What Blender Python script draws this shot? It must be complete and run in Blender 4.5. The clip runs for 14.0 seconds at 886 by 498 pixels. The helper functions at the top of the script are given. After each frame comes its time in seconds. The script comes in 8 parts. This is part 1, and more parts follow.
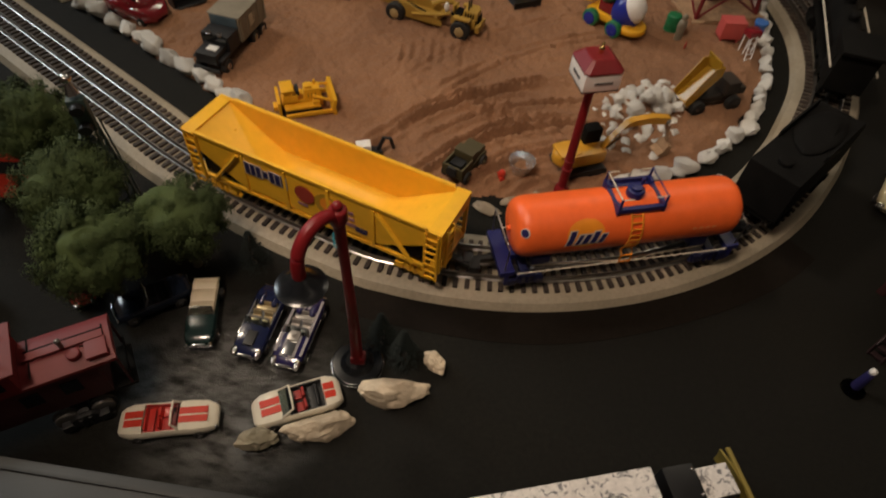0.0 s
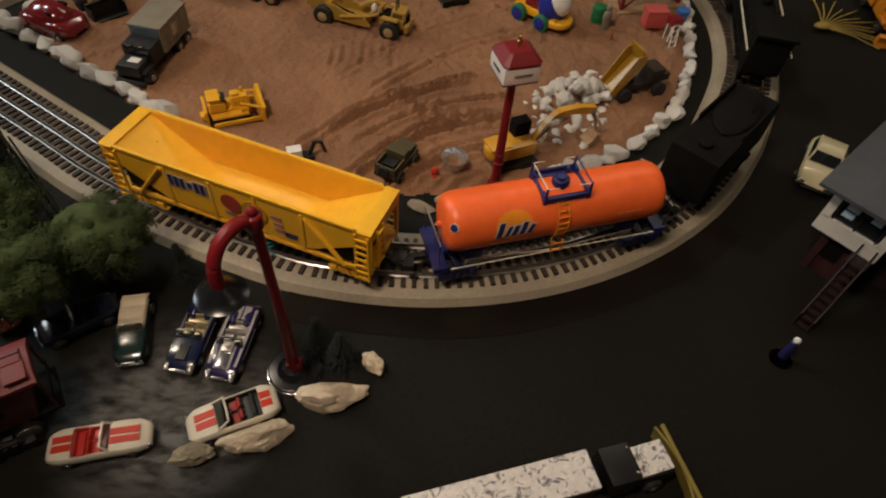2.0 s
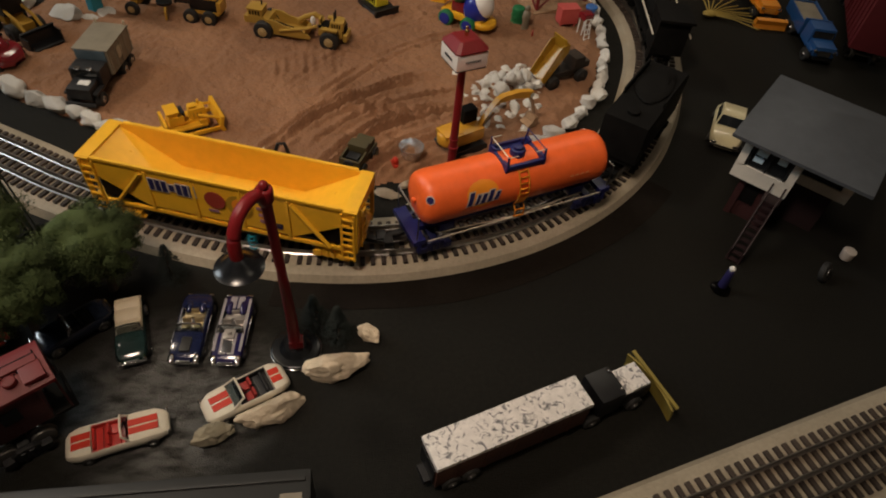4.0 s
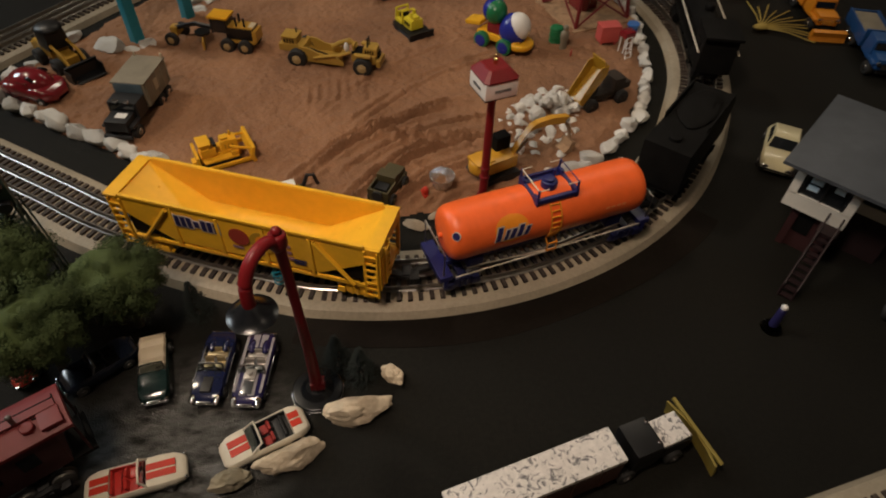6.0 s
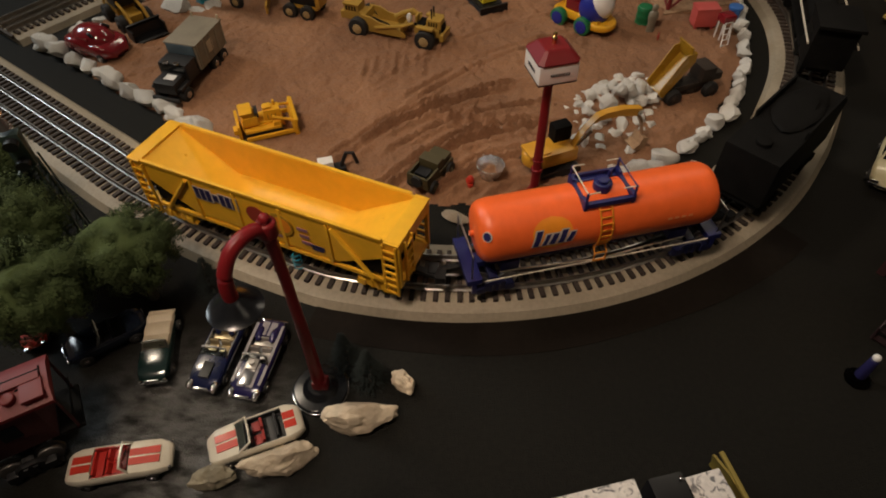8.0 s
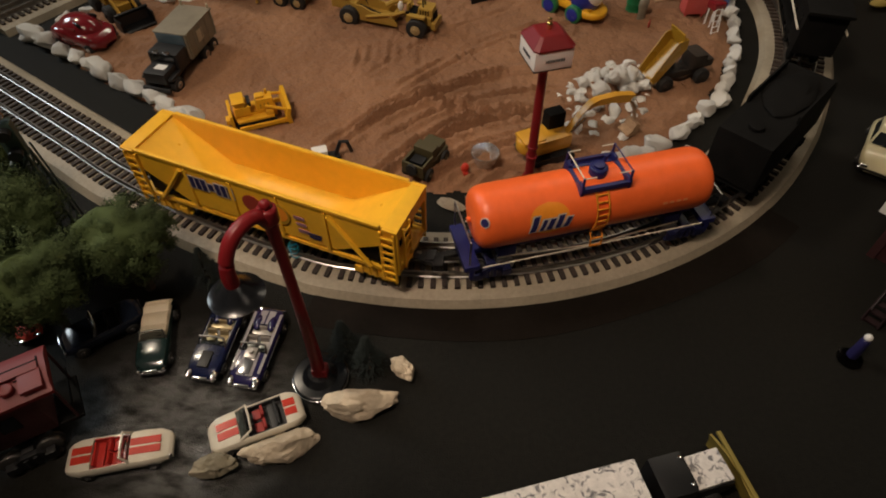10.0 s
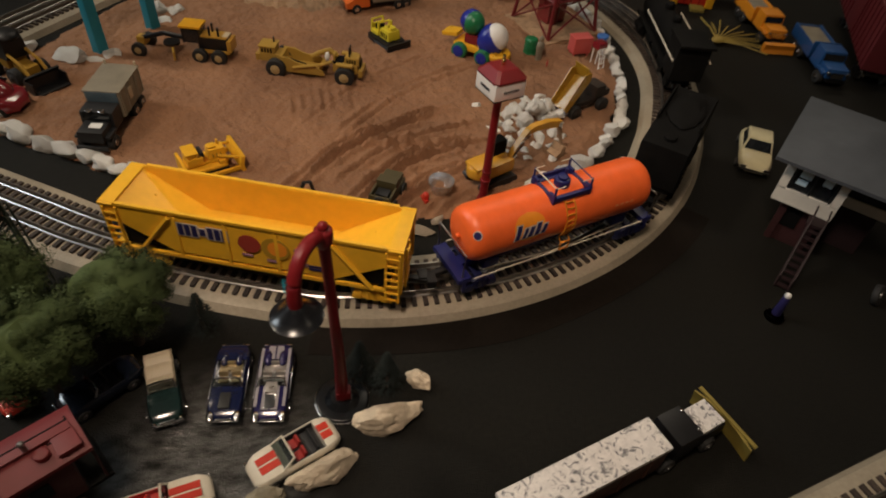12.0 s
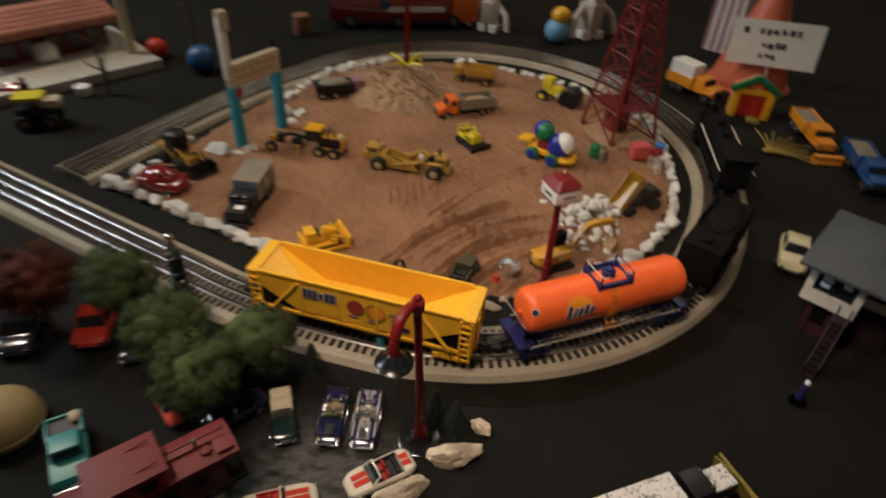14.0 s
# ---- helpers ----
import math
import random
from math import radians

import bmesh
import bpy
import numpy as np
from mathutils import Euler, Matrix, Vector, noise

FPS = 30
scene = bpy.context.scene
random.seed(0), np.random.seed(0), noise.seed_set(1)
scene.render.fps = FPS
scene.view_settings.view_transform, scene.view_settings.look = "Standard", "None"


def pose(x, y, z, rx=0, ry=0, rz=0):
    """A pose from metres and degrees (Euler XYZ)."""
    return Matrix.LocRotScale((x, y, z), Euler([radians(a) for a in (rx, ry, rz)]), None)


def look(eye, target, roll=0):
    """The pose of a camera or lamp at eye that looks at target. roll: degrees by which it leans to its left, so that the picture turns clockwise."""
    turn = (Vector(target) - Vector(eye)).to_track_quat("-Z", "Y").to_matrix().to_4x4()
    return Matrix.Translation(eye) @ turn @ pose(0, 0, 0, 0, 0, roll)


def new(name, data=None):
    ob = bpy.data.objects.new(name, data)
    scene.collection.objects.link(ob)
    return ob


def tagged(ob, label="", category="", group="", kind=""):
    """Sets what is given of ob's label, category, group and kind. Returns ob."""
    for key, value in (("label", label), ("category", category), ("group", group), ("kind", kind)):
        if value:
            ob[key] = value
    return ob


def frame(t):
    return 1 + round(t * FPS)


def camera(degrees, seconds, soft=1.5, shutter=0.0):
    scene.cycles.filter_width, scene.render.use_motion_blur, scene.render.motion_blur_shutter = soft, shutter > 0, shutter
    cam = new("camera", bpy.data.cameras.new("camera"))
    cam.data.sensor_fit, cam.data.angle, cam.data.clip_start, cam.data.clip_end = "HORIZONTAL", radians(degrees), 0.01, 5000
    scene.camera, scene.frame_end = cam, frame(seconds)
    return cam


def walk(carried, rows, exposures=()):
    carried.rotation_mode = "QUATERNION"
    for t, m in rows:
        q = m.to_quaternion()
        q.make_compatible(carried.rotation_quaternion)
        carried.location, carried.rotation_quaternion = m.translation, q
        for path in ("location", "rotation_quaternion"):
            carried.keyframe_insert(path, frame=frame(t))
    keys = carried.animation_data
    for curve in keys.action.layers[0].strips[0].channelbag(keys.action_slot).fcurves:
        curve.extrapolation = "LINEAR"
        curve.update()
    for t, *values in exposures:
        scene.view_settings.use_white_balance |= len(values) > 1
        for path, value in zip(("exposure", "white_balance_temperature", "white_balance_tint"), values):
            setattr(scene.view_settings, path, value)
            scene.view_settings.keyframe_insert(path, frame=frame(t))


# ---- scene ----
cam = camera(70.7, 14.0, soft=1.9, shutter=0.7)

PATH = [
    (0, (0.035, 0.012, 0.467), (0.022, 1.274, -1.085), 5.4),
    (0.5, (0.041, 0.0, 0.481), (0.042, 1.32, -1.021), 6.3),
    (0.7, (0.041, -0.002, 0.479), (0.084, 1.324, -1.013), 6.7),
    (1, (0.052, -0.006, 0.482), (0.091, 1.314, -1.02), 5.8),
    (1.5, (0.061, -0.001, 0.484), (0.108, 1.358, -0.982), 5.6),
    (1.8, (0.056, 0.013, 0.465), (0.237, 1.293, -1.042), 8.5),
    (2, (0.063, 0.01, 0.467), (0.162, 1.281, -1.073), 5.6),
    (2.5, (0.06, 0.008, 0.459), (0.153, 1.251, -1.105), 4.0),
    (2.7, (0.042, -0.003, 0.45), (0.261, 1.265, -1.07), 6.3),
    (3, (0.027, -0.026, 0.453), (0.337, 1.257, -1.05), 8.0),
    (5.3, (-0.001, -0.059, 0.48), (0.365, 1.297, -0.944), 6.0),
    (5.5, (0.008, -0.049, 0.479), (0.325, 1.314, -0.95), 4.4),
    (6, (0.032, -0.024, 0.47), (0.228, 1.332, -0.987), 2.2),
    (6.5, (0.051, -0.011, 0.466), (0.146, 1.336, -1.01), 0.4),
    (7, (0.062, 0.006, 0.458), (0.043, 1.333, -1.038), -1.3),
    (7.5, (0.076, 0.02, 0.445), (0.068, 1.335, -1.062), 0.0),
    (8, (0.079, 0.025, 0.439), (0.013, 1.341, -1.066), -0.7),
    (10.3, (0.068, 0.02, 0.437), (0.059, 1.319, -1.085), 0.2),
    (10.5, (0.053, 0.024, 0.441), (0.108, 1.328, -1.075), 0.8),
    (11, (0.029, 0.02, 0.446), (0.219, 1.349, -1.037), 2.6),
    (11.5, (-0.001, 0.004, 0.445), (0.293, 1.347, -1.007), 3.8),
    (12, (-0.042, -0.02, 0.445), (0.369, 1.357, -0.946), 6.2),
    (12.5, (-0.097, -0.043, 0.442), (0.398, 1.349, -0.905), 8.3),
    (13, (-0.119, -0.057, 0.445), (0.377, 1.331, -0.907), 7.2),
    (13.5, (-0.102, -0.067, 0.475), (0.288, 1.348, -0.884), 4.6),
    (13.7, (-0.088, -0.079, 0.495), (0.261, 1.405, -0.783), 4.4),
    (14, (-0.064, -0.119, 0.537), (0.134, 1.45, -0.687), 3.4),
]
# the clip's camera lifts its exposure a little as the dark background comes into view
EXPOSURES = [(0, -0.08, 6380, 10), (8, -0.09, 6380, 10), (11, -0.03, 6350, 10), (13, 0.02, 6320, 10), (13.5, 0.08, 6280, 10), (14, 0.21, 6220, 10)]
walk(cam, [(t, look(eye, target, roll)) for t, eye, target, roll in PATH], EXPOSURES)

# ---- light ----
world = bpy.data.worlds.new("room_air")
scene.world = world
world.use_nodes = True
world.node_tree.nodes["Background"].inputs[0].default_value = (0.55, 0.5, 0.45, 1)
world.node_tree.nodes["Background"].inputs[1].default_value = 0.023


def area_lamp(name, eye, target, sx, sy, watts, colour):
    data = bpy.data.lights.new(name, "AREA")
    data.shape, data.size, data.size_y, data.energy, data.color = "RECTANGLE", sx, sy, watts, colour
    ob = new(name, data)
    ob.matrix_world = look(eye, target)
    return ob


# cool lamp in the west opening, for an unseen window inferred from rail glints
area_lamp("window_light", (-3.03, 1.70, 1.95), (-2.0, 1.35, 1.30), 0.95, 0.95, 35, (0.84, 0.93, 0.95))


def spot_lamp(name, eye, target, degrees, watts, radius, colour):
    data = bpy.data.lights.new(name, "SPOT")
    data.spot_size, data.spot_blend, data.energy, data.shadow_soft_size, data.color = radians(degrees), 1.0, watts, radius, colour
    ob = new(name, data)
    ob.matrix_world = look(eye, target)
    return ob


# unseen warm spot over the near left, narrowed to make the pool of light
spot_lamp("warm_pool_spot", (-0.30, -0.02, 1.20), (0.13, 0.53, 0.0), 57, 38, 0.10, (1.0, 0.785, 0.60))

# the room's ceiling light
area_lamp("ceiling_light", (-1.55, 1.35, 2.56), (-1.55, 1.35, 0.0), 0.30, 0.30, 26, (1.0, 0.83, 0.62))
# an unseen strip-shaped fill, added to brighten the things at the back
area_lamp("back_fill_strip", (1.25, 2.35, 2.56), (1.25, 2.35, 0.0), 2.0, 0.20, 16, (1.0, 0.86, 0.66))
# a small bare bulb across the room, which glints in rails, rods and paint
bulb = bpy.data.lights.new("room_bulb", "POINT")
bulb.energy, bulb.shadow_soft_size, bulb.color = 8, 0.03, (1.0, 0.86, 0.66)
new("room_bulb", bulb).matrix_world = pose(1.95, -0.6, 2.4)

# ---- materials ----


def material(name, colour, rough=0.5, metal=0.0, vary=0.12, grain=60.0, bump=0.1, bump_scale=250.0, coat=0.0, second=None, mix_scale=8.0, spread=0.0):
    """A painted, plastic, stone or metal surface with variation at two scales and a fine relief."""
    m = bpy.data.materials.new(name)
    m.use_nodes = True
    nt = m.node_tree
    bsdf = nt.nodes["Principled BSDF"]
    coord = nt.nodes.new("ShaderNodeTexCoord")
    n1 = nt.nodes.new("ShaderNodeTexNoise")
    n1.inputs["Scale"].default_value, n1.inputs["Detail"].default_value = grain, 6
    n2 = nt.nodes.new("ShaderNodeTexNoise")
    n2.inputs["Scale"].default_value, n2.inputs["Detail"].default_value = mix_scale, 3
    for n in (n1, n2):
        nt.links.new(coord.outputs["Object"], n.inputs["Vector"])
    base = nt.nodes.new("ShaderNodeMixRGB")
    base.inputs[1].default_value = (*colour, 1)
    base.inputs[2].default_value = (*(second or [c * (1 - vary * 1.5) for c in colour]), 1)
    ramp = nt.nodes.new("ShaderNodeMapRange")
    ramp.inputs[1].default_value, ramp.inputs[2].default_value = 0.35, 0.65
    nt.links.new(n2.outputs["Fac"], ramp.inputs[0])
    nt.links.new(ramp.outputs[0], base.inputs[0])
    fine = nt.nodes.new("ShaderNodeHueSaturation")
    value = nt.nodes.new("ShaderNodeMapRange")
    value.inputs[1].default_value, value.inputs[2].default_value = 0.3, 0.7
    value.inputs[3].default_value, value.inputs[4].default_value = 1 - vary, 1 + vary
    nt.links.new(n1.outputs["Fac"], value.inputs[0])
    last = value.outputs[0]
    if spread:
        info = nt.nodes.new("ShaderNodeObjectInfo")
        wide = nt.nodes.new("ShaderNodeMapRange")
        wide.inputs[3].default_value, wide.inputs[4].default_value = 1 - spread, 1 + spread
        nt.links.new(info.outputs["Random"], wide.inputs[0])
        times = nt.nodes.new("ShaderNodeMath")
        times.operation = "MULTIPLY"
        nt.links.new(last, times.inputs[0])
        nt.links.new(wide.outputs[0], times.inputs[1])
        last = times.outputs[0]
    nt.links.new(last, fine.inputs["Value"])
    nt.links.new(base.outputs[0], fine.inputs["Color"])
    nt.links.new(fine.outputs[0], bsdf.inputs["Base Color"])
    rr = nt.nodes.new("ShaderNodeMapRange")
    rr.inputs[3].default_value, rr.inputs[4].default_value = max(0.02, rough - 0.08), min(1, rough + 0.08)
    nt.links.new(n2.outputs["Fac"], rr.inputs[0])
    nt.links.new(rr.outputs[0], bsdf.inputs["Roughness"])
    bsdf.inputs["Metallic"].default_value = metal
    bsdf.inputs["Coat Weight"].default_value = coat
    bsdf.inputs["Coat Roughness"].default_value = 0.08
    if bump:
        n3 = nt.nodes.new("ShaderNodeTexNoise")
        n3.inputs["Scale"].default_value, n3.inputs["Detail"].default_value = bump_scale, 5
        nt.links.new(coord.outputs["Object"], n3.inputs["Vector"])
        bp = nt.nodes.new("ShaderNodeBump")
        bp.inputs["Strength"].default_value, bp.inputs["Distance"].default_value = bump, 0.002
        nt.links.new(n3.outputs["Fac"], bp.inputs["Height"])
        nt.links.new(bp.outputs[0], bsdf.inputs["Normal"])
    return m


def glass(name, colour=(0.9, 0.95, 0.95), rough=0.03):
    m = bpy.data.materials.new(name)
    m.use_nodes = True
    bsdf = m.node_tree.nodes["Principled BSDF"]
    bsdf.inputs["Base Color"].default_value = (*colour, 1)
    bsdf.inputs["Roughness"].default_value = rough
    bsdf.inputs["Transmission Weight"].default_value = 1.0
    bsdf.inputs["IOR"].default_value = 1.3
    return m


def plastic(name, colour, rough=0.35, **kw):
    return material(name, colour, rough, vary=0.06, grain=90, bump=0.03, bump_scale=400, mix_scale=14, **kw)


HOPPER = plastic("hopper_yellow", (0.87, 0.475, 0.026), 0.38)
TANK = plastic("tank_orange", (0.950, 0.150, 0.028), 0.40)
DARKBLUE = plastic("truck_navy", (0.006, 0.008, 0.045), 0.45)
BLUE = plastic("frame_blue", (0.012, 0.015, 0.105), 0.42)
PALEORANGE = plastic("pale_orange_print", (0.95, 0.32, 0.12), 0.45)
LADDER = plastic("ladder_orange", (0.75, 0.27, 0.02), 0.45)
BLACK = plastic("black_plastic", (0.012, 0.012, 0.013), 0.45)
# plain black; also stands in for shade at hopper and caboose ends
DEEP = material("deep_black", (0.0062, 0.0058, 0.0054), 0.72, vary=0.3, bump=0.1)
DEEP.node_tree.nodes["Principled BSDF"].inputs["Specular IOR Level"].default_value = 0.12
GLOSSBLACK = material("gloss_black_enamel", (0.008, 0.009, 0.011), 0.24, vary=0.3, bump=0.04)
# pale and barely metallic: the rods' glint is put into the colour
RODMETAL = material("glint_rod", (0.90, 0.82, 0.66), 0.2, metal=0.25, vary=0.08, bump=0)
SATIN = material("black_enamel", (0.006, 0.006, 0.007), 0.42, vary=0.3, bump=0.05)
RUBBER = material("tyre_rubber", (0.014, 0.013, 0.012), 0.75, vary=0.2, bump=0.2)
STEEL = material("nickel_rail", (0.42, 0.40, 0.375), 0.32, metal=1.0, vary=0.15, bump=0.05)
CHROME = material("chrome", (0.66, 0.66, 0.67), 0.16, metal=1.0, vary=0.05, bump=0)
GOLD = material("gold_plate", (0.75, 0.55, 0.22), 0.22, metal=1.0, vary=0.1, bump=0)
WHEEL = material("grey_wheel", (0.20, 0.19, 0.18), 0.4, metal=0.7, vary=0.15)
CAT = plastic("machine_yellow", (0.47, 0.265, 0.036), 0.36)
DOZER = plastic("bright_yellow", (0.78, 0.40, 0.015), 0.4)
LEMON = plastic("lemon_yellow", (0.68, 0.56, 0.03), 0.38)
ORANGE = plastic("truck_orange", (0.72, 0.15, 0.02), 0.38)
AMBER = plastic("amber_orange", (0.72, 0.26, 0.015), 0.4)
RED = plastic("red_enamel", (0.19, 0.011, 0.014), 0.36)
RED.node_tree.nodes["Principled BSDF"].inputs["Specular IOR Level"].default_value = 0.3
CRIMSON = plastic("crimson_paint", (0.21, 0.011, 0.018), 0.16, coat=0.9)
CABOOSE = plastic("caboose_red", (0.150, 0.011, 0.012), 0.55)
BRICK = material("brick_red", (0.046, 0.010, 0.011), 0.7, vary=0.2, bump=0.3)
MAROON = plastic("boxcar_maroon", (0.11, 0.012, 0.015), 0.5)
WHITE = plastic("white_plastic", (0.78, 0.76, 0.72), 0.45)
CREAM = plastic("cream_wall", (0.66, 0.63, 0.56), 0.6)
PAPER = material("white_paper", (0.82, 0.78, 0.70), 0.8, vary=0.04, bump=0.05)
INK = material("black_ink", (0.03, 0.028, 0.03), 0.8, vary=0.1, bump=0)
NAVY = plastic("navy_print", (0.02, 0.018, 0.085), 0.4)
SILVERP = plastic("pale_print", (0.55, 0.48, 0.42), 0.45)
YELLOWP = plastic("print_yellow", (0.9, 0.30, 0.02), 0.4)
OCHRE = plastic("print_ochre", (0.46, 0.26, 0.02), 0.45)
VIOLET = plastic("print_violet", (0.34, 0.16, 0.20), 0.45)
REDP = plastic("print_red", (0.34, 0.045, 0.03), 0.4)
CARWHITE = plastic("car_white", (0.64, 0.59, 0.48), 0.30, coat=0.2)
CARRED = plastic("stripe_red", (0.50, 0.036, 0.018), 0.42, coat=0.05)
for mat in (CARWHITE, CARRED):
    mat.node_tree.nodes["Principled BSDF"].inputs["Specular IOR Level"].default_value = 0.28
SEATRED = plastic("seat_red", (0.30, 0.02, 0.015), 0.5)
SEATRED_B = plastic("bright_seat_red", (0.50, 0.028, 0.02), 0.35, coat=0.4)
SEATGOLD = material("gilt_seat", (0.42, 0.34, 0.20), 0.3, metal=0.6, vary=0.2, bump=0.1)
STRIPESILVER = plastic("silver_stripe", (0.30, 0.28, 0.30), 0.3)
SEATSILVER = material("silvered_seat", (0.46, 0.43, 0.40), 0.3, metal=0.6, vary=0.2, bump=0.1)
CARBLUE = plastic("car_blue", (0.007, 0.011, 0.045), 0.17, coat=0.35)
CARPURPLE = plastic("car_violet_blue", (0.016, 0.013, 0.065), 0.17, coat=0.35)
CARGREEN = plastic("car_dark_green", (0.008, 0.022, 0.021), 0.17, coat=0.35)
CARDARK = plastic("car_black_blue", (0.008, 0.011, 0.02), 0.17, coat=0.35)
BEIGE = plastic("beige_vinyl", (0.52, 0.44, 0.31), 0.5)
CARIVORY = plastic("car_ivory", (0.52, 0.46, 0.28), 0.3, coat=0.5)
GREYBOX = material("grey_canvas", (0.235, 0.205, 0.150), 0.5, vary=0.15, bump=0.15)
ROOFGREY = material("grey_roof", (0.060, 0.067, 0.078), 0.6, vary=0.12, bump=0.2)
OCHREBED = plastic("dull_ochre", (0.36, 0.20, 0.018), 0.28)
OLIVE = plastic("olive_drab", (0.065, 0.052, 0.02), 0.6)
TURQ = plastic("turquoise_post", (0.02, 0.26, 0.36), 0.45)
TEAL = plastic("teal_paint", (0.03, 0.24, 0.25), 0.35)
SKYBLUE = plastic("bright_blue", (0.03, 0.13, 0.42), 0.4)
TRUCKBLUE = plastic("truck_blue", (0.015, 0.07, 0.21), 0.4)
TOYBLUE = plastic("toy_blue", (0.02, 0.03, 0.28), 0.25)
TOYGREEN = plastic("toy_green", (0.015, 0.16, 0.06), 0.3)
TOYYELLOW = plastic("toy_yellow", (0.80, 0.42, 0.02), 0.3)
PINK = plastic("coral_pink", (0.55, 0.09, 0.08), 0.45)
BROWN = material("tie_brown", (0.042, 0.028, 0.020), 0.75, vary=0.25, bump=0.25, spread=0.25)
BED = material("roadbed_grey", (0.37, 0.31, 0.225), 0.55, vary=0.10, grain=300, bump=0.35, bump_scale=900, second=(0.29, 0.245, 0.175), mix_scale=14)
STONE = material("white_stone", (0.78, 0.77, 0.74), 0.85, vary=0.16, grain=80, bump=0.6, bump_scale=160, second=(0.60, 0.57, 0.50), mix_scale=30, spread=0.16)
ROCK = material("pale_rock", (0.62, 0.52, 0.38), 0.9, vary=0.22, grain=90, bump=0.9, bump_scale=160, second=(0.40, 0.32, 0.23), mix_scale=25, spread=0.1)
ROCKDARK = material("grey_tan_rock", (0.30, 0.26, 0.185), 0.9, vary=0.25, grain=90, bump=0.9, bump_scale=160, second=(0.20, 0.18, 0.12), mix_scale=30)
GRAVEL = material("tan_gravel", (0.38, 0.235, 0.130), 0.9, vary=0.25, grain=120, bump=0.8, bump_scale=200, spread=0.25)
BARK = material("grey_bark", (0.10, 0.08, 0.06), 0.9, vary=0.3, bump=0.6)
TANBOX = plastic("tan_plastic", (0.40, 0.29, 0.13), 0.5)
CLEAR = glass("clear_plastic")
TINT = glass("smoked_windscreen", (0.42, 0.46, 0.48), 0.08)
WINDOW = material("dark_window", (0.012, 0.014, 0.016), 0.08, vary=0.1, bump=0)
SLATE = material("blue_grey_glass", (0.10, 0.15, 0.19), 0.15, vary=0.15, bump=0)
PALEBLUE = material("blind_reflection_blue", (0.60, 0.78, 0.90), 0.3, vary=0.05, bump=0.03)
DARKTREE = material("dark_green_flock", (0.0045, 0.009, 0.006), 0.9, vary=0.3, bump=0.5)


def leaf_material(name, colour, other):
    m = material(name, colour, 0.9, vary=0.16, grain=120, bump=0.0, second=other, mix_scale=30)
    nt = m.node_tree
    bsdf = nt.nodes["Principled BSDF"]
    geo = nt.nodes.new("ShaderNodeNewGeometry")
    wide = nt.nodes.new("ShaderNodeMapRange")
    wide.inputs[3].default_value, wide.inputs[4].default_value = 0.88, 1.12
    nt.links.new(geo.outputs["Random Per Island"], wide.inputs[0])
    hue = nt.nodes.new("ShaderNodeHueSaturation")
    nt.links.new(wide.outputs[0], hue.inputs["Value"])
    nt.links.new(bsdf.inputs["Base Color"].links[0].from_socket, hue.inputs["Color"])
    nt.links.new(hue.outputs[0], bsdf.inputs["Base Color"])
    return m


LEAF = leaf_material("green_flock", (0.064, 0.094, 0.026), (0.040, 0.060, 0.017))
AUTUMN = leaf_material("autumn_flock", (0.13, 0.035, 0.015), (0.085, 0.022, 0.012))


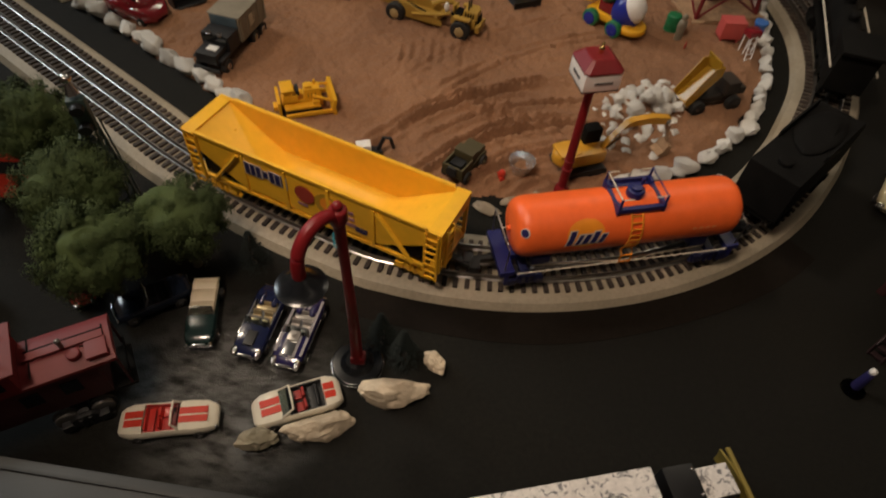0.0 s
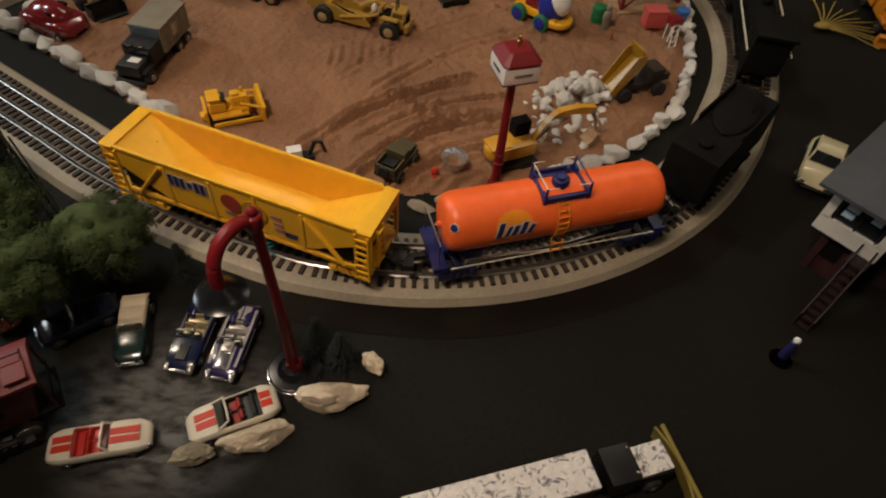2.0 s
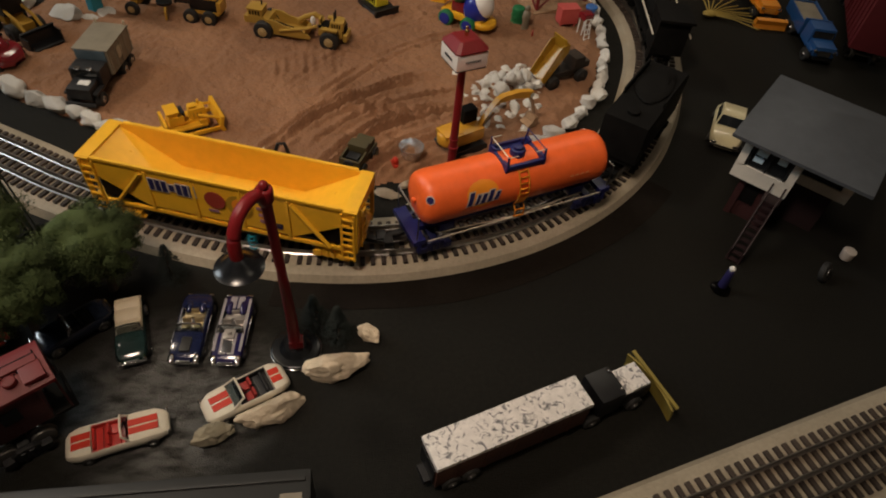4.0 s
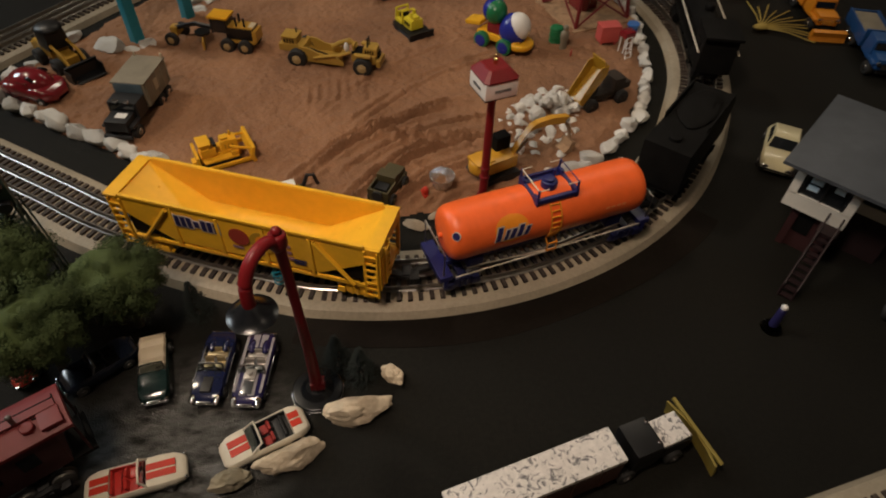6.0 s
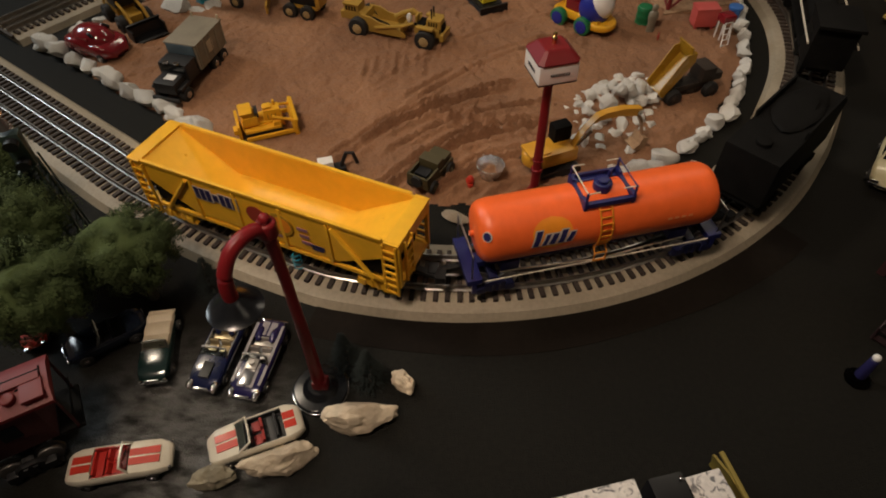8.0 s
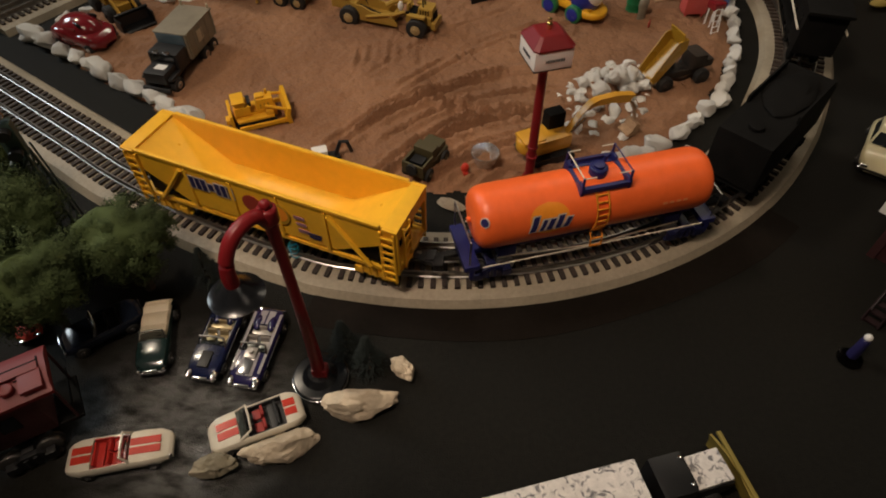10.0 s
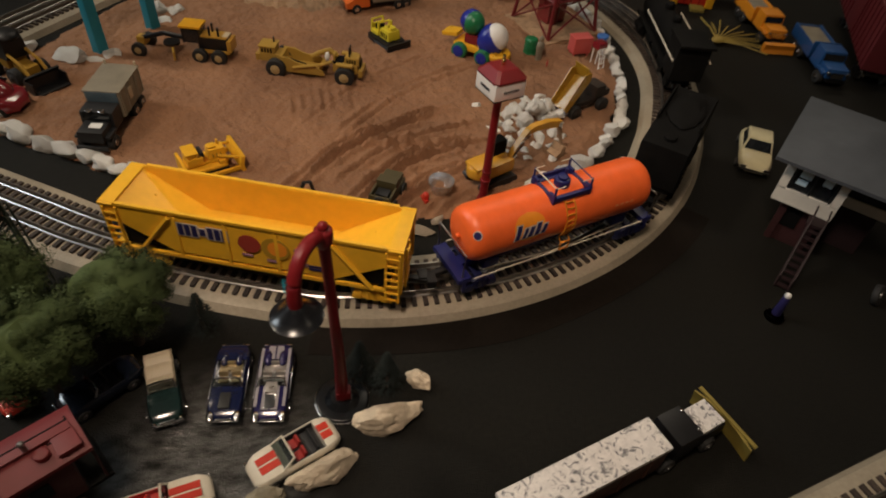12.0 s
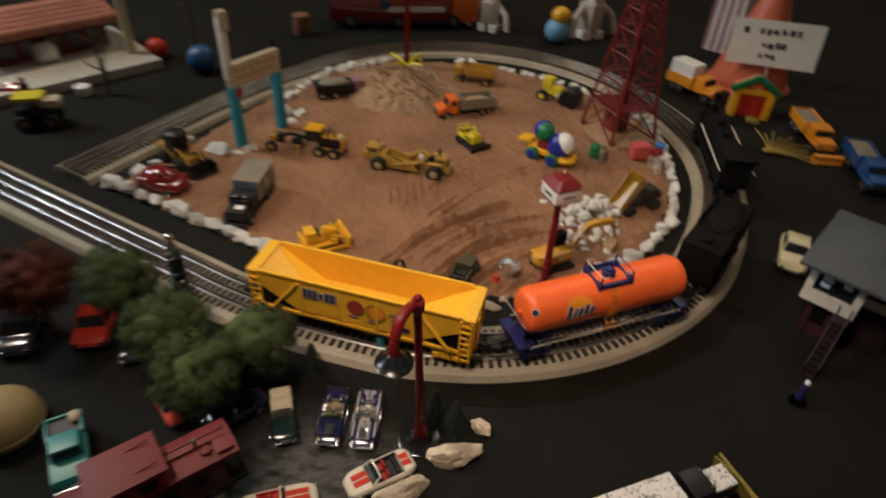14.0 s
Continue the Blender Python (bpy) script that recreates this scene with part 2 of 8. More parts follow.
def felt_material():
    """Nearly black mat, fine fibres, paler strands; sheen put into gloss and colour."""
    m = material("black_mat", (0.0066, 0.0061, 0.0047), 0.6, vary=0.3, grain=240, bump=0.5, bump_scale=700, second=(0.0092, 0.0084, 0.0062), mix_scale=5)
    nt = m.node_tree
    nt.nodes["Principled BSDF"].inputs["Specular IOR Level"].default_value = 0.26
    bsdf = nt.nodes["Principled BSDF"]
    coord = nt.nodes.new("ShaderNodeTexCoord")
    warp = nt.nodes.new("ShaderNodeTexNoise")
    warp.inputs["Scale"].default_value = 9
    add = nt.nodes.new("ShaderNodeMixRGB")
    add.inputs[0].default_value = 0.025
    nt.links.new(coord.outputs["Object"], warp.inputs["Vector"])
    nt.links.new(coord.outputs["Object"], add.inputs[1])
    nt.links.new(warp.outputs["Color"], add.inputs[2])
    turn = nt.nodes.new("ShaderNodeMapping")
    turn.inputs["Rotation"].default_value = (0, 0, radians(38))
    turn.inputs["Scale"].default_value = (26, 58, 1)
    nt.links.new(add.outputs[0], turn.inputs["Vector"])
    strands = nt.nodes.new("ShaderNodeTexNoise")
    strands.inputs["Scale"].default_value, strands.inputs["Detail"].default_value = 2.2, 4
    nt.links.new(turn.outputs[0], strands.inputs["Vector"])
    pick = nt.nodes.new("ShaderNodeMapRange")
    pick.inputs[1].default_value, pick.inputs[2].default_value = 0.26, 0.58
    nt.links.new(strands.outputs["Fac"], pick.inputs[0])
    # reflected sheen round the parked cars, put in as gloss and paler colour
    apart = nt.nodes.new("ShaderNodeVectorMath")
    apart.operation = "DISTANCE"
    apart.inputs[1].default_value = (-0.124, 0.226, 0)
    nt.links.new(coord.outputs["Object"], apart.inputs[0])
    near = nt.nodes.new("ShaderNodeMapRange")
    near.inputs[1].default_value, near.inputs[2].default_value = 0.096, 0.044
    nt.links.new(apart.outputs["Value"], near.inputs[0])
    both = nt.nodes.new("ShaderNodeMath")
    both.operation = "MULTIPLY"
    nt.links.new(pick.outputs[0], both.inputs[0])
    nt.links.new(near.outputs[0], both.inputs[1])
    mix = nt.nodes.new("ShaderNodeMixRGB")
    mix.inputs[2].default_value = (0.011, 0.010, 0.007, 1)
    nt.links.new(both.outputs[0], mix.inputs[0])
    gloss = nt.nodes.new("ShaderNodeMapRange")
    gloss.inputs[3].default_value, gloss.inputs[4].default_value = 0.72, 0.29
    nt.links.new(both.outputs[0], gloss.inputs[0])
    nt.links.new(gloss.outputs[0], bsdf.inputs["Roughness"])
    shine = nt.nodes.new("ShaderNodeMapRange")
    shine.inputs[3].default_value, shine.inputs[4].default_value = 0.15, 1.0
    nt.links.new(both.outputs[0], shine.inputs[0])
    nt.links.new(shine.outputs[0], bsdf.inputs["Specular IOR Level"])
    crease = nt.nodes.new("ShaderNodeBump")
    crease.inputs["Strength"].default_value, crease.inputs["Distance"].default_value = 0.15, 0.003
    nt.links.new(both.outputs[0], crease.inputs["Height"])
    nt.links.new(bsdf.inputs["Normal"].links[0].from_socket, crease.inputs["Normal"])
    nt.links.new(crease.outputs[0], bsdf.inputs["Normal"])
    nt.links.new(bsdf.inputs["Base Color"].links[0].from_socket, mix.inputs[1])
    # thin creases run across it, their glint put into a paler colour
    lay = nt.nodes.new("ShaderNodeMapping")
    lay.inputs["Rotation"].default_value = (0, 0, radians(-28))
    lay.inputs["Scale"].default_value = (7, 30, 1)
    nt.links.new(add.outputs[0], lay.inputs["Vector"])
    folds = nt.nodes.new("ShaderNodeTexNoise")
    folds.inputs["Scale"].default_value, folds.inputs["Detail"].default_value, folds.inputs["Distortion"].default_value = 1.3, 2, 0.8
    nt.links.new(lay.outputs[0], folds.inputs["Vector"])
    off = nt.nodes.new("ShaderNodeMath")
    off.operation, off.inputs[1].default_value = "SUBTRACT", 0.5
    nt.links.new(folds.outputs["Fac"], off.inputs[0])
    size = nt.nodes.new("ShaderNodeMath")
    size.operation = "ABSOLUTE"
    nt.links.new(off.outputs[0], size.inputs[0])
    line = nt.nodes.new("ShaderNodeMapRange")
    line.inputs[1].default_value, line.inputs[2].default_value = 0.014, 0.003
    nt.links.new(size.outputs[0], line.inputs[0])
    fold_glint = nt.nodes.new("ShaderNodeMath")
    fold_glint.operation = "MULTIPLY"
    nt.links.new(line.outputs[0], fold_glint.inputs[0])
    nt.links.new(both.outputs[0], fold_glint.inputs[1])
    pale = nt.nodes.new("ShaderNodeMixRGB")
    pale.inputs[2].default_value = (0.020, 0.018, 0.012, 1)
    nt.links.new(fold_glint.outputs[0], pale.inputs[0])
    nt.links.new(mix.outputs[0], pale.inputs[1])
    nt.links.new(pale.outputs[0], bsdf.inputs["Base Color"])
    return m


FELT = felt_material()
SAND = material("red_brown_sand", (0.292, 0.145, 0.072), 0.95, vary=0.14, grain=420, bump=1.0, bump_scale=300, second=(0.208, 0.101, 0.050), mix_scale=9)
CARD = material("dark_brown_card", (0.0098, 0.0070, 0.0050), 0.8, vary=0.18, grain=160, bump=0.2, bump_scale=500, second=(0.0080, 0.0058, 0.0042), mix_scale=9)
TABLEWOOD = material("dark_stained_wood", (0.055, 0.032, 0.020), 0.5, vary=0.25, grain=30, bump=0.2, second=(0.035, 0.020, 0.013), mix_scale=4)
WALLPAINT = material("dim_wall_paint", (0.22, 0.17, 0.13), 0.9, vary=0.05)
CEILPAINT = material("ceiling_paint", (0.55, 0.5, 0.45), 0.9, vary=0.05)

# ---- shape helpers ----


class Shape:
    """A bmesh that grows by simple solids."""

    def __init__(self):
        self.bm = bmesh.new()

    def _place(self, verts, m):
        bmesh.ops.transform(self.bm, matrix=m, verts=verts)

    def box(self, sx, sy, sz, x=0, y=0, z=0, rx=0, ry=0, rz=0, bevel=0.0, taper=1.0):
        vs = bmesh.ops.create_cube(self.bm, size=1.0)["verts"]
        for v in vs:
            if v.co.z > 0:
                v.co.x *= taper
                v.co.y *= taper
        self._place(vs, pose(x, y, z, rx, ry, rz) @ Matrix.Diagonal((sx, sy, sz, 1)))
        if bevel:
            edges = list({e for v in vs for e in v.link_edges})
            bmesh.ops.bevel(self.bm, geom=edges, offset=bevel, segments=2, affect="EDGES", profile=0.7)
        return self

    def cyl(self, r, h, x=0, y=0, z=0, rx=0, ry=0, rz=0, n=20, r2=None, bevel=0.0):
        vs = bmesh.ops.create_cone(self.bm, cap_ends=True, segments=n, radius1=r, radius2=r if r2 is None else r2, depth=h)["verts"]
        self._place(vs, pose(x, y, z, rx, ry, rz))
        if bevel:
            caps = {e for v in vs for e in v.link_edges if any(len(f.verts) > 4 for f in e.link_faces)}
            bmesh.ops.bevel(self.bm, geom=list(caps), offset=bevel, segments=3, affect="EDGES", profile=0.5)
        return self

    def ball(self, r, x=0, y=0, z=0, sx=1, sy=1, sz=1, n=20, rz=0):
        vs = bmesh.ops.create_uvsphere(self.bm, u_segments=n, v_segments=max(6, n // 2), radius=r)["verts"]
        self._place(vs, pose(x, y, z, 0, 0, rz) @ Matrix.Diagonal((sx, sy, sz, 1)))
        return self

    def tube(self, points, r, n=8):
        pts = [Vector(p) for p in points]
        rings = []
        for i, p in enumerate(pts):
            way = (pts[min(i + 1, len(pts) - 1)] - pts[max(i - 1, 0)]).normalized()
            side = way.cross(Vector((0, 0, 1)) if abs(way.z) < 0.95 else Vector((1, 0, 0))).normalized()
            up = side.cross(way)
            rr = r[i] if isinstance(r, (list, tuple)) else r
            rings.append([self.bm.verts.new(p + rr * (math.cos(a) * side + math.sin(a) * up)) for a in (2 * math.pi * k / n for k in range(n))])
        for a, b in zip(rings, rings[1:]):
            for k in range(n):
                self.bm.faces.new((a[k], a[(k + 1) % n], b[(k + 1) % n], b[k]))
        self.bm.faces.new(rings[0][::-1])
        self.bm.faces.new(rings[-1])
        return self

    def loft(self, rings, closed=True, caps=True):
        rows = [[self.bm.verts.new(p) for p in ring] for ring in rings]
        n = len(rows[0])
        for a, b in zip(rows, rows[1:]):
            for k in range(n if closed else n - 1):
                self.bm.faces.new((a[k], a[(k + 1) % n], b[(k + 1) % n], b[k]))
        if caps:
            self.bm.faces.new(rows[0][::-1])
            self.bm.faces.new(rows[-1])
        return self

    def prism(self, outline, width, y=0, bevel=0.0):
        """An outline in x and z, drawn out along y."""
        a = [self.bm.verts.new((px, y - width / 2, pz)) for px, pz in outline]
        b = [self.bm.verts.new((px, y + width / 2, pz)) for px, pz in outline]
        n = len(a)
        faces = [self.bm.faces.new(a), self.bm.faces.new(b[::-1])]
        for k in range(n):
            faces.append(self.bm.faces.new((a[k], b[k], b[(k + 1) % n], a[(k + 1) % n])))
        if bevel:
            bmesh.ops.bevel(self.bm, geom=list({e for f in faces for e in f.edges}), offset=bevel, segments=2, affect="EDGES", profile=0.7)
        return self

    def move(self, m):
        bmesh.ops.transform(self.bm, matrix=m, verts=self.bm.verts[:])
        return self

    def mesh(self, name, mat, smooth=35.0):
        bmesh.ops.recalc_face_normals(self.bm, faces=self.bm.faces[:])
        me = bpy.data.meshes.new(name)
        if smooth:
            for f in self.bm.faces:
                f.smooth = True
            for e in self.bm.edges:
                if len(e.link_faces) == 2 and e.calc_face_angle(0) > radians(smooth):
                    e.smooth = False
        self.bm.to_mesh(me)
        self.bm.free()
        me.materials.append(mat)
        return me


def part(name, shape, mat, parent, label="", smooth=35.0):
    ob = new(name, shape.mesh(name, mat, smooth))
    ob.parent = parent
    return tagged(ob, label)


def thing(name, label, category, m, group="", kind=""):
    ob = new(name)
    ob.empty_display_size = 0.02
    ob.matrix_basis = m
    return tagged(ob, label, category, group, kind)


def solid(name, shape, mat, label, category, m=None, group="", kind="", smooth=35.0):
    ob = new(name, shape.mesh(name, mat, smooth))
    if m is not None:
        ob.matrix_basis = m
    return tagged(ob, label, category, group, kind)


def lumpy(r, seed, sx=1.0, sy=1.0, sz=1.0, rough=0.35, sub=2, flat=0.25):
    """A broken stone, resting on its flattened underside at z = 0."""
    s = Shape()
    bmesh.ops.create_icosphere(s.bm, subdivisions=sub, radius=1.0)
    off = Vector((seed * 3.7, seed * 1.3, seed * 2.1))
    for v in s.bm.verts:
        d = v.co.normalized()
        k = 1 + rough * noise.noise(d * 1.1 + off) + rough * 0.5 * noise.noise(d * 2.6 + off)
        v.co = d * k
    for c in range(9):
        # broken facets
        n = Vector((math.sin(seed * 5.1 + c * 2.4), math.cos(seed * 3.3 + c * 1.7), math.sin(seed * 2.2 + c * 4.1) * 0.9)).normalized()
        cut = 0.72 + 0.16 * ((seed * 7.3 + c * 3.1) % 1)
        for v in s.bm.verts:
            over = v.co.dot(n) - cut
            if over > 0:
                v.co -= n * over * 0.9
    low = min(v.co.z for v in s.bm.verts)
    for v in s.bm.verts:
        v.co.z = max(v.co.z, low * (1 - flat)) - low * (1 - flat)
        v.co = Vector((v.co.x * sx, v.co.y * sy, v.co.z * sz)) * r
    return s



def rugged(s, seed, amp=0.0006):
    """Pits and small ledges over a broken stone."""
    off = Vector((seed * 1.9, seed * 0.7, seed * 2.9))
    s.bm.normal_update()
    for v in s.bm.verts:
        if v.co.z > 0.0004:
            p = v.co + off
            v.co += v.normal * amp * (noise.noise(p * 130) + 0.8 * noise.noise(p * 300) + 0.5 * noise.noise(p * 620))
    return s

# ---- the setting ----


def slab(name, label, sx, sy, sz, x, y, z, mat, category):
    return solid(name, Shape().box(sx, sy, sz, x, y, z), mat, label, category, kind="structure")


slab("ground", "near-black felt mat covering the layout table", 3.3, 2.75, 0.02, 0.05, 0.85, -0.01, FELT, "ground")
slab("table_base", "dark wooden base under the layout mat", 3.2, 2.65, 0.375, 0.05, 0.85, -0.2115, TABLEWOOD, "table")
slab("floor", "dark wooden room floor round the layout table", 6.2, 6.2, 0.04, 0, 0.9, -0.42, TABLEWOOD, "floor")
slab("wall_north", "plain dim painted wall behind the layout", 6.4, 0.15, 3.0, 0, 3.97, 1.1, WALLPAINT, "wall")
slab("wall_south", "plain dim painted wall", 6.4, 0.15, 3.0, 0, -2.17, 1.1, WALLPAINT, "wall")
slab("wall_east", "plain dim painted wall", 0.15, 6.0, 3.0, 3.12, 0.9, 1.1, WALLPAINT, "wall")
# opening and frame are added out of view, to hold the daylight lamp
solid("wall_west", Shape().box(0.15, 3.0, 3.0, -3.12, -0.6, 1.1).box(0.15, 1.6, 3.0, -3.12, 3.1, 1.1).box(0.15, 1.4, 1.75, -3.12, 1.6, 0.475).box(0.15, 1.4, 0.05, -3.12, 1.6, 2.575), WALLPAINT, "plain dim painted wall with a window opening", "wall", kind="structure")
window = thing("window_1", "unseen white-framed window added round the daylight lamp", "window", pose(-3.16, 1.6, 1.95), kind="structure")
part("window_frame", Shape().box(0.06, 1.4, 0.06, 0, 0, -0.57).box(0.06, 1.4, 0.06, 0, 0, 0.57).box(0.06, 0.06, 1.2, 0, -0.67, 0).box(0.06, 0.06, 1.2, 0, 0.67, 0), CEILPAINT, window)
slab("ceiling", "plain pale painted ceiling", 6.4, 6.4, 0.1, 0, 0.9, 2.66, CEILPAINT, "ceiling")


def catmull(pts, steps=14):
    out = []
    P = [Vector(p) for p in pts]
    for i in range(1, len(P) - 2):
        a, b, c, d = P[i - 1:i + 3]
        for k in range(steps):
            t = k / steps
            out.append(0.5 * (2 * b + (c - a) * t + (2 * a - 5 * b + 4 * c - d) * t * t + (3 * b - a - 3 * c + d) * t ** 3))
    out.append(P[-2])
    return out


CURVE = Vector((0.065, 0.785))      # the centre of the near curve
RADIUS = 0.416


def on_curve(deg, r=RADIUS):
    return (CURVE.x + r * math.cos(radians(deg)), CURVE.y + r * math.sin(radians(deg)))


loop = [(-0.988, 0.9825), (-0.938, 0.9485)]
loop += [(-0.938 + 0.688 * k / 11, 0.9485 - 0.4693 * k / 11) for k in range(1, 12)]
loop += [(-0.152, 0.4258)] + [on_curve(a) for a in range(-106, -30, 6)]
loop += [(0.441, 0.600), (0.491, 0.700), (0.516, 0.800), (0.518, 0.890), (0.503, 0.983)]
loop += [(0.094 + 0.41 * math.cos(radians(a)), 0.922 + 0.41 * math.sin(radians(a))) for a in range(22, 146, 12)]
loop += [(-0.312, 1.090), (-0.381, 0.999), (-0.456, 0.892), (-0.525, 0.793), (-0.545, 0.764), (-0.560, 0.743)]
loop = catmull(loop, 10)


def resample(pts, step):
    out, left = [], 0.0
    for a, b in zip(pts, pts[1:]):
        d = (b - a).length
        s = left
        while s < d:
            out.append((a + (b - a) * s / d, (b - a).normalized()))
            s += step
        left = s - d
    return out


def sweep(run, profile, z=0.0):
    """Draws a profile of (side, height) along a run of (place, way)."""
    rings = []
    for p, w in run:
        side = Vector((w.y, -w.x))
        rings.append([(p.x + side.x * u, p.y + side.y * u, z + h) for u, h in profile])
    return Shape().loft(rings)


# a strip of dark brown card showing beyond the roadbed of the near curve
band = Shape()
rows = []
for k in range(45):
    a = -104 + 1.3 * k
    r = 0.4905 + 0.0015 * math.sin(a * 0.21)
    rows.append([(*on_curve(a, 0.40), 0.0002), (*on_curve(a, r), 0.0002), (*on_curve(a, r), 0.0006), (*on_curve(a, 0.40), 0.0006)])
CARD.node_tree.nodes["Principled BSDF"].inputs["Specular IOR Level"].default_value = 0.1
solid("card_strip", band.loft(rows), CARD, "dark brown card strip under the near curve of the track", "card", kind="structure")

TIE = Shape().box(0.0044, 0.057, 0.004, 0, 0, 0.0098, bevel=0.0006).mesh("tie", BROWN)
BEDPROFILE = [(-0.0435, 0), (-0.0385, 0.0072), (-0.033, 0.0092), (0.033, 0.0092), (0.0385, 0.0072), (0.0435, 0)]
RAILPROFILE = [(-0.0017, 0), (-0.0017, 0.0010), (-0.0006, 0.0016), (-0.0006, 0.0050), (-0.0008, 0.0055), (-0.0008, 0.0063), (-0.0007, 0.0068), (-0.0005, 0.0070), (0.0005, 0.0070), (0.0007, 0.0068), (0.0008, 0.0063), (0.0008, 0.0055), (0.0006, 0.0050), (0.0006, 0.0016), (0.0017, 0.0010), (0.0017, 0)]


def build_track(name, label, path, section, near):
    track = thing(name, label, "railway track", Matrix(), kind="structure")
    fine = resample(path, 0.012)
    per = int(section / 0.012)
    for i in range(0, len(fine) - 3, per):
        run = fine[i:i + per + 1]
        if len(run) > 2:
            # a hair's gap between the sections
            run = [(run[0][0] + run[0][1] * 0.00012, run[0][1])] + run[1:-1] + [(run[-1][0] - run[-1][1] * 0.00012, run[-1][1])]
            part("roadbed_section", sweep(run, BEDPROFILE), BED, track)
    for u in (-0.0168, 0.0, 0.0168):
        part("rail", sweep(fine, [(a + u, h) for a, h in RAILPROFILE], 0.0115), STEEL, track)
    rest = Shape()
    rows, s = [], 0.0
    run = resample(path, 0.0005)
    while int(s / 0.0005) < len(run):
        rows.append(run[int(s / 0.0005)])
        # the straight stretch has its ties closer together
        s += 0.0090 if rows[-1][0].x < -0.20 else 0.0097
    for p, w in rows:
        m = Matrix.Translation((p.x, p.y, 0)) @ Matrix.Rotation(math.atan2(w.y, w.x), 4, "Z")
        if near(p):
            ob = new("tie", TIE)
            ob.parent, ob.matrix_basis = track, m
        else:
            k = len(rest.bm.verts)
            rest.bm.from_mesh(TIE)
            rest.bm.verts.ensure_lookup_table()
            bmesh.ops.transform(rest.bm, matrix=m, verts=rest.bm.verts[k:])
    if rest.bm.verts:
        tagged(part("ties", rest, BROWN, track), kind="stuff")
    return track


# ---- the sandy yard inside the loop ----
YARD = [(-0.462, 0.742), (-0.40, 0.692), (-0.34, 0.650), (-0.25, 0.590), (-0.16, 0.530), (-0.08, 0.488), (0.03, 0.468), (0.12, 0.468),
        (0.21, 0.492), (0.30, 0.545), (0.345, 0.600), (0.385, 0.660), (0.418, 0.735), (0.437, 0.80), (0.452, 0.88), (0.452, 0.96), (0.42, 1.04),
        (0.365, 1.10), (0.29, 1.17), (0.20, 1.225), (0.08, 1.258), (-0.02, 1.255), (-0.10, 1.226), (-0.17, 1.18), (-0.235, 1.11), (-0.29, 1.035),
        (-0.338, 0.955), (-0.385, 0.870), (-0.430, 0.808)]


def edge_gap(x, y):
    """How far inside the yard's edge a place lies (outside: minus)."""
    best, inside, j = 9.0, False, len(YARD) - 1
    for i in range(len(YARD)):
        (ax, ay), (bx, by) = YARD[j], YARD[i]
        t = max(0, min(1, ((x - ax) * (bx - ax) + (y - ay) * (by - ay)) / ((bx - ax) ** 2 + (by - ay) ** 2)))
        best = min(best, math.hypot(x - ax - t * (bx - ax), y - ay - t * (by - ay)))
        if (ay > y) != (by > y) and x < (bx - ax) * (y - ay) / (by - ay) + ax:
            inside = not inside
        j = i
    return best if inside else -best


def rut(x, y, cx, cy, r, a0, a1, w):
    """One wheel rut along an arc: a groove with raised lips."""
    a = math.degrees(math.atan2(y - cy, x - cx))
    if not a0 < a < a1:
        return 0.0
    d = (math.hypot(x - cx, y - cy) - r) / w
    fade = min(1, (a - a0) / 8, (a1 - a) / 8)
    return fade * (-math.exp(-d * d) + 0.8 * math.exp(-(abs(d) - 1.7) ** 2 * 2))


# centre, radius, first and last bearing, half width and depth of each rut; wheels leave them in pairs
RUTS = [(0.22, 0.33, r, a0, a1, w, d) for r, a0, a1, w, d in (
    (0.184, 92, 160, 0.0036, 0.5), (0.197, 96, 150, 0.0032, 0.4), (0.222, 86, 166, 0.0042, 1.0), (0.236, 90, 158, 0.0034, 0.6), (0.263, 84, 150, 0.0038, 0.8),
    (0.276, 100, 168, 0.0040, 0.9), (0.304, 92, 140, 0.0034, 0.5), (0.333, 106, 160, 0.0042, 0.7), (0.347, 98, 152, 0.0034, 0.6))]
RUTS += [(0.05, 0.42, r, 44, 96, 0.0034, 0.5) for r in (0.172, 0.186)]
RUTS += [(0.33, 0.42, r, 104, 150, 0.0032, 0.45) for r in (0.372, 0.386, 0.432)]
RUTS += [(-0.02, 0.60, r, 30, 75, 0.0032, 0.5) for r in (0.140, 0.154)]
RUTS += [(-0.42, 0.70 + k * 0.004, 0.376 + 0.0125 * k, -7 + k % 3, 5 + k % 2, 0.0030, 0.5) for k in range(8)]


def sand_z(x, y, gap=None):
    g = edge_gap(x, y) if gap is None else gap
    z = 0.0072 + 0.0040 * noise.noise(Vector((x * 9, y * 9, 0.3))) + 0.0026 * noise.noise(Vector((x * 28, y * 28, 1.7))) + 0.0026 * noise.noise(Vector((x * 75, y * 75, 4.1))) + 0.0020 * noise.noise(Vector((x * 170, y * 170, 2.2)))
    worn = 0.62 + 0.75 * noise.noise(Vector((x * 7, y * 7, 8.8)))
    for r in RUTS:
        d = rut(x, y, *r[:6])
        if d:
            # scuffed, with the cross marks of a tread
            z += 0.0110 * r[6] * d * max(0.0, worn + 0.5 * noise.noise(Vector((x * 30, y * 30, r[2] * 50)))) * (0.93 + 0.14 * math.sin(700 * (x * 0.6 + y * 0.8)))
    return max(0.0012, z) * max(0.0, min(1.0, g / 0.015)) + 0.0008


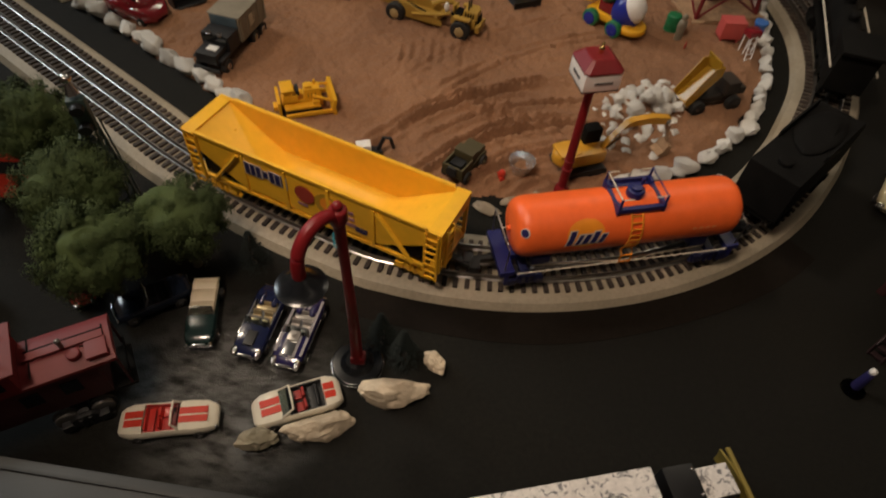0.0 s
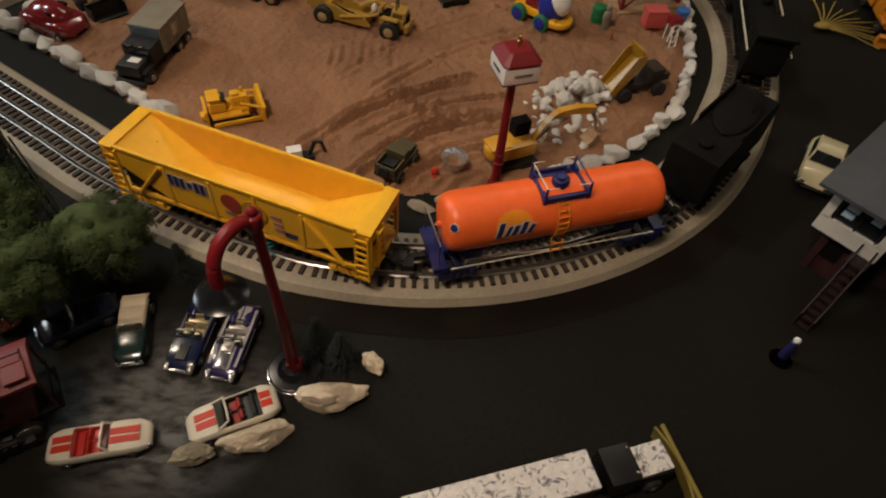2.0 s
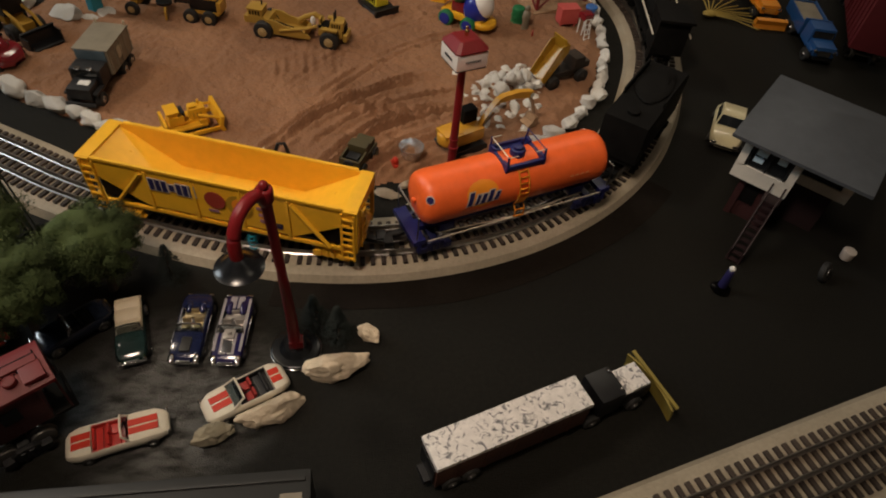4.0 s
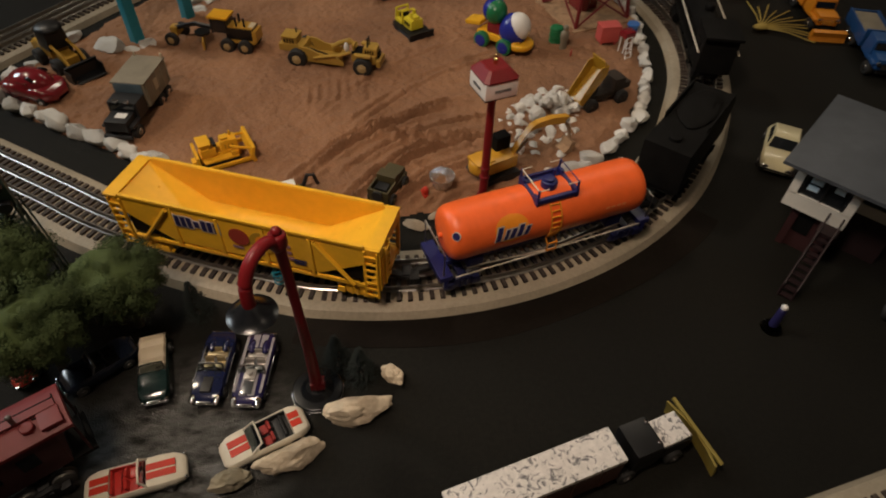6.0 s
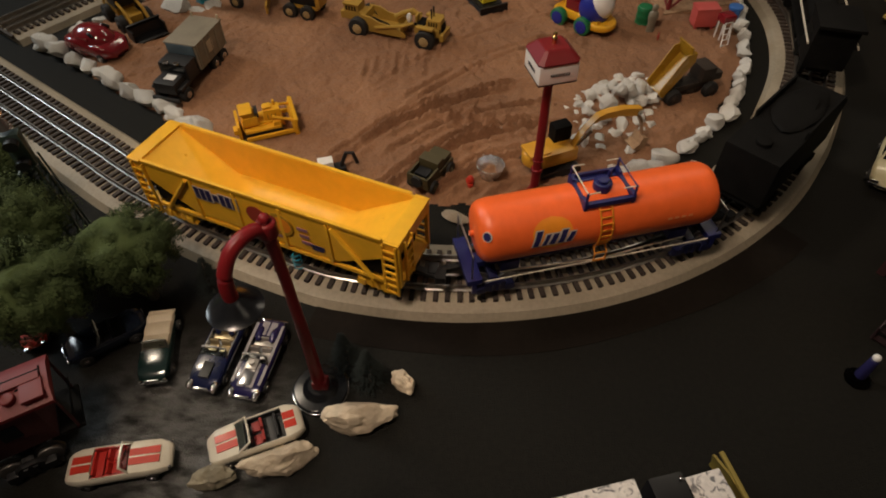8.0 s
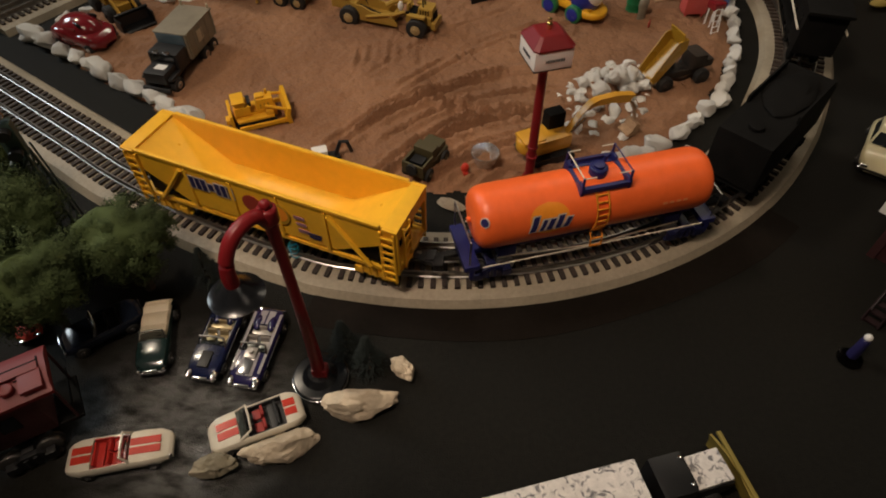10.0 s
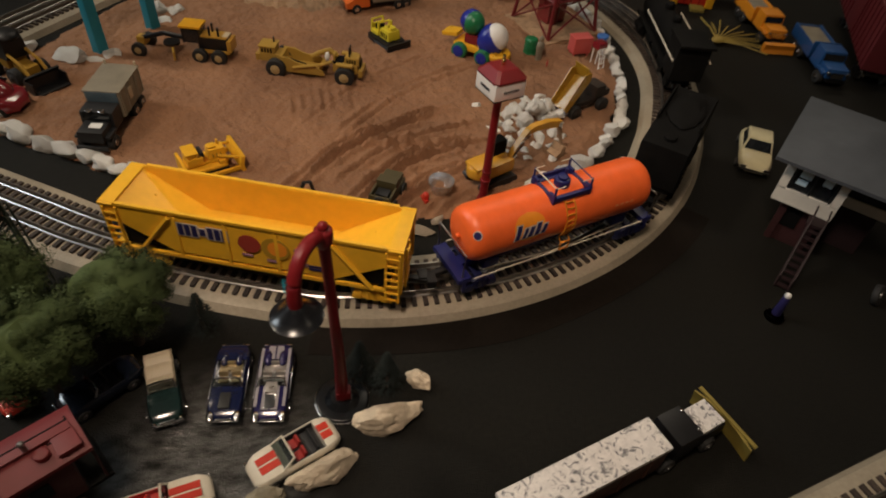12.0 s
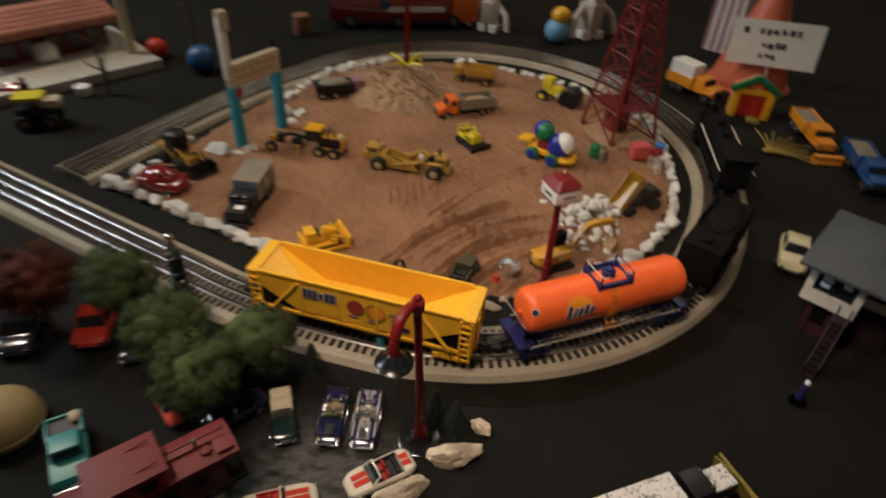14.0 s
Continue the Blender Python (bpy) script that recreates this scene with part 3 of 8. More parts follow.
def build_sand():
    s = Shape()
    step, grid = 0.0025, {}
    nx, ny = int(0.93 / step), int(0.80 / step)
    for i in range(nx):
        for j in range(ny):
            x, y = -0.47 + i * step, 0.465 + j * step
            inside = edge_gap(x, y)
            g = inside + 0.008 * noise.noise(Vector((x * 40, y * 40, 9)))
            if g > -0.004:
                grid[i, j] = s.bm.verts.new((x, y, sand_z(x, y, inside) if g > 0 else 0.0004))
    for (i, j), v in grid.items():
        q = [grid.get(k) for k in ((i + 1, j), (i + 1, j + 1), (i, j + 1))]
        if all(q):
            s.bm.faces.new((v, *q))
    return solid("sand", s, SAND, "red-brown raked sand with wheel ruts in the work yard", "sand", kind="stuff", smooth=80)


build_sand()


def build_crumbs():
    """Small clods lying on the raked sand."""
    rnd = random.Random(21)
    verts, faces = [], []
    while len(faces) < 8 * 2600:
        x, y = rnd.gauss(0.08, 0.16), rnd.gauss(0.66, 0.13)
        if edge_gap(x, y) < 0.012:
            continue
        r, z = rnd.uniform(0.0005, 0.0015), sand_z(x, y)
        n, a = len(verts), rnd.uniform(0, 6.28)
        c, d = r * math.cos(a), r * math.sin(a)
        k = rnd.uniform(0.6, 1.1)
        verts += [(x + c, y + d, z + 0.2 * r), (x - d, y + c, z + 0.3 * r), (x - c * k, y - d * k, z), (x + d * k, y - c * k, z + 0.1 * r), (x + 0.2 * c, y, z + 0.9 * r * k), (x, y, z - r)]
        for i in range(4):
            j = (i + 1) % 4
            faces += [(n + i, n + j, n + 4), (n + j, n + i, n + 5)]
    me = bpy.data.meshes.new("sand_clods")
    me.from_pydata(verts, [], faces)
    me.materials.append(SAND)
    return tagged(new("sand_clods", me), "small red-brown clods scattered over the sand", "sand", kind="stuff")


build_crumbs()


def build_mound():
    s = Shape()
    n = 42
    for i in range(n + 1):
        for j in range(n + 1):
            u, v = i / n * 2 - 1, j / n * 2 - 1
            x, y = -0.020 + u * 0.130, 1.098 + v * 0.128
            d = math.hypot(u, v) + 0.25 * noise.noise(Vector((x * 14, y * 14, 2)))
            h = 0.052 * max(0, 1 - d) ** 0.8
            h += (0.006 * noise.noise(Vector((x * 60, y * 60, 5))) + 0.004 * noise.noise(Vector((x * 150, y * 150, 6)))) * min(1, h / 0.01)
            s.bm.verts.new((x, y, h - 0.001))
    s.bm.verts.ensure_lookup_table()
    for i in range(n):
        for j in range(n):
            s.bm.faces.new([s.bm.verts[k] for k in (i * (n + 1) + j, (i + 1) * (n + 1) + j, (i + 1) * (n + 1) + j + 1, i * (n + 1) + j + 1)])
    rnd = random.Random(4)
    for k in range(420):
        a, d = rnd.uniform(0, 6.28), rnd.random() ** 0.6
        x, y = -0.020 + math.cos(a) * d * 0.118, 1.098 + math.sin(a) * d * 0.112
        vs = bmesh.ops.create_icosphere(s.bm, subdivisions=1, radius=rnd.uniform(0.0018, 0.0048))["verts"]
        bmesh.ops.transform(s.bm, matrix=pose(x, y, 0.052 * max(0, 1 - d) ** 0.8 + 0.002, rnd.uniform(0, 90), rnd.uniform(0, 90), 0) @ Matrix.Diagonal((1.3, 0.9, 0.8, 1)), verts=vs)
    return solid("gravel_mound", s, GRAVEL, "heap of tan gravel at the back of the sandy yard", "gravel heap", kind="stuff", smooth=20)


build_mound()

# ---- rolling stock ----


def wheelset(parent, x, y, z, r=0.0085, gauge=0.033, mat=WHEEL):
    s = Shape()
    for sgn in (-1, 1):
        s.cyl(r, 0.004, x, y + sgn * gauge / 2, z, rx=90, n=18, bevel=0.0006)
        s.cyl(r * 1.15, 0.0015, x, y + sgn * (gauge / 2 - 0.0028), z, rx=90, n=18)
    s.cyl(0.0018, gauge, x, y, z, rx=90, n=8)
    return part("wheelset", s, mat, parent)


def bogie(car, x, mat, z=0.0185, half=0.0125):
    """A four-wheeled truck: two side frames with axle boxes and springs, a bolster and two axles."""
    t = part("truck", Shape().box(0.008, 0.040, 0.006, x, 0, z + 0.013, bevel=0.001), mat, car)
    for sgn in (-1, 1):
        s = Shape()
        yy = sgn * 0.0215
        s.prism([(x - half - 0.006, z + 0.003), (x - half + 0.004, z + 0.013), (x - 0.005, z + 0.015), (x + 0.005, z + 0.015), (x + half - 0.004, z + 0.013), (x + half + 0.006, z + 0.003), (x + half + 0.004, z + 0.0015), (x + half - 0.005, z + 0.004), (x + 0.005, z + 0.0025), (x - 0.005, z + 0.0025), (x - half + 0.005, z + 0.004), (x - half - 0.004, z + 0.0015)], 0.004, yy, bevel=0.0006)
        for ax in (-half, half):
            s.box(0.0075, 0.006, 0.0075, x + ax, yy + sgn * 0.001, z + 0.0075, bevel=0.0008)
        for ax in (-0.003, 0.003):
            s.cyl(0.0019, 0.009, x + ax, yy + sgn * 0.0016, z + 0.008, n=8)
        part("side_frame", s, mat, t)
    for ax in (-half, half):
        wheelset(t, x + ax, 0, z + 0.0085)
    return t


def coupler(car, x, sgn, mat, z=0.033):
    s = Shape().box(0.022, 0.006, 0.005, x + sgn * 0.008, 0, z, bevel=0.001)
    s.box(0.009, 0.012, 0.008, x + sgn * 0.021, 0.001, z, rz=sgn * 20, bevel=0.0015)
    return part("coupler", s, mat, car)


def build_hopper(m):
    car = thing("hopper_car", "bright yellow plastic open hopper car with printed sides on the track", "train car", m)
    L, W, top, bot = 0.260, 0.0555, 0.0910, 0.039
    hl, hw, t = L / 2, W / 2, 0.0018
    # outer shell: walls with a rim, sloping ends, open above
    low, x1 = bot, hl - 0.062

    def ring(xe, w, z):
        return [(-xe, -w, z), (xe, -w, z), (xe, w, z), (-xe, w, z)]

    s = Shape().loft([ring(x1, hw * 0.80, low), ring(x1 + 0.004, hw - 0.001, low + 0.006), ring(hl - 0.004, hw - 0.001, top - 0.016), ring(hl, hw - 0.001, top - 0.012), ring(hl, hw - 0.001, top),
                      ring(hl - t, hw - 0.001 - t, top), ring(hl - 0.0120, hw - 0.001 - t, top - 0.0025), ring(x1 - 0.006, hw - 0.004, low + 0.014), ring(x1 - 0.03, hw * 0.5, low + 0.009)], caps=True)
    part("body", s, HOPPER, car)
    s = Shape()
    for sgn in (-1, 1):
        s.box(L - 0.030, 0.0030, 0.0032, 0, sgn * (hw - 0.0008), top - 0.0003, bevel=0.0006)
    part("rim", s, HOPPER, car)
    # upright ribs on the sides
    for sgn in (-1, 1):
        for x in (-0.066, -0.022, 0.022, 0.066):
            part("side_rib", Shape().box(0.0032, 0.0022, 0.044, x, sgn * (hw - 0.0004), 0.0650, bevel=0.0005), HOPPER, car)
        part("side_sill", Shape().box(L - 0.014, 0.0030, 0.0040, 0, sgn * (hw - 0.0022), 0.0395, bevel=0.0006), HOPPER, car)
        # slanting struts at each end
        for e in (-1, 1):
            s = Shape().tube([(e * 0.070, sgn * (hw + 0.0004), top - 0.006), (e * (hl - 0.026), sgn * (hw + 0.0002), 0.0405)], 0.0021, 6)
            part("slanting_strut", s, HOPPER, car)
    # flat decks over each end
    for e in (-1, 1):
        part("end_deck", Shape().box(0.0130, W + 0.0020, 0.0024, e * (hl - 0.0063), 0, top - 0.0016, bevel=0.0008), HOPPER, car)
        # added black block: the dark gap under the slope, made as a solid
        part("end_shade_block", Shape().prism([(e * (hl - 0.053), 0.0425), (e * (hl - 0.012), 0.0425), (e * (hl - 0.012), 0.0665)], W - 0.010), DEEP, car, "black block standing in for shade under the sloping end")
        part("end_rivet", Shape().cyl(0.0016, 0.002, e * (hl - 0.030), 0.006, 0.076, ry=e * 40, n=10), HOPPER, car)
    for x in (-0.035, 0.035):
        part("hopper_chute", Shape().box(0.044, 0.036, 0.014, x, 0, 0.0345, bevel=0.001, taper=1.15), DEEP, car)
    # end frames: sill, posts, ladders, steps
    for e in (-1, 1):
        part("end_sill", Shape().box(0.012, W - 0.002, 0.0042, e * (hl - 0.007), 0, 0.0395, bevel=0.0006), HOPPER, car)
        for sgn in (-1, 1):
            part("corner_post", Shape().box(0.0032, 0.0032, 0.050, e * (hl - 0.002), sgn * (hw - 0.002), 0.064, bevel=0.0004), HOPPER, car)
            lad = part("ladder", Shape().box(0.0018, 0.0022, 0.058, e * (hl - 0.003), sgn * (hw + 0.0006), 0.058).box(0.0018, 0.0022, 0.058, e * (hl - 0.0145), sgn * (hw + 0.0006), 0.058), HOPPER, car)
            for k in range(7):
                part("rung", Shape().box(0.0125, 0.0018, 0.0018, e * (hl - 0.0088), sgn * (hw + 0.0012), 0.032 + k * 0.0082), HOPPER, lad)
        lad = part("end_ladder", Shape().box(0.002, 0.0018, 0.046, e * (hl + 0.001), -e * 0.008, 0.064).box(0.002, 0.0018, 0.046, e * (hl + 0.001), -e * 0.019, 0.064), HOPPER, car)
        for k in range(5):
            part("rung", Shape().box(0.0018, 0.012, 0.0016, e * (hl + 0.0015), -e * 0.0135, 0.046 + k * 0.009), HOPPER, lad)
        bogie(car, e * (hl - 0.028), HOPPER)
        coupler(car, e * hl, e, SATIN)
    part("centre_sill", Shape().box(L - 0.03, 0.010, 0.006, 0, 0, 0.036), BLACK, car)
    # printed marks on both sides: a row of plain bars, and two plain discs
    for sgn in (-1, 1):
        yy = sgn * (hw + 0.0002)
        s, s2 = Shape(), Shape()
        for x, w in ((-0.0610, 0.0046), (-0.0550, 0.0046), (-0.0490, 0.0046), (-0.0420, 0.0050), (-0.0350, 0.0046), (-0.0290, 0.0046), (-0.0230, 0.0046)):
            hh = 0.0125 if w != 0.0050 else 0.007
            s.box(w, 0.0006, hh, x, yy, 0.0745, bevel=0.0002)
            s2.box(w + 0.002, 0.0005, hh + 0.002, x, yy - sgn * 0.0002, 0.0745)
        part("bar_outline", s2, SILVERP, car, "pale outline behind dark bars")
        part("printed_bars", s, NAVY, car, "dark blue printed bars")
        part("red_disc", Shape().cyl(0.0098, 0.0006, -0.002, yy, 0.0705, rx=90, n=26), REDP, car, "plain red printed disc")
        part("ochre_disc", Shape().cyl(0.0122, 0.0006, 0.0205, yy, 0.0690, rx=90, n=26), OCHRE, car, "plain ochre printed disc")
        part("pale_disc", Shape().cyl(0.0086, 0.0008, 0.0225, yy, 0.0695, rx=90, n=26), YELLOWP, car)
        for x, z, w, h in ((-0.005, 0.0570, 0.010, 0.003), (0.017, 0.0545, 0.010, 0.003), (0.042, 0.0715, 0.010, 0.0035), (0.043, 0.064, 0.009, 0.0035), (0.044, 0.0565, 0.010, 0.004)):
            part("small_print", Shape().box(w, 0.0006, h, x, yy, z, bevel=0.0002), VIOLET, car)
        s = Shape()
        for z, w in ((0.0560, 0.0125), (0.0525, 0.0110)):
            s.box(w, 0.0006, 0.0022, 0.054, yy, z)
        part("number_print", s, NAVY, car)
    return car


def build_tank(m):
    car = thing("tank_car", "bright orange tank car with blue platform and trucks", "train car", m)
    L, R, zc = 0.206, 0.0264, 0.0720
    rings = []
    n = 40
    for x, r in [(-L / 2 + d, r) for d, r in ((0.0, 0.10), (0.0008, 0.55), (0.0020, 0.76), (0.0042, 0.89), (0.0075, 0.96), (0.0115, 0.99), (0.0160, 1.0))] + [(L / 2 - d, r) for d, r in ((0.0160, 1.0), (0.0115, 0.99), (0.0075, 0.96), (0.0042, 0.89), (0.0020, 0.76), (0.0008, 0.55), (0.0, 0.10))]:
        rings.append([(x, R * r * math.cos(2 * math.pi * k / n), zc + R * r * math.sin(2 * math.pi * k / n)) for k in range(n)])
    part("tank_shell", Shape().loft(rings), TANK, car, smooth=50)
    for e in (-1, 1):
        part("end_knob", Shape().cyl(0.0024, 0.004, e * (L / 2 + 0.001), 0, zc, ry=90, n=14, bevel=0.0006), TANK, car)
    # blue frame: sill, end beams, saddles
    s = Shape().box(L + 0.02, 0.012, 0.006, 0, 0, 0.0375, bevel=0.001)
    for e in (-1, 1):
        s.box(0.013, 0.050, 0.006, e * (L / 2 + 0.004), 0, 0.0385, bevel=0.0012)
        s.box(0.016, 0.034, 0.010, e * (L / 2 - 0.028), 0, 0.0425, bevel=0.001)
    part("underframe", s, BLUE, car)
    for e in (-1, 1):
        for sgn in (-1, 1):
            part("step_bracket", Shape().box(0.004, 0.003, 0.014, e * (L / 2 + 0.004), sgn * 0.0235, 0.0315, bevel=0.0005), BLUE, car)
        bogie(car, e * (L / 2 - 0.014), DARKBLUE)
        coupler(car, e * (L / 2 + 0.012), e, SATIN)
        part("end_rail", Shape().tube([(e * (L / 2 + 0.006), -0.023, 0.043), (e * (L / 2 + 0.006), -0.024, 0.070), (e * (L / 2 + 0.006), 0.024, 0.070), (e * (L / 2 + 0.006), 0.023, 0.043)], 0.0008, 6), STEEL, car)
    # bright rods along each side
    for sgn in (-1, 1):
        part("side_rod", Shape().tube([(-L / 2 + 0.004, sgn * 0.0265, 0.0405), (L / 2 - 0.004, sgn * 0.0265, 0.0405)], 0.0006, 6), RODMETAL, car)
        part("brake_rod", Shape().tube([(-L / 2 + 0.02, sgn * 0.016, 0.036), (0.0, sgn * 0.020, 0.0335), (L / 2 - 0.02, sgn * 0.016, 0.036)], 0.0007, 6), RODMETAL, car)
    # dome, hatch and platform
    zt = zc + R
    dome = part("dome", Shape().cyl(0.0075, 0.009, 0.002, 0, zt + 0.002, n=24, bevel=0.0015), BLUE, car)
    part("hatch_wheel", Shape().cyl(0.0048, 0.0025, 0.002, 0, zt + 0.0077, n=16, bevel=0.0006).cyl(0.0015, 0.006, 0.010, 0.006, zt + 0.008, n=8), BLUE, dome)
    for sgn in (-1, 1):
        plat = part("platform", Shape().box(0.042, 0.0060, 0.0026, 0.002, sgn * 0.0145, zt - 0.0030, bevel=0.0006).box(0.003, 0.0085, 0.009, -0.018, sgn * 0.0135, zt - 0.001, bevel=0.0005).box(0.003, 0.0085, 0.009, 0.022, sgn * 0.0135, zt - 0.001, bevel=0.0005).box(0.042, 0.0022, 0.0045, 0.002, sgn * 0.0172, zt - 0.0005, bevel=0.0005), BLUE, car)
        for x in (-0.018, 0.022):
            part("handrail_post", Shape().cyl(0.0011, 0.012, x, sgn * 0.0165, zt + 0.006, n=8), BLUE, plat)
    for x, mt in ((-0.018, RODMETAL), (0.022, BLUE)):
        part("cross_brace", Shape().box(0.003, 0.026, 0.003, x, 0, zt - 0.0005), BLUE, car)
        part("handrail", Shape().tube([(x, -0.0165, zt + 0.0115), (x, 0.0165, zt + 0.0115)], 0.0006, 6), mt, car)
    for sgn in (-1, 1):
        for x0, x1 in ((-0.018, -0.008), (0.011, 0.022)):
            part("handrail", Shape().tube([(x0, sgn * 0.0165, zt + 0.0115), (x1, sgn * 0.0165, zt + 0.0115)], 0.0005, 6), RODMETAL, car)
    # ladders down both flanks
    for sgn in (-1, 1):
        pts = []
        for k in range(9):
            a = radians(58 - k * 12)
            pts.append((sgn * (R + 0.0016) * math.cos(a), zc + (R + 0.0016) * math.sin(a)))
        pts += [(sgn * 0.0270, 0.050), (sgn * 0.0270, 0.041)]
        lad = part("tank_ladder", Shape().tube([(-0.0060, y, z) for y, z in pts], 0.0008, 5).tube([(0.0040, y, z) for y, z in pts], 0.0008, 5), LADDER, car)
        for y, z in pts[1:]:
            part("rung", Shape().box(0.0100, 0.0012, 0.0012, -0.0010, y, z), LADDER, lad)
    # bands and printed marks: a plain disc with slanting dark bars
    for sgn in (-1, 1):
        def skin(x, deg, lift=0.0004):
            a = radians(deg)
            return (x, sgn * (R + lift) * math.cos(a), zc + (R + lift) * math.sin(a))

        cx, cd = -0.0455, 22
        s = Shape()
        rows = []
        for k in range(-8, 9):
            v = k / 8
            w = math.sqrt(max(0, 1 - v * v))
            rows.append([skin(cx + 0.0165 * w * u, cd + 30 * v, 0.0003) for u in (-1, -0.5, 0, 0.5, 1)])
        s.loft(rows, closed=False, caps=False)
        part("printed_disc", s, YELLOWP, car, "plain yellow printed disc")
        for nm, lift, grow, mt in (("bar_outline", 0.0006, 0.0011, SILVERP), ("printed_bars", 0.0009, 0.0, NAVY)):
            s = Shape()
            g = grow * 1800
            for x, w, d0, d1 in ((-0.0600, 0.0046, 2, 30), (-0.0528, 0.0034, 2, 22), (-0.0466, 0.0046, 2, 22), (-0.0392, 0.0046, 2, 26), (-0.0326, 0.0040, 2, 20)):
                rows = [[skin(x + 0.0014 * q - w / 2 - grow, d0 - g + (d1 - d0 + 2 * g) * q / 3, lift), skin(x + 0.0014 * q + w / 2 + grow, d0 - g + (d1 - d0 + 2 * g) * q / 3, lift)] for q in range(4)]
                s.loft(rows, closed=False, caps=False)
            part(nm, s, mt, car, "dark blue slanting printed bars" if mt is NAVY else "")
        s = Shape()
        for x in (0.052, 0.058, 0.064, 0.070):
            rows = [[skin(x, 6 + 5 * q, 0.0005), skin(x + 0.004, 6 + 5 * q, 0.0005)] for q in range(2)]
            s.loft(rows, closed=False, caps=False)
        part("number_print", s, PALEORANGE, car)
        part("end_mark", Shape().cyl(0.0034, 0.0012, sgn * (L / 2 - 0.0058), sgn * 0.92 * R * math.cos(0.62), zc + 0.92 * R * math.sin(0.62), ry=66, rz=math.degrees(math.atan2(sgn * 0.58, sgn * 0.71)), n=16), NAVY, car)
        part("end_mark", Shape().cyl(0.0043, 0.0006, sgn * (L / 2 - 0.0058), sgn * 0.92 * R * math.cos(0.62), zc + 0.92 * R * math.sin(0.62), ry=66, rz=math.degrees(math.atan2(sgn * 0.58, sgn * 0.71)), n=16), SILVERP, car)
    return car


def on_track(deg, lift=0.0, back=0.0):
    x, y = on_curve(deg, RADIUS - back)
    return pose(x, y, lift, 0, 0, deg + 90)


build_hopper(pose(-0.0805, 0.4040, 0, 0, 0, -21.4))
build_tank(on_track(-73.0, 0, 0.005) @ pose(0, 0, 0, 0, 0, -1.3))

# ---- the parked cars ----


def wheel(parent, x, y, z, r, w, rim=CHROME, n=18, label=""):
    sgn = 1 if y > 0 else -1
    t = part("wheel", Shape().cyl(r, w, x, y, z, rx=90, n=n, bevel=r * 0.14), RUBBER, parent, label)
    part("rim", Shape().cyl(r * 0.48, w * 0.35, x, y + sgn * w * 0.40, z, rx=90, n=14, bevel=r * 0.05).cyl(r * 0.2, w * 0.3, x, y + sgn * w * 0.55, z, rx=90, n=8), rim, t)
    return t


def car_body(L, W, H, z0, hood=0.60, deck=0.62, cock=(-0.24, 0.10), depth=0.30, nose=0.46, tail=0.50, sit=0.13, round_ends=0.12):
    """A toy car's shell as a loft along x; between cock[0] and cock[1] it is hollowed for the seats."""
    a, b = cock
    st = [(-0.500, 0.78, 0.26, tail - 0.10, tail - 0.04, 0), (-0.485, 0.88, 0.20, tail, tail + 0.05, 0), (-0.44, 0.96, sit, deck - 0.05, deck, 0), (-0.36, 1.0, sit, deck - 0.03, deck + 0.03, 0),
          (a - 0.004, 1.0, sit, deck - 0.02, deck + 0.03, 0), (a, 1.0, sit, deck - 0.02, deck + 0.03, 1), (b, 0.985, sit, hood, hood + 0.05, 1), (b + 0.004, 0.985, sit, hood, hood + 0.05, 0),
          (0.24, 0.98, sit, hood - 0.02, hood + 0.04, 0), (0.38, 0.97, sit, hood - 0.06, hood, 0), (0.455, 0.93, 0.16, nose, nose + 0.06, 0), (0.488, 0.86, 0.20, nose - 0.08, nose, 0), (0.500, 0.74, 0.26, nose - 0.13, nose - 0.06, 0)]
    rings = []
    for x, w, lo, sh, tp, hole in st:
        w *= 1 - round_ends * max(0.0, (abs(x) - 0.30) / 0.20) ** 2.2
        w *= 1 - 0.05 * math.exp(-((x + 0.02) / 0.12) ** 2)
        tp -= round_ends * 0.35 * max(0.0, (abs(x) - 0.36) / 0.14) ** 2
        h = W / 2 * w
        sh = tp - 0.17
        ring = [(0.80 * h, lo), (0.97 * h, lo + 0.30 * (sh - lo)), (h, lo + 0.75 * (sh - lo)), (0.985 * h, sh + 0.03), (0.93 * h, tp - 0.05), (0.87 * h, tp)]
        if hole:
            ring += [(0.82 * h, tp - 0.02), (0.80 * h, depth), (0.40 * h, depth)]
        else:
            ring += [(0.70 * h, tp + 0.015), (0.52 * h, tp + 0.022), (0.26 * h, tp + 0.028)]
        right = [(x * L, y, z0 + z * H) for y, z in ring]
        left = [(px, -py, pz) for px, py, pz in right[::-1]]
        rings.append(right + left)
    return Shape().loft(rings)


def top_strip(L, H, z0, x0, x1, h0, h1, y, w, lift=0.0004):
    """A painted stripe lying on the bonnet or the boot."""
    s = Shape()
    rows = []
    for k in range(5):
        t = k / 4
        x, z = (x0 + (x1 - x0) * t) * L, z0 + (h0 + (h1 - h0) * t) * H + lift
        rows.append([(x, y - w / 2, z), (x, y + w / 2, z), (x, y + w / 2, z - 0.0006), (x, y - w / 2, z - 0.0006)])
    return s.loft(rows)


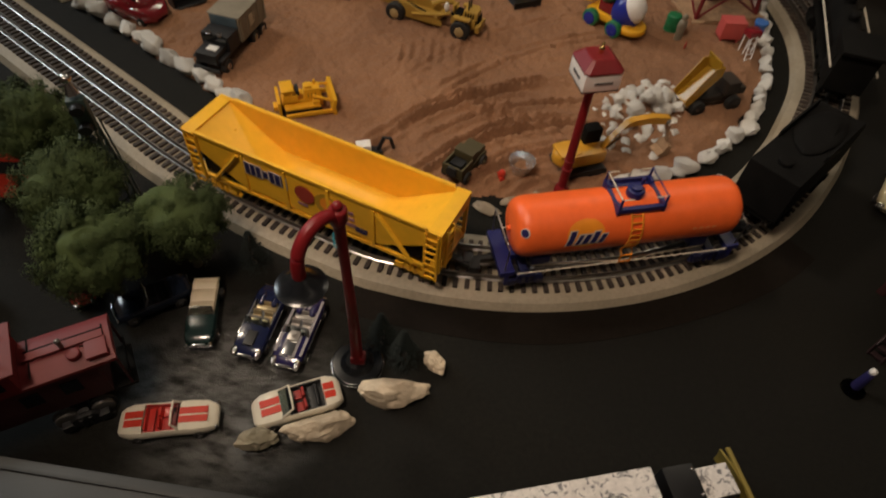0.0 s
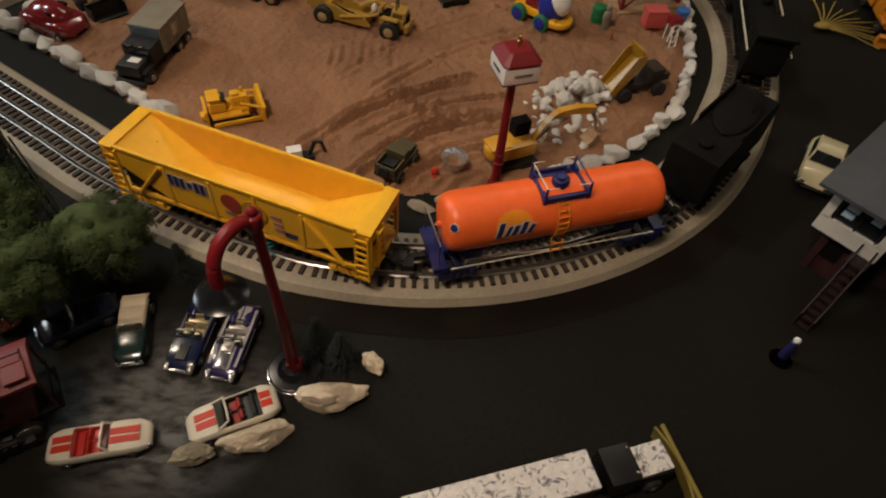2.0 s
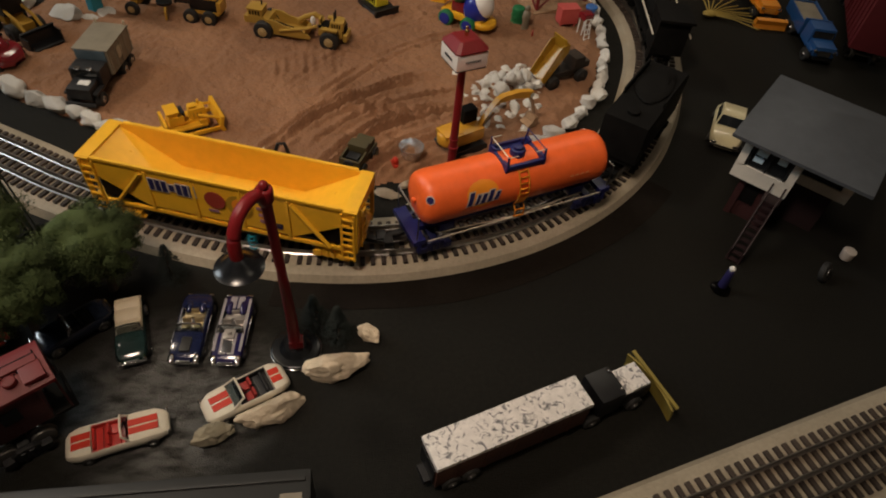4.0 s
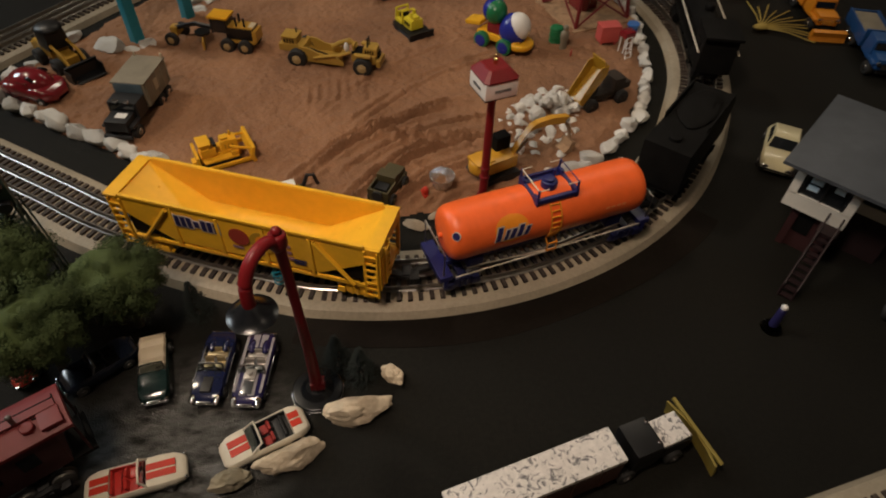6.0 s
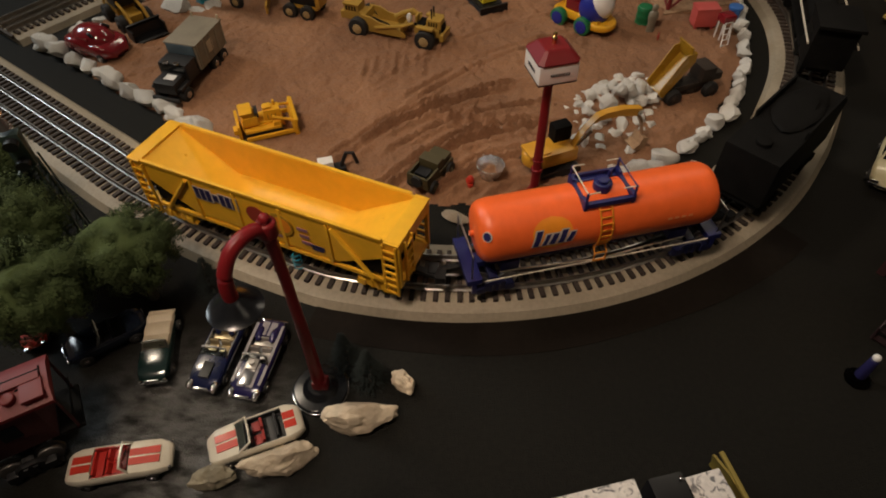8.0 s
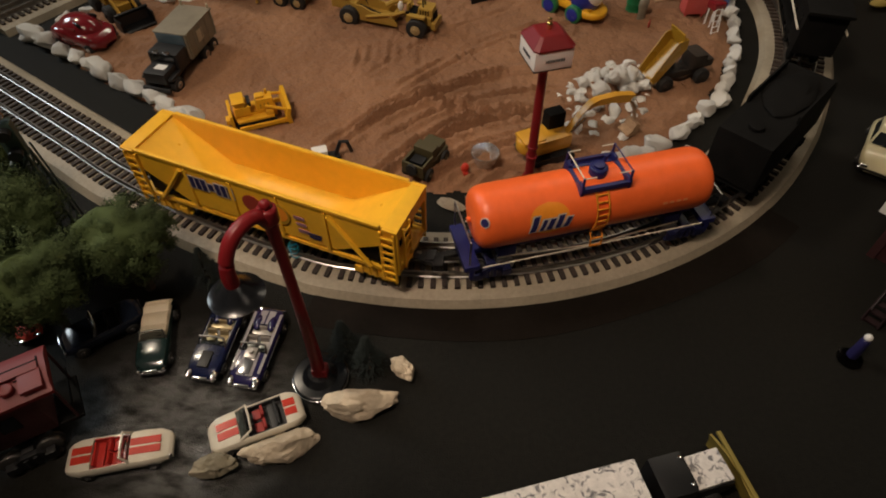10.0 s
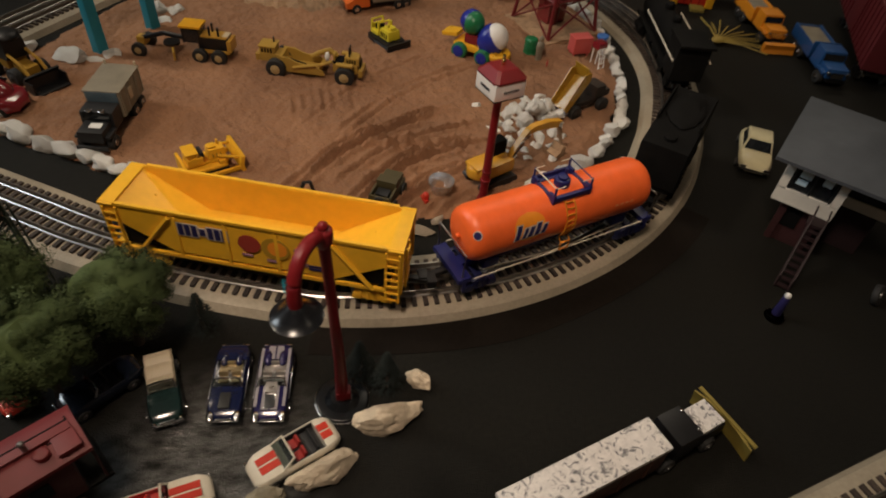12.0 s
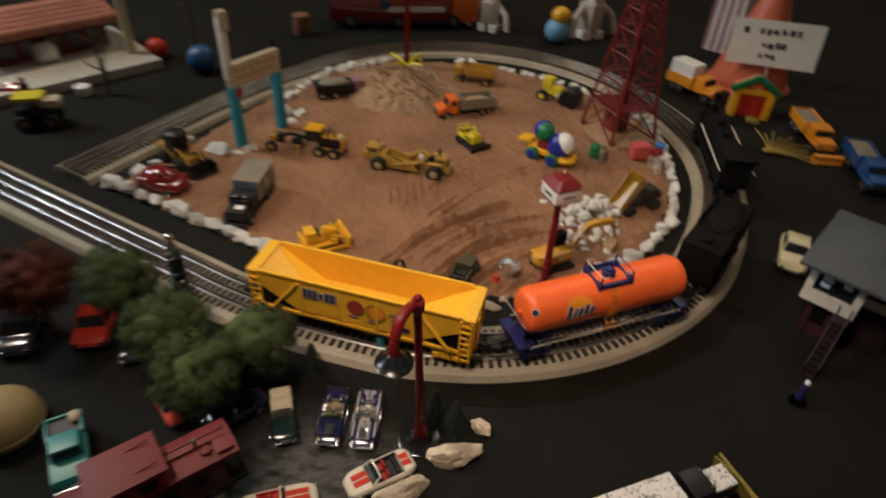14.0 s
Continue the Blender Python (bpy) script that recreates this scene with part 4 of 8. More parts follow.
def build_convertible(label, m, L, W, H, paint, seat, stripe=None, chrome=True, roof=None, group="parked toy cars", rim=CHROME, floor=None, cock=(-0.24, 0.10), grille=False, foot=0.115, rear=None):
    car = thing("convertible_car" if roof is None else "sedan_car", label, "car", m, group)
    z0, r = 0.0022, H * 0.26
    part("body", car_body(L, W, H, z0, cock=cock, round_ends=0.26), paint, car)
    inner = floor or seat
    part("interior_floor", Shape().box(L * (cock[1] - cock[0] - 0.005), W * 0.78, 0.0012, L * (cock[0] + cock[1]) / 2, 0, z0 + 0.31 * H), inner, car)
    part("door_lining", Shape().box(L * (cock[1] - cock[0] - 0.005), 0.0008, H * 0.30, L * (cock[0] + cock[1]) / 2, W * 0.392, z0 + 0.48 * H).box(L * (cock[1] - cock[0] - 0.005), 0.0008, H * 0.30, L * (cock[0] + cock[1]) / 2, -W * 0.392, z0 + 0.48 * H), inner, car)
    for y in (-W * 0.18, W * 0.18):
        st = part("front_seat", Shape().box(L * 0.09, W * 0.27, H * 0.14, -L * 0.02, y, z0 + 0.40 * H, bevel=0.0008), seat, car)
        part("seat_back", Shape().box(L * 0.03, W * 0.27, H * 0.36, -L * 0.075, y, z0 + 0.54 * H, ry=-12, bevel=0.0008), seat, st)
    part("rear_seat", Shape().box(L * 0.075, W * 0.64, H * 0.14, -L * 0.175, 0, z0 + 0.40 * H, bevel=0.0008).box(L * 0.025, W * 0.64, H * 0.30, -L * 0.218, 0, z0 + 0.52 * H, ry=-10, bevel=0.0008), rear or seat, car)
    if cock[0] < -0.3:
        part("folded_top", Shape().box(L * 0.16, W * 0.74, H * 0.26, L * (cock[0] + 0.09), 0, z0 + 0.56 * H, bevel=0.0016), seat, car)
    part("dashboard", Shape().box(L * 0.03, W * 0.70, H * 0.20, L * 0.083, 0, z0 + 0.53 * H, bevel=0.0006), inner, car)
    part("steering_wheel", Shape().cyl(W * 0.085, 0.0008, L * 0.055, W * 0.18, z0 + 0.60 * H, ry=-60, n=14), BLACK, car)
    # windscreen with its frame
    ws = part("windscreen_frame", Shape().tube([(L * foot, -W * 0.40, z0 + 0.63 * H), (L * 0.055, -W * 0.35, z0 + 0.98 * H), (L * 0.050, 0, z0 + 1.0 * H), (L * 0.055, W * 0.35, z0 + 0.98 * H), (L * foot, W * 0.40, z0 + 0.63 * H)], 0.0009, 6), CHROME if chrome else paint, car)
    pane = Shape()
    q = [(L * foot, -W * 0.385, z0 + 0.66 * H), (L * foot, W * 0.385, z0 + 0.66 * H), (L * 0.056, W * 0.34, z0 + 0.97 * H), (L * 0.056, -W * 0.34, z0 + 0.97 * H)]
    pane.loft([q, [(x - 0.0005, y, z) for x, y, z in q]])
    part("windscreen_glass", pane, TINT, ws)
    if stripe:
        for y in (-W * 0.125, W * 0.125):
            part("bonnet_stripe", top_strip(L, H, z0, foot - 0.003, 0.40, 0.683, 0.632, y, W * 0.20), stripe, car)
            part("boot_stripe", top_strip(L, H, z0, -0.43, max(cock[0], -0.40) - 0.006, 0.655, 0.682, y, W * 0.20), stripe, car)
    if chrome:
        part("front_bumper", Shape().box(L * 0.018, W * 0.86, H * 0.13, L * 0.497, 0, z0 + 0.30 * H, bevel=0.0006), CHROME, car)
        part("rear_bumper", Shape().box(L * 0.018, W * 0.82, H * 0.12, -L * 0.498, 0, z0 + 0.33 * H, bevel=0.0006), CHROME, car)
    if grille:
        part("grille", Shape().box(0.0012, W * 0.42, H * 0.16, L * 0.494, 0, z0 + 0.42 * H, bevel=0.0003), CHROME, car)
    for y in (-W * 0.36, W * 0.36):
        part("headlight", Shape().cyl(H * 0.085, 0.0014, L * 0.489, y, z0 + 0.41 * H, ry=80, n=14, bevel=0.0003), CHROME, car)
    for x in (-L * 0.30, L * 0.31):
        for y in (-W * 0.455, W * 0.455):
            wheel(car, x, y, r, r, W * 0.13, rim)
    return car


def at(x, y, deg, z=0.0):
    return pose(x, y, z, 0, 0, deg)


build_convertible("white toy convertible with red stripes and dark red seats", at(-0.0685, 0.2170, 204.5), 0.0690, 0.0290, 0.0185, CARWHITE, SEATRED, CARRED, chrome=False, floor=BLACK, cock=(-0.299, 0.10), foot=0.185, rear=BLACK)
build_convertible("white toy convertible with red stripes and bright red interior", at(-0.1600, 0.1930, 12), 0.0720, 0.0270, 0.0175, CARWHITE, SEATRED_B, CARRED, chrome=False)
green_car = build_convertible("dark green toy convertible with pale beige seats", at(-0.1660, 0.2900, -79), 0.0690, 0.0260, 0.0185, CARGREEN, BEIGE, grille=True, cock=(-0.46, 0.10))
cover = Shape()
rows = []
for k in range(25):
    u = k / 24
    x = -0.0315 + 0.0385 * u
    w = 0.0108 * min(1.0, 0.70 + 2.4 * min(u, 1 - u)) ** 0.5
    z = 0.0150 + 0.0016 * abs(math.sin(u * 9.4)) - 0.0028 * (1 - min(1, 6 * min(u, 1 - u)))
    rows.append([(x, -w, 0.0100), (x, -w, z - 0.0016), (x, -w * 0.90, z), (x, 0, z + 0.0004), (x, w * 0.90, z), (x, w, z - 0.0016), (x, w, 0.0100)])
part("seat_cover", cover.loft(rows), BEIGE, green_car, "pale beige ribbed bench seats")
blue_car = build_convertible("deep blue toy roadster with chrome trim and pale seats", at(-0.1155, 0.2870, -97), 0.0715, 0.0275, 0.0170, CARBLUE, SEATGOLD, grille=True, floor=CHROME)
striped = build_convertible("violet-blue toy roadster with silver stripes and chrome", at(-0.0815, 0.2815, -98), 0.0720, 0.0275, 0.0170, CARPURPLE, SEATSILVER, STRIPESILVER, grille=True, floor=CHROME)
for c in (blue_car, striped):
    for y in (-0.0058, 0.0058):
        part("headrest_fairing", Shape().ball(0.0045, -0.020, y, 0.0118, 1.7, 0.9, 0.75, n=14), CARBLUE if c is blue_car else CARPURPLE, c)
    if c is striped:
        for y in (-0.0108, 0.0108):
            part("flank_stripe", top_strip(0.0720, 0.0170, 0.0022, -0.40, 0.36, 0.652, 0.652, y, 0.0022), STRIPESILVER, c)
        part("engine_block", Shape().box(0.010, 0.009, 0.004, 0.010, 0, 0.0145, bevel=0.001).cyl(0.0022, 0.003, 0.010, 0, 0.0175, n=12), SEATSILVER, c)
    part("bonnet_scoop", Shape().box(0.014, 0.0085, 0.0022, 0.021, 0, 0.0137, bevel=0.0008), BLACK if c is blue_car else CHROME, c)
    for y in (-0.0098, 0.0098):
        part("headlamp_pod", Shape().ball(0.0034, 0.0325, y, 0.0095, 1.6, 0.9, 0.8, n=12), CHROME, c)
    for y in (-0.0125, 0.0125):
        part("side_trim", Shape().box(0.030, 0.0009, 0.0016, 0.002, y * 1.09, 0.0088, bevel=0.0003), CHROME, c)


def build_closed_car(label, m, L, W, H, paint, glassmat=WINDOW, group="parked toy cars", lights=CHROME, cabin=(-0.30, 0.14), rim=CHROME, name="sedan_car", roof_mat=None, round_ends=0.16):
    car = thing(name, label, "car", m, group)
    z0, r = H * 0.10, H * 0.20
    Hb = H * 0.80
    part("body", car_body(L, W, Hb, z0, depth=0.62, round_ends=round_ends), paint, car)
    a, b = cabin
    zb, zt = z0 + 0.66 * Hb, z0 + H
    wl, wt = W * 0.43, W * 0.36
    rings = [[(x0 * L, -w, z), (x1 * L, -w, z), (x1 * L, w, z), (x0 * L, w, z)] for x0, x1, w, z in ((a, b, wl, zb - 0.001), (a + 0.055, b - 0.09, wt, zt - 0.0012), (a + 0.075, b - 0.11, wt * 0.92, zt))]
    part("cabin", Shape().loft(rings), paint if roof_mat is None else roof_mat, car)
    for sgn in (-1, 1):
        q = [((a + 0.04) * L, sgn * (wl + 0.0002), zb + 0.0012), ((b - 0.05) * L, sgn * (wl + 0.0002), zb + 0.0012), ((b - 0.10) * L, sgn * (wt + 0.0008), zt - 0.0030), ((a + 0.075) * L, sgn * (wt + 0.0008), zt - 0.0030)]
        part("side_window", Shape().loft([q, [(x, y - sgn * 0.001, z) for x, y, z in q]]), glassmat, car)
    for x0, x1, dx, nm in ((b, b - 0.09, 0.0006, "windscreen"), (a, a + 0.055, -0.0006, "rear_window")):
        q = [(x0 * L + dx, -wl * 0.88, zb + 0.001), (x0 * L + dx, wl * 0.88, zb + 0.001), (x1 * L + dx, wt * 0.88, zt - 0.0022), (x1 * L + dx, -wt * 0.88, zt - 0.0022)]
        part(nm, Shape().loft([q, [(x - dx * 2, y, z) for x, y, z in q]]), glassmat, car)
    for y in (-W * 0.33, W * 0.33):
        part("headlight", Shape().box(0.0016, W * 0.17, H * 0.10, L * 0.489, y, z0 + 0.42 * Hb, bevel=0.0004), lights, car)
    part("front_bumper", Shape().box(L * 0.02, W * 0.88, H * 0.10, L * 0.495, 0, z0 + 0.27 * Hb, bevel=0.0006), lights, car)
    for x in (-L * 0.30, L * 0.31):
        for y in (-W * 0.455, W * 0.455):
            wheel(car, x, y, r, r, W * 0.13, rim)
    return car


build_closed_car("ivory die-cast coupe parked beside the switch tower", at(0.523, 0.533, 236), 0.094, 0.041, 0.028, CARIVORY, group="", name="coupe_car", round_ends=0.3)
build_convertible("black-blue toy car with chrome windscreen frame and bumper under the trees", at(-0.212, 0.297, 217), 0.064, 0.027, 0.020, CARDARK, SATIN, grille=True, floor=BLACK)
build_closed_car("red and white toy car half hidden under a tree", at(-0.281, 0.306, -55), 0.048, 0.020, 0.016, CARRED, roof_mat=CARWHITE)
build_closed_car("orange-red toy car parked behind the trees", at(-0.391, 0.423, -84), 0.064, 0.040, 0.030, CARRED, roof_mat=CARRED)
build_closed_car("black toy car parked beside the autumn tree", at(-0.470, 0.418, -80), 0.068, 0.040, 0.026, CARDARK)
build_closed_car("black toy car parked under the green trees", at(-0.343, 0.402, -75), 0.064, 0.030, 0.020, CARDARK)


def build_pickup(m):
    car = thing("pickup_truck", "teal toy pickup truck with an open bed", "truck", m, "parked toy cars")
    part("body", Shape().prism([(-0.036, 0.006), (0.036, 0.006), (0.037, 0.014), (0.034, 0.019), (0.014, 0.021), (-0.036, 0.021)], 0.032, bevel=0.0012), TEAL, car)
    part("cab", Shape().box(0.024, 0.029, 0.013, 0.002, 0, 0.0270, bevel=0.002, taper=0.86), TEAL, car)
    part("windscreen", Shape().box(0.0012, 0.023, 0.0075, 0.0138, 0, 0.0275, ry=-12), WINDOW, car)
    part("rear_window", Shape().box(0.0012, 0.020, 0.006, -0.0098, 0, 0.0280, ry=10), WINDOW, car)
    part("truck_bed", Shape().box(0.024, 0.027, 0.002, -0.0235, 0, 0.0215), BLACK, car)
    for y in (-0.015, 0.015):
        part("bed_side", Shape().box(0.026, 0.002, 0.005, -0.0235, y, 0.0235, bevel=0.0005), TEAL, car)
    part("tailgate", Shape().box(0.002, 0.032, 0.006, -0.0365, 0, 0.0225, bevel=0.0005), TEAL, car)
    part("front_bumper", Shape().box(0.003, 0.031, 0.003, 0.0385, 0, 0.0085, bevel=0.0006), CHROME, car)
    part("load", Shape().ball(0.006, -0.030, 0.010, 0.026, 1.2, 1, 0.8, n=12), BEIGE, car)
    for x in (-0.022, 0.023):
        for y in (-0.0145, 0.0145):
            wheel(car, x, y, 0.0062, 0.0062, 0.005)
    return car


build_pickup(at(-0.357, 0.254, -66))

# ---- red goosenecked lamp ----


def build_lamp(m):
    lamp = thing("yard_lamp", "dark red goosenecked toy lamp with a black dished shade", "lamp", m)
    base = part("base", Shape().cyl(0.0215, 0.005, 0, 0, 0.0025, n=36, bevel=0.0018).cyl(0.0150, 0.005, 0, 0, 0.0065, n=32, r2=0.009), GLOSSBLACK, lamp)
    part("base_ring", Shape().cyl(0.0220, 0.0016, 0, 0, 0.0018, n=36, bevel=0.0004), CHROME, base)
    part("foot_bracket", Shape().box(0.012, 0.009, 0.010, 0.001, 0, 0.012, bevel=0.0015), RED, base)
    pts = [(0.0, 0.0, 0.006), (0.0, 0.001, 0.05), (-0.002, 0.004, 0.10), (-0.004, 0.006, 0.15), (-0.005, 0.0065, 0.170)]
    part("post", Shape().tube(pts, [0.0052, 0.0044, 0.0038, 0.0037, 0.0042], 12), RED, lamp)
    part("collar", Shape().cyl(0.0062, 0.012, -0.005, 0.0065, 0.178, n=14, bevel=0.002).ball(0.0036, -0.005, 0.0065, 0.186, n=12), RED, lamp)
    arc = [(-0.005, 0.0055, 0.172), (-0.009, 0.0015, 0.1815), (-0.0145, -0.0055, 0.1835), (-0.0205, -0.0140, 0.1795), (-0.0245, -0.0200, 0.1700), (-0.0258, -0.0225, 0.1580), (-0.0255, -0.0225, 0.1480)]
    part("gooseneck", Shape().tube(catmull3(arc), 0.0045, 12), RED, lamp)
    shade = Shape()
    rings = []
    n = 32
    for r, z in ((0.0045, 0.150), (0.0070, 0.148), (0.0110, 0.1435), (0.0155, 0.1405), (0.0170, 0.1400), (0.0168, 0.1392), (0.0150, 0.1395), (0.0100, 0.1420), (0.004, 0.146)):
        rings.append([(-0.0255 + r * math.cos(2 * math.pi * k / n), -0.0225 + r * math.sin(2 * math.pi * k / n), z) for k in range(n)])
    part("shade", shade.loft(rings), GLOSSBLACK, lamp)
    return lamp


def catmull3(pts, steps=5):
    P = [Vector(p) for p in pts]
    P = [P[0] * 2 - P[1]] + P + [P[-1] * 2 - P[-2]]
    return catmull(P, steps)


build_lamp(at(-0.029, 0.259, 0))

# ---- boulders beside the cars ----
for x, y, deg, sx, sy, sz, seed in ((0.003, 0.2345, 6, 0.0290, 0.0115, 0.012, 1.3), (-0.046, 0.2000, 27, 0.0255, 0.0098, 0.010, 2.2), (-0.0905, 0.1855, 22, 0.0150, 0.0090, 0.009, 3.9), (0.0355, 0.2655, -50, 0.0128, 0.0080, 0.009, 5.1)):
    solid("boulder", rugged(lumpy(1.0, seed, sx, sy, sz, 0.48, 5), seed), ROCKDARK if seed == 3.9 else ROCK, "rough grey-tan stone on the black mat" if seed == 3.9 else "rough pale tan stone on the black mat", "stone", at(x, y, deg, -0.001), "stones beside the cars", smooth=40)

# ---- trees ----


def build_tree(label, m, r, h, lift, leafmat, seed, name="toy_tree", leaves=42000):
    tree = thing(name, label, "tree", m, "round toy trees")
    rnd = random.Random(seed)
    trunk = Shape().tube([(0, 0, -0.001), (0.001, 0, lift * 0.5), (0.0, 0.001, lift), (0.001, 0.002, lift + h * 0.35)], [0.0045, 0.0030, 0.0026, 0.0012], 8)
    for k in range(6):
        a = k * 1.05 + rnd.random()
        trunk.tube([(0, 0, lift * 0.8 + k * h * 0.03), (math.cos(a) * r * 0.3, math.sin(a) * r * 0.3, lift + h * (0.15 + 0.05 * k)), (math.cos(a) * r * 0.62, math.sin(a) * r * 0.62, lift + h * (0.22 + 0.07 * k))], [0.0018, 0.0012, 0.0005], 5)
    part("trunk", trunk, BARK, tree)
    clumps = []
    for k in range(150):
        u, a = rnd.uniform(-1, 1), rnd.uniform(0, 2 * math.pi)
        d = rnd.uniform(0.60, 0.92)
        s = math.sqrt(1 - u * u)
        clumps.append((Vector((r * d * s * math.cos(a), r * d * s * math.sin(a), lift + h * 0.5 + h * 0.5 * d * u)), rnd.uniform(0.12, 0.23) * r))
    verts, faces, normals = [], [], []
    heart = Vector((0, 0, lift + h * 0.42))
    for k in range(leaves):
        c, cr = clumps[k % len(clumps)]
        d = Vector((rnd.gauss(0, 1), rnd.gauss(0, 1), rnd.gauss(0, 1))).normalized()
        p = c + d * cr * rnd.uniform(0.3, 1.05)
        if p.z < lift * 0.55:
            continue
        q = Vector((rnd.gauss(0, 1), rnd.gauss(0, 1), rnd.gauss(0, 1))).normalized()
        soft = (d * 0.55 + (p - heart).normalized() + q * 0.22).normalized()
        w = (soft + 0.4 * q).normalized()
        if w.dot(soft) > 0:
            w = -w
        u = w.cross(Vector((0.3, 0.2, 1))).normalized()
        v = w.cross(u)
        sz = rnd.uniform(0.0006, 0.0012)
        normals += [soft] * 4
        n = len(verts)
        verts += [p - u * sz, p + v * sz * 0.6, p + u * sz, p - v * sz * 0.6]
        faces += [(n, n + 1, n + 2), (n, n + 2, n + 3)]
    me = bpy.data.meshes.new("crown")
    me.from_pydata([tuple(v) for v in verts], [], faces)
    me.materials.append(leafmat)
    me.polygons.foreach_set("use_smooth", [True] * len(faces))
    me.normals_split_custom_set_from_vertices([tuple(v) for v in normals])
    crown = new("crown", me)
    crown.parent = tree
    core = lumpy(1.0, seed * 0.77, r * 0.70, r * 0.70, h * 0.37, 0.26, 4, 0.05).move(pose(0, 0, lift + h * 0.14))
    part("inner_foliage", core, leafmat, tree)
    return tree


build_tree("rounded dark green flocked toy tree beside the cars", at(-0.242, 0.297, 0), 0.046, 0.080, 0.032, LEAF, 3)
build_tree("rounded dark green flocked toy tree beside the track", at(-0.191, 0.344, 40), 0.044, 0.070, 0.030, LEAF, 5)
build_tree("rounded green flocked toy tree behind the others", at(-0.278, 0.350, 90), 0.048, 0.080, 0.042, LEAF, 8)
build_tree("rounded green flocked toy tree near the crossing", at(-0.345, 0.418, 10), 0.045, 0.080, 0.046, LEAF, 12)
build_tree("russet autumn toy tree near the crossing", at(-0.440, 0.428, 60), 0.050, 0.082, 0.040, AUTUMN, 17)
build_tree("low dark green flocked bush beside the box car", at(0.880, 0.602, 20), 0.040, 0.050, 0.020, LEAF, 23, leaves=14000)


def build_fir(m):
    fir = thing("fir_sprig", "small dark green fir sprig on the mat", "plant", m)
    rnd = random.Random(31)
    part("stem", Shape().tube([(0, 0, 0), (0.002, 0.001, 0.02), (0.001, 0.003, 0.042)], [0.0018, 0.0012, 0.0005], 6), BARK, fir)
    verts, faces = [], []
    for k in range(900):
        t = rnd.random()
        z = 0.003 + 0.042 * t
        a = rnd.uniform(0, 6.28)
        rr = (1 - t) * 0.016 * rnd.uniform(0.3, 1.1)
        p = Vector((rr * math.cos(a), rr * math.sin(a), z - rr * 0.3))
        d = Vector((math.cos(a), math.sin(a), -0.2)) * 0.003
        s = Vector((-math.sin(a), math.cos(a), 0)) * 0.0007
        n = len(verts)
        verts += [p - s, p + s, p + d]
        faces.append((n, n + 1, n + 2))
    me = bpy.data.meshes.new("needles")
    me.from_pydata([tuple(v) for v in verts], [], faces)
    me.materials.append(DARKTREE)
    ob = new("needles", me)
    ob.parent = fir
    return fir


for x, y in ((0.008, 0.268), (-0.012, 0.282), (-0.140, 0.352)):
    build_fir(at(x, y, x * 900))

# ---- red caboose ----


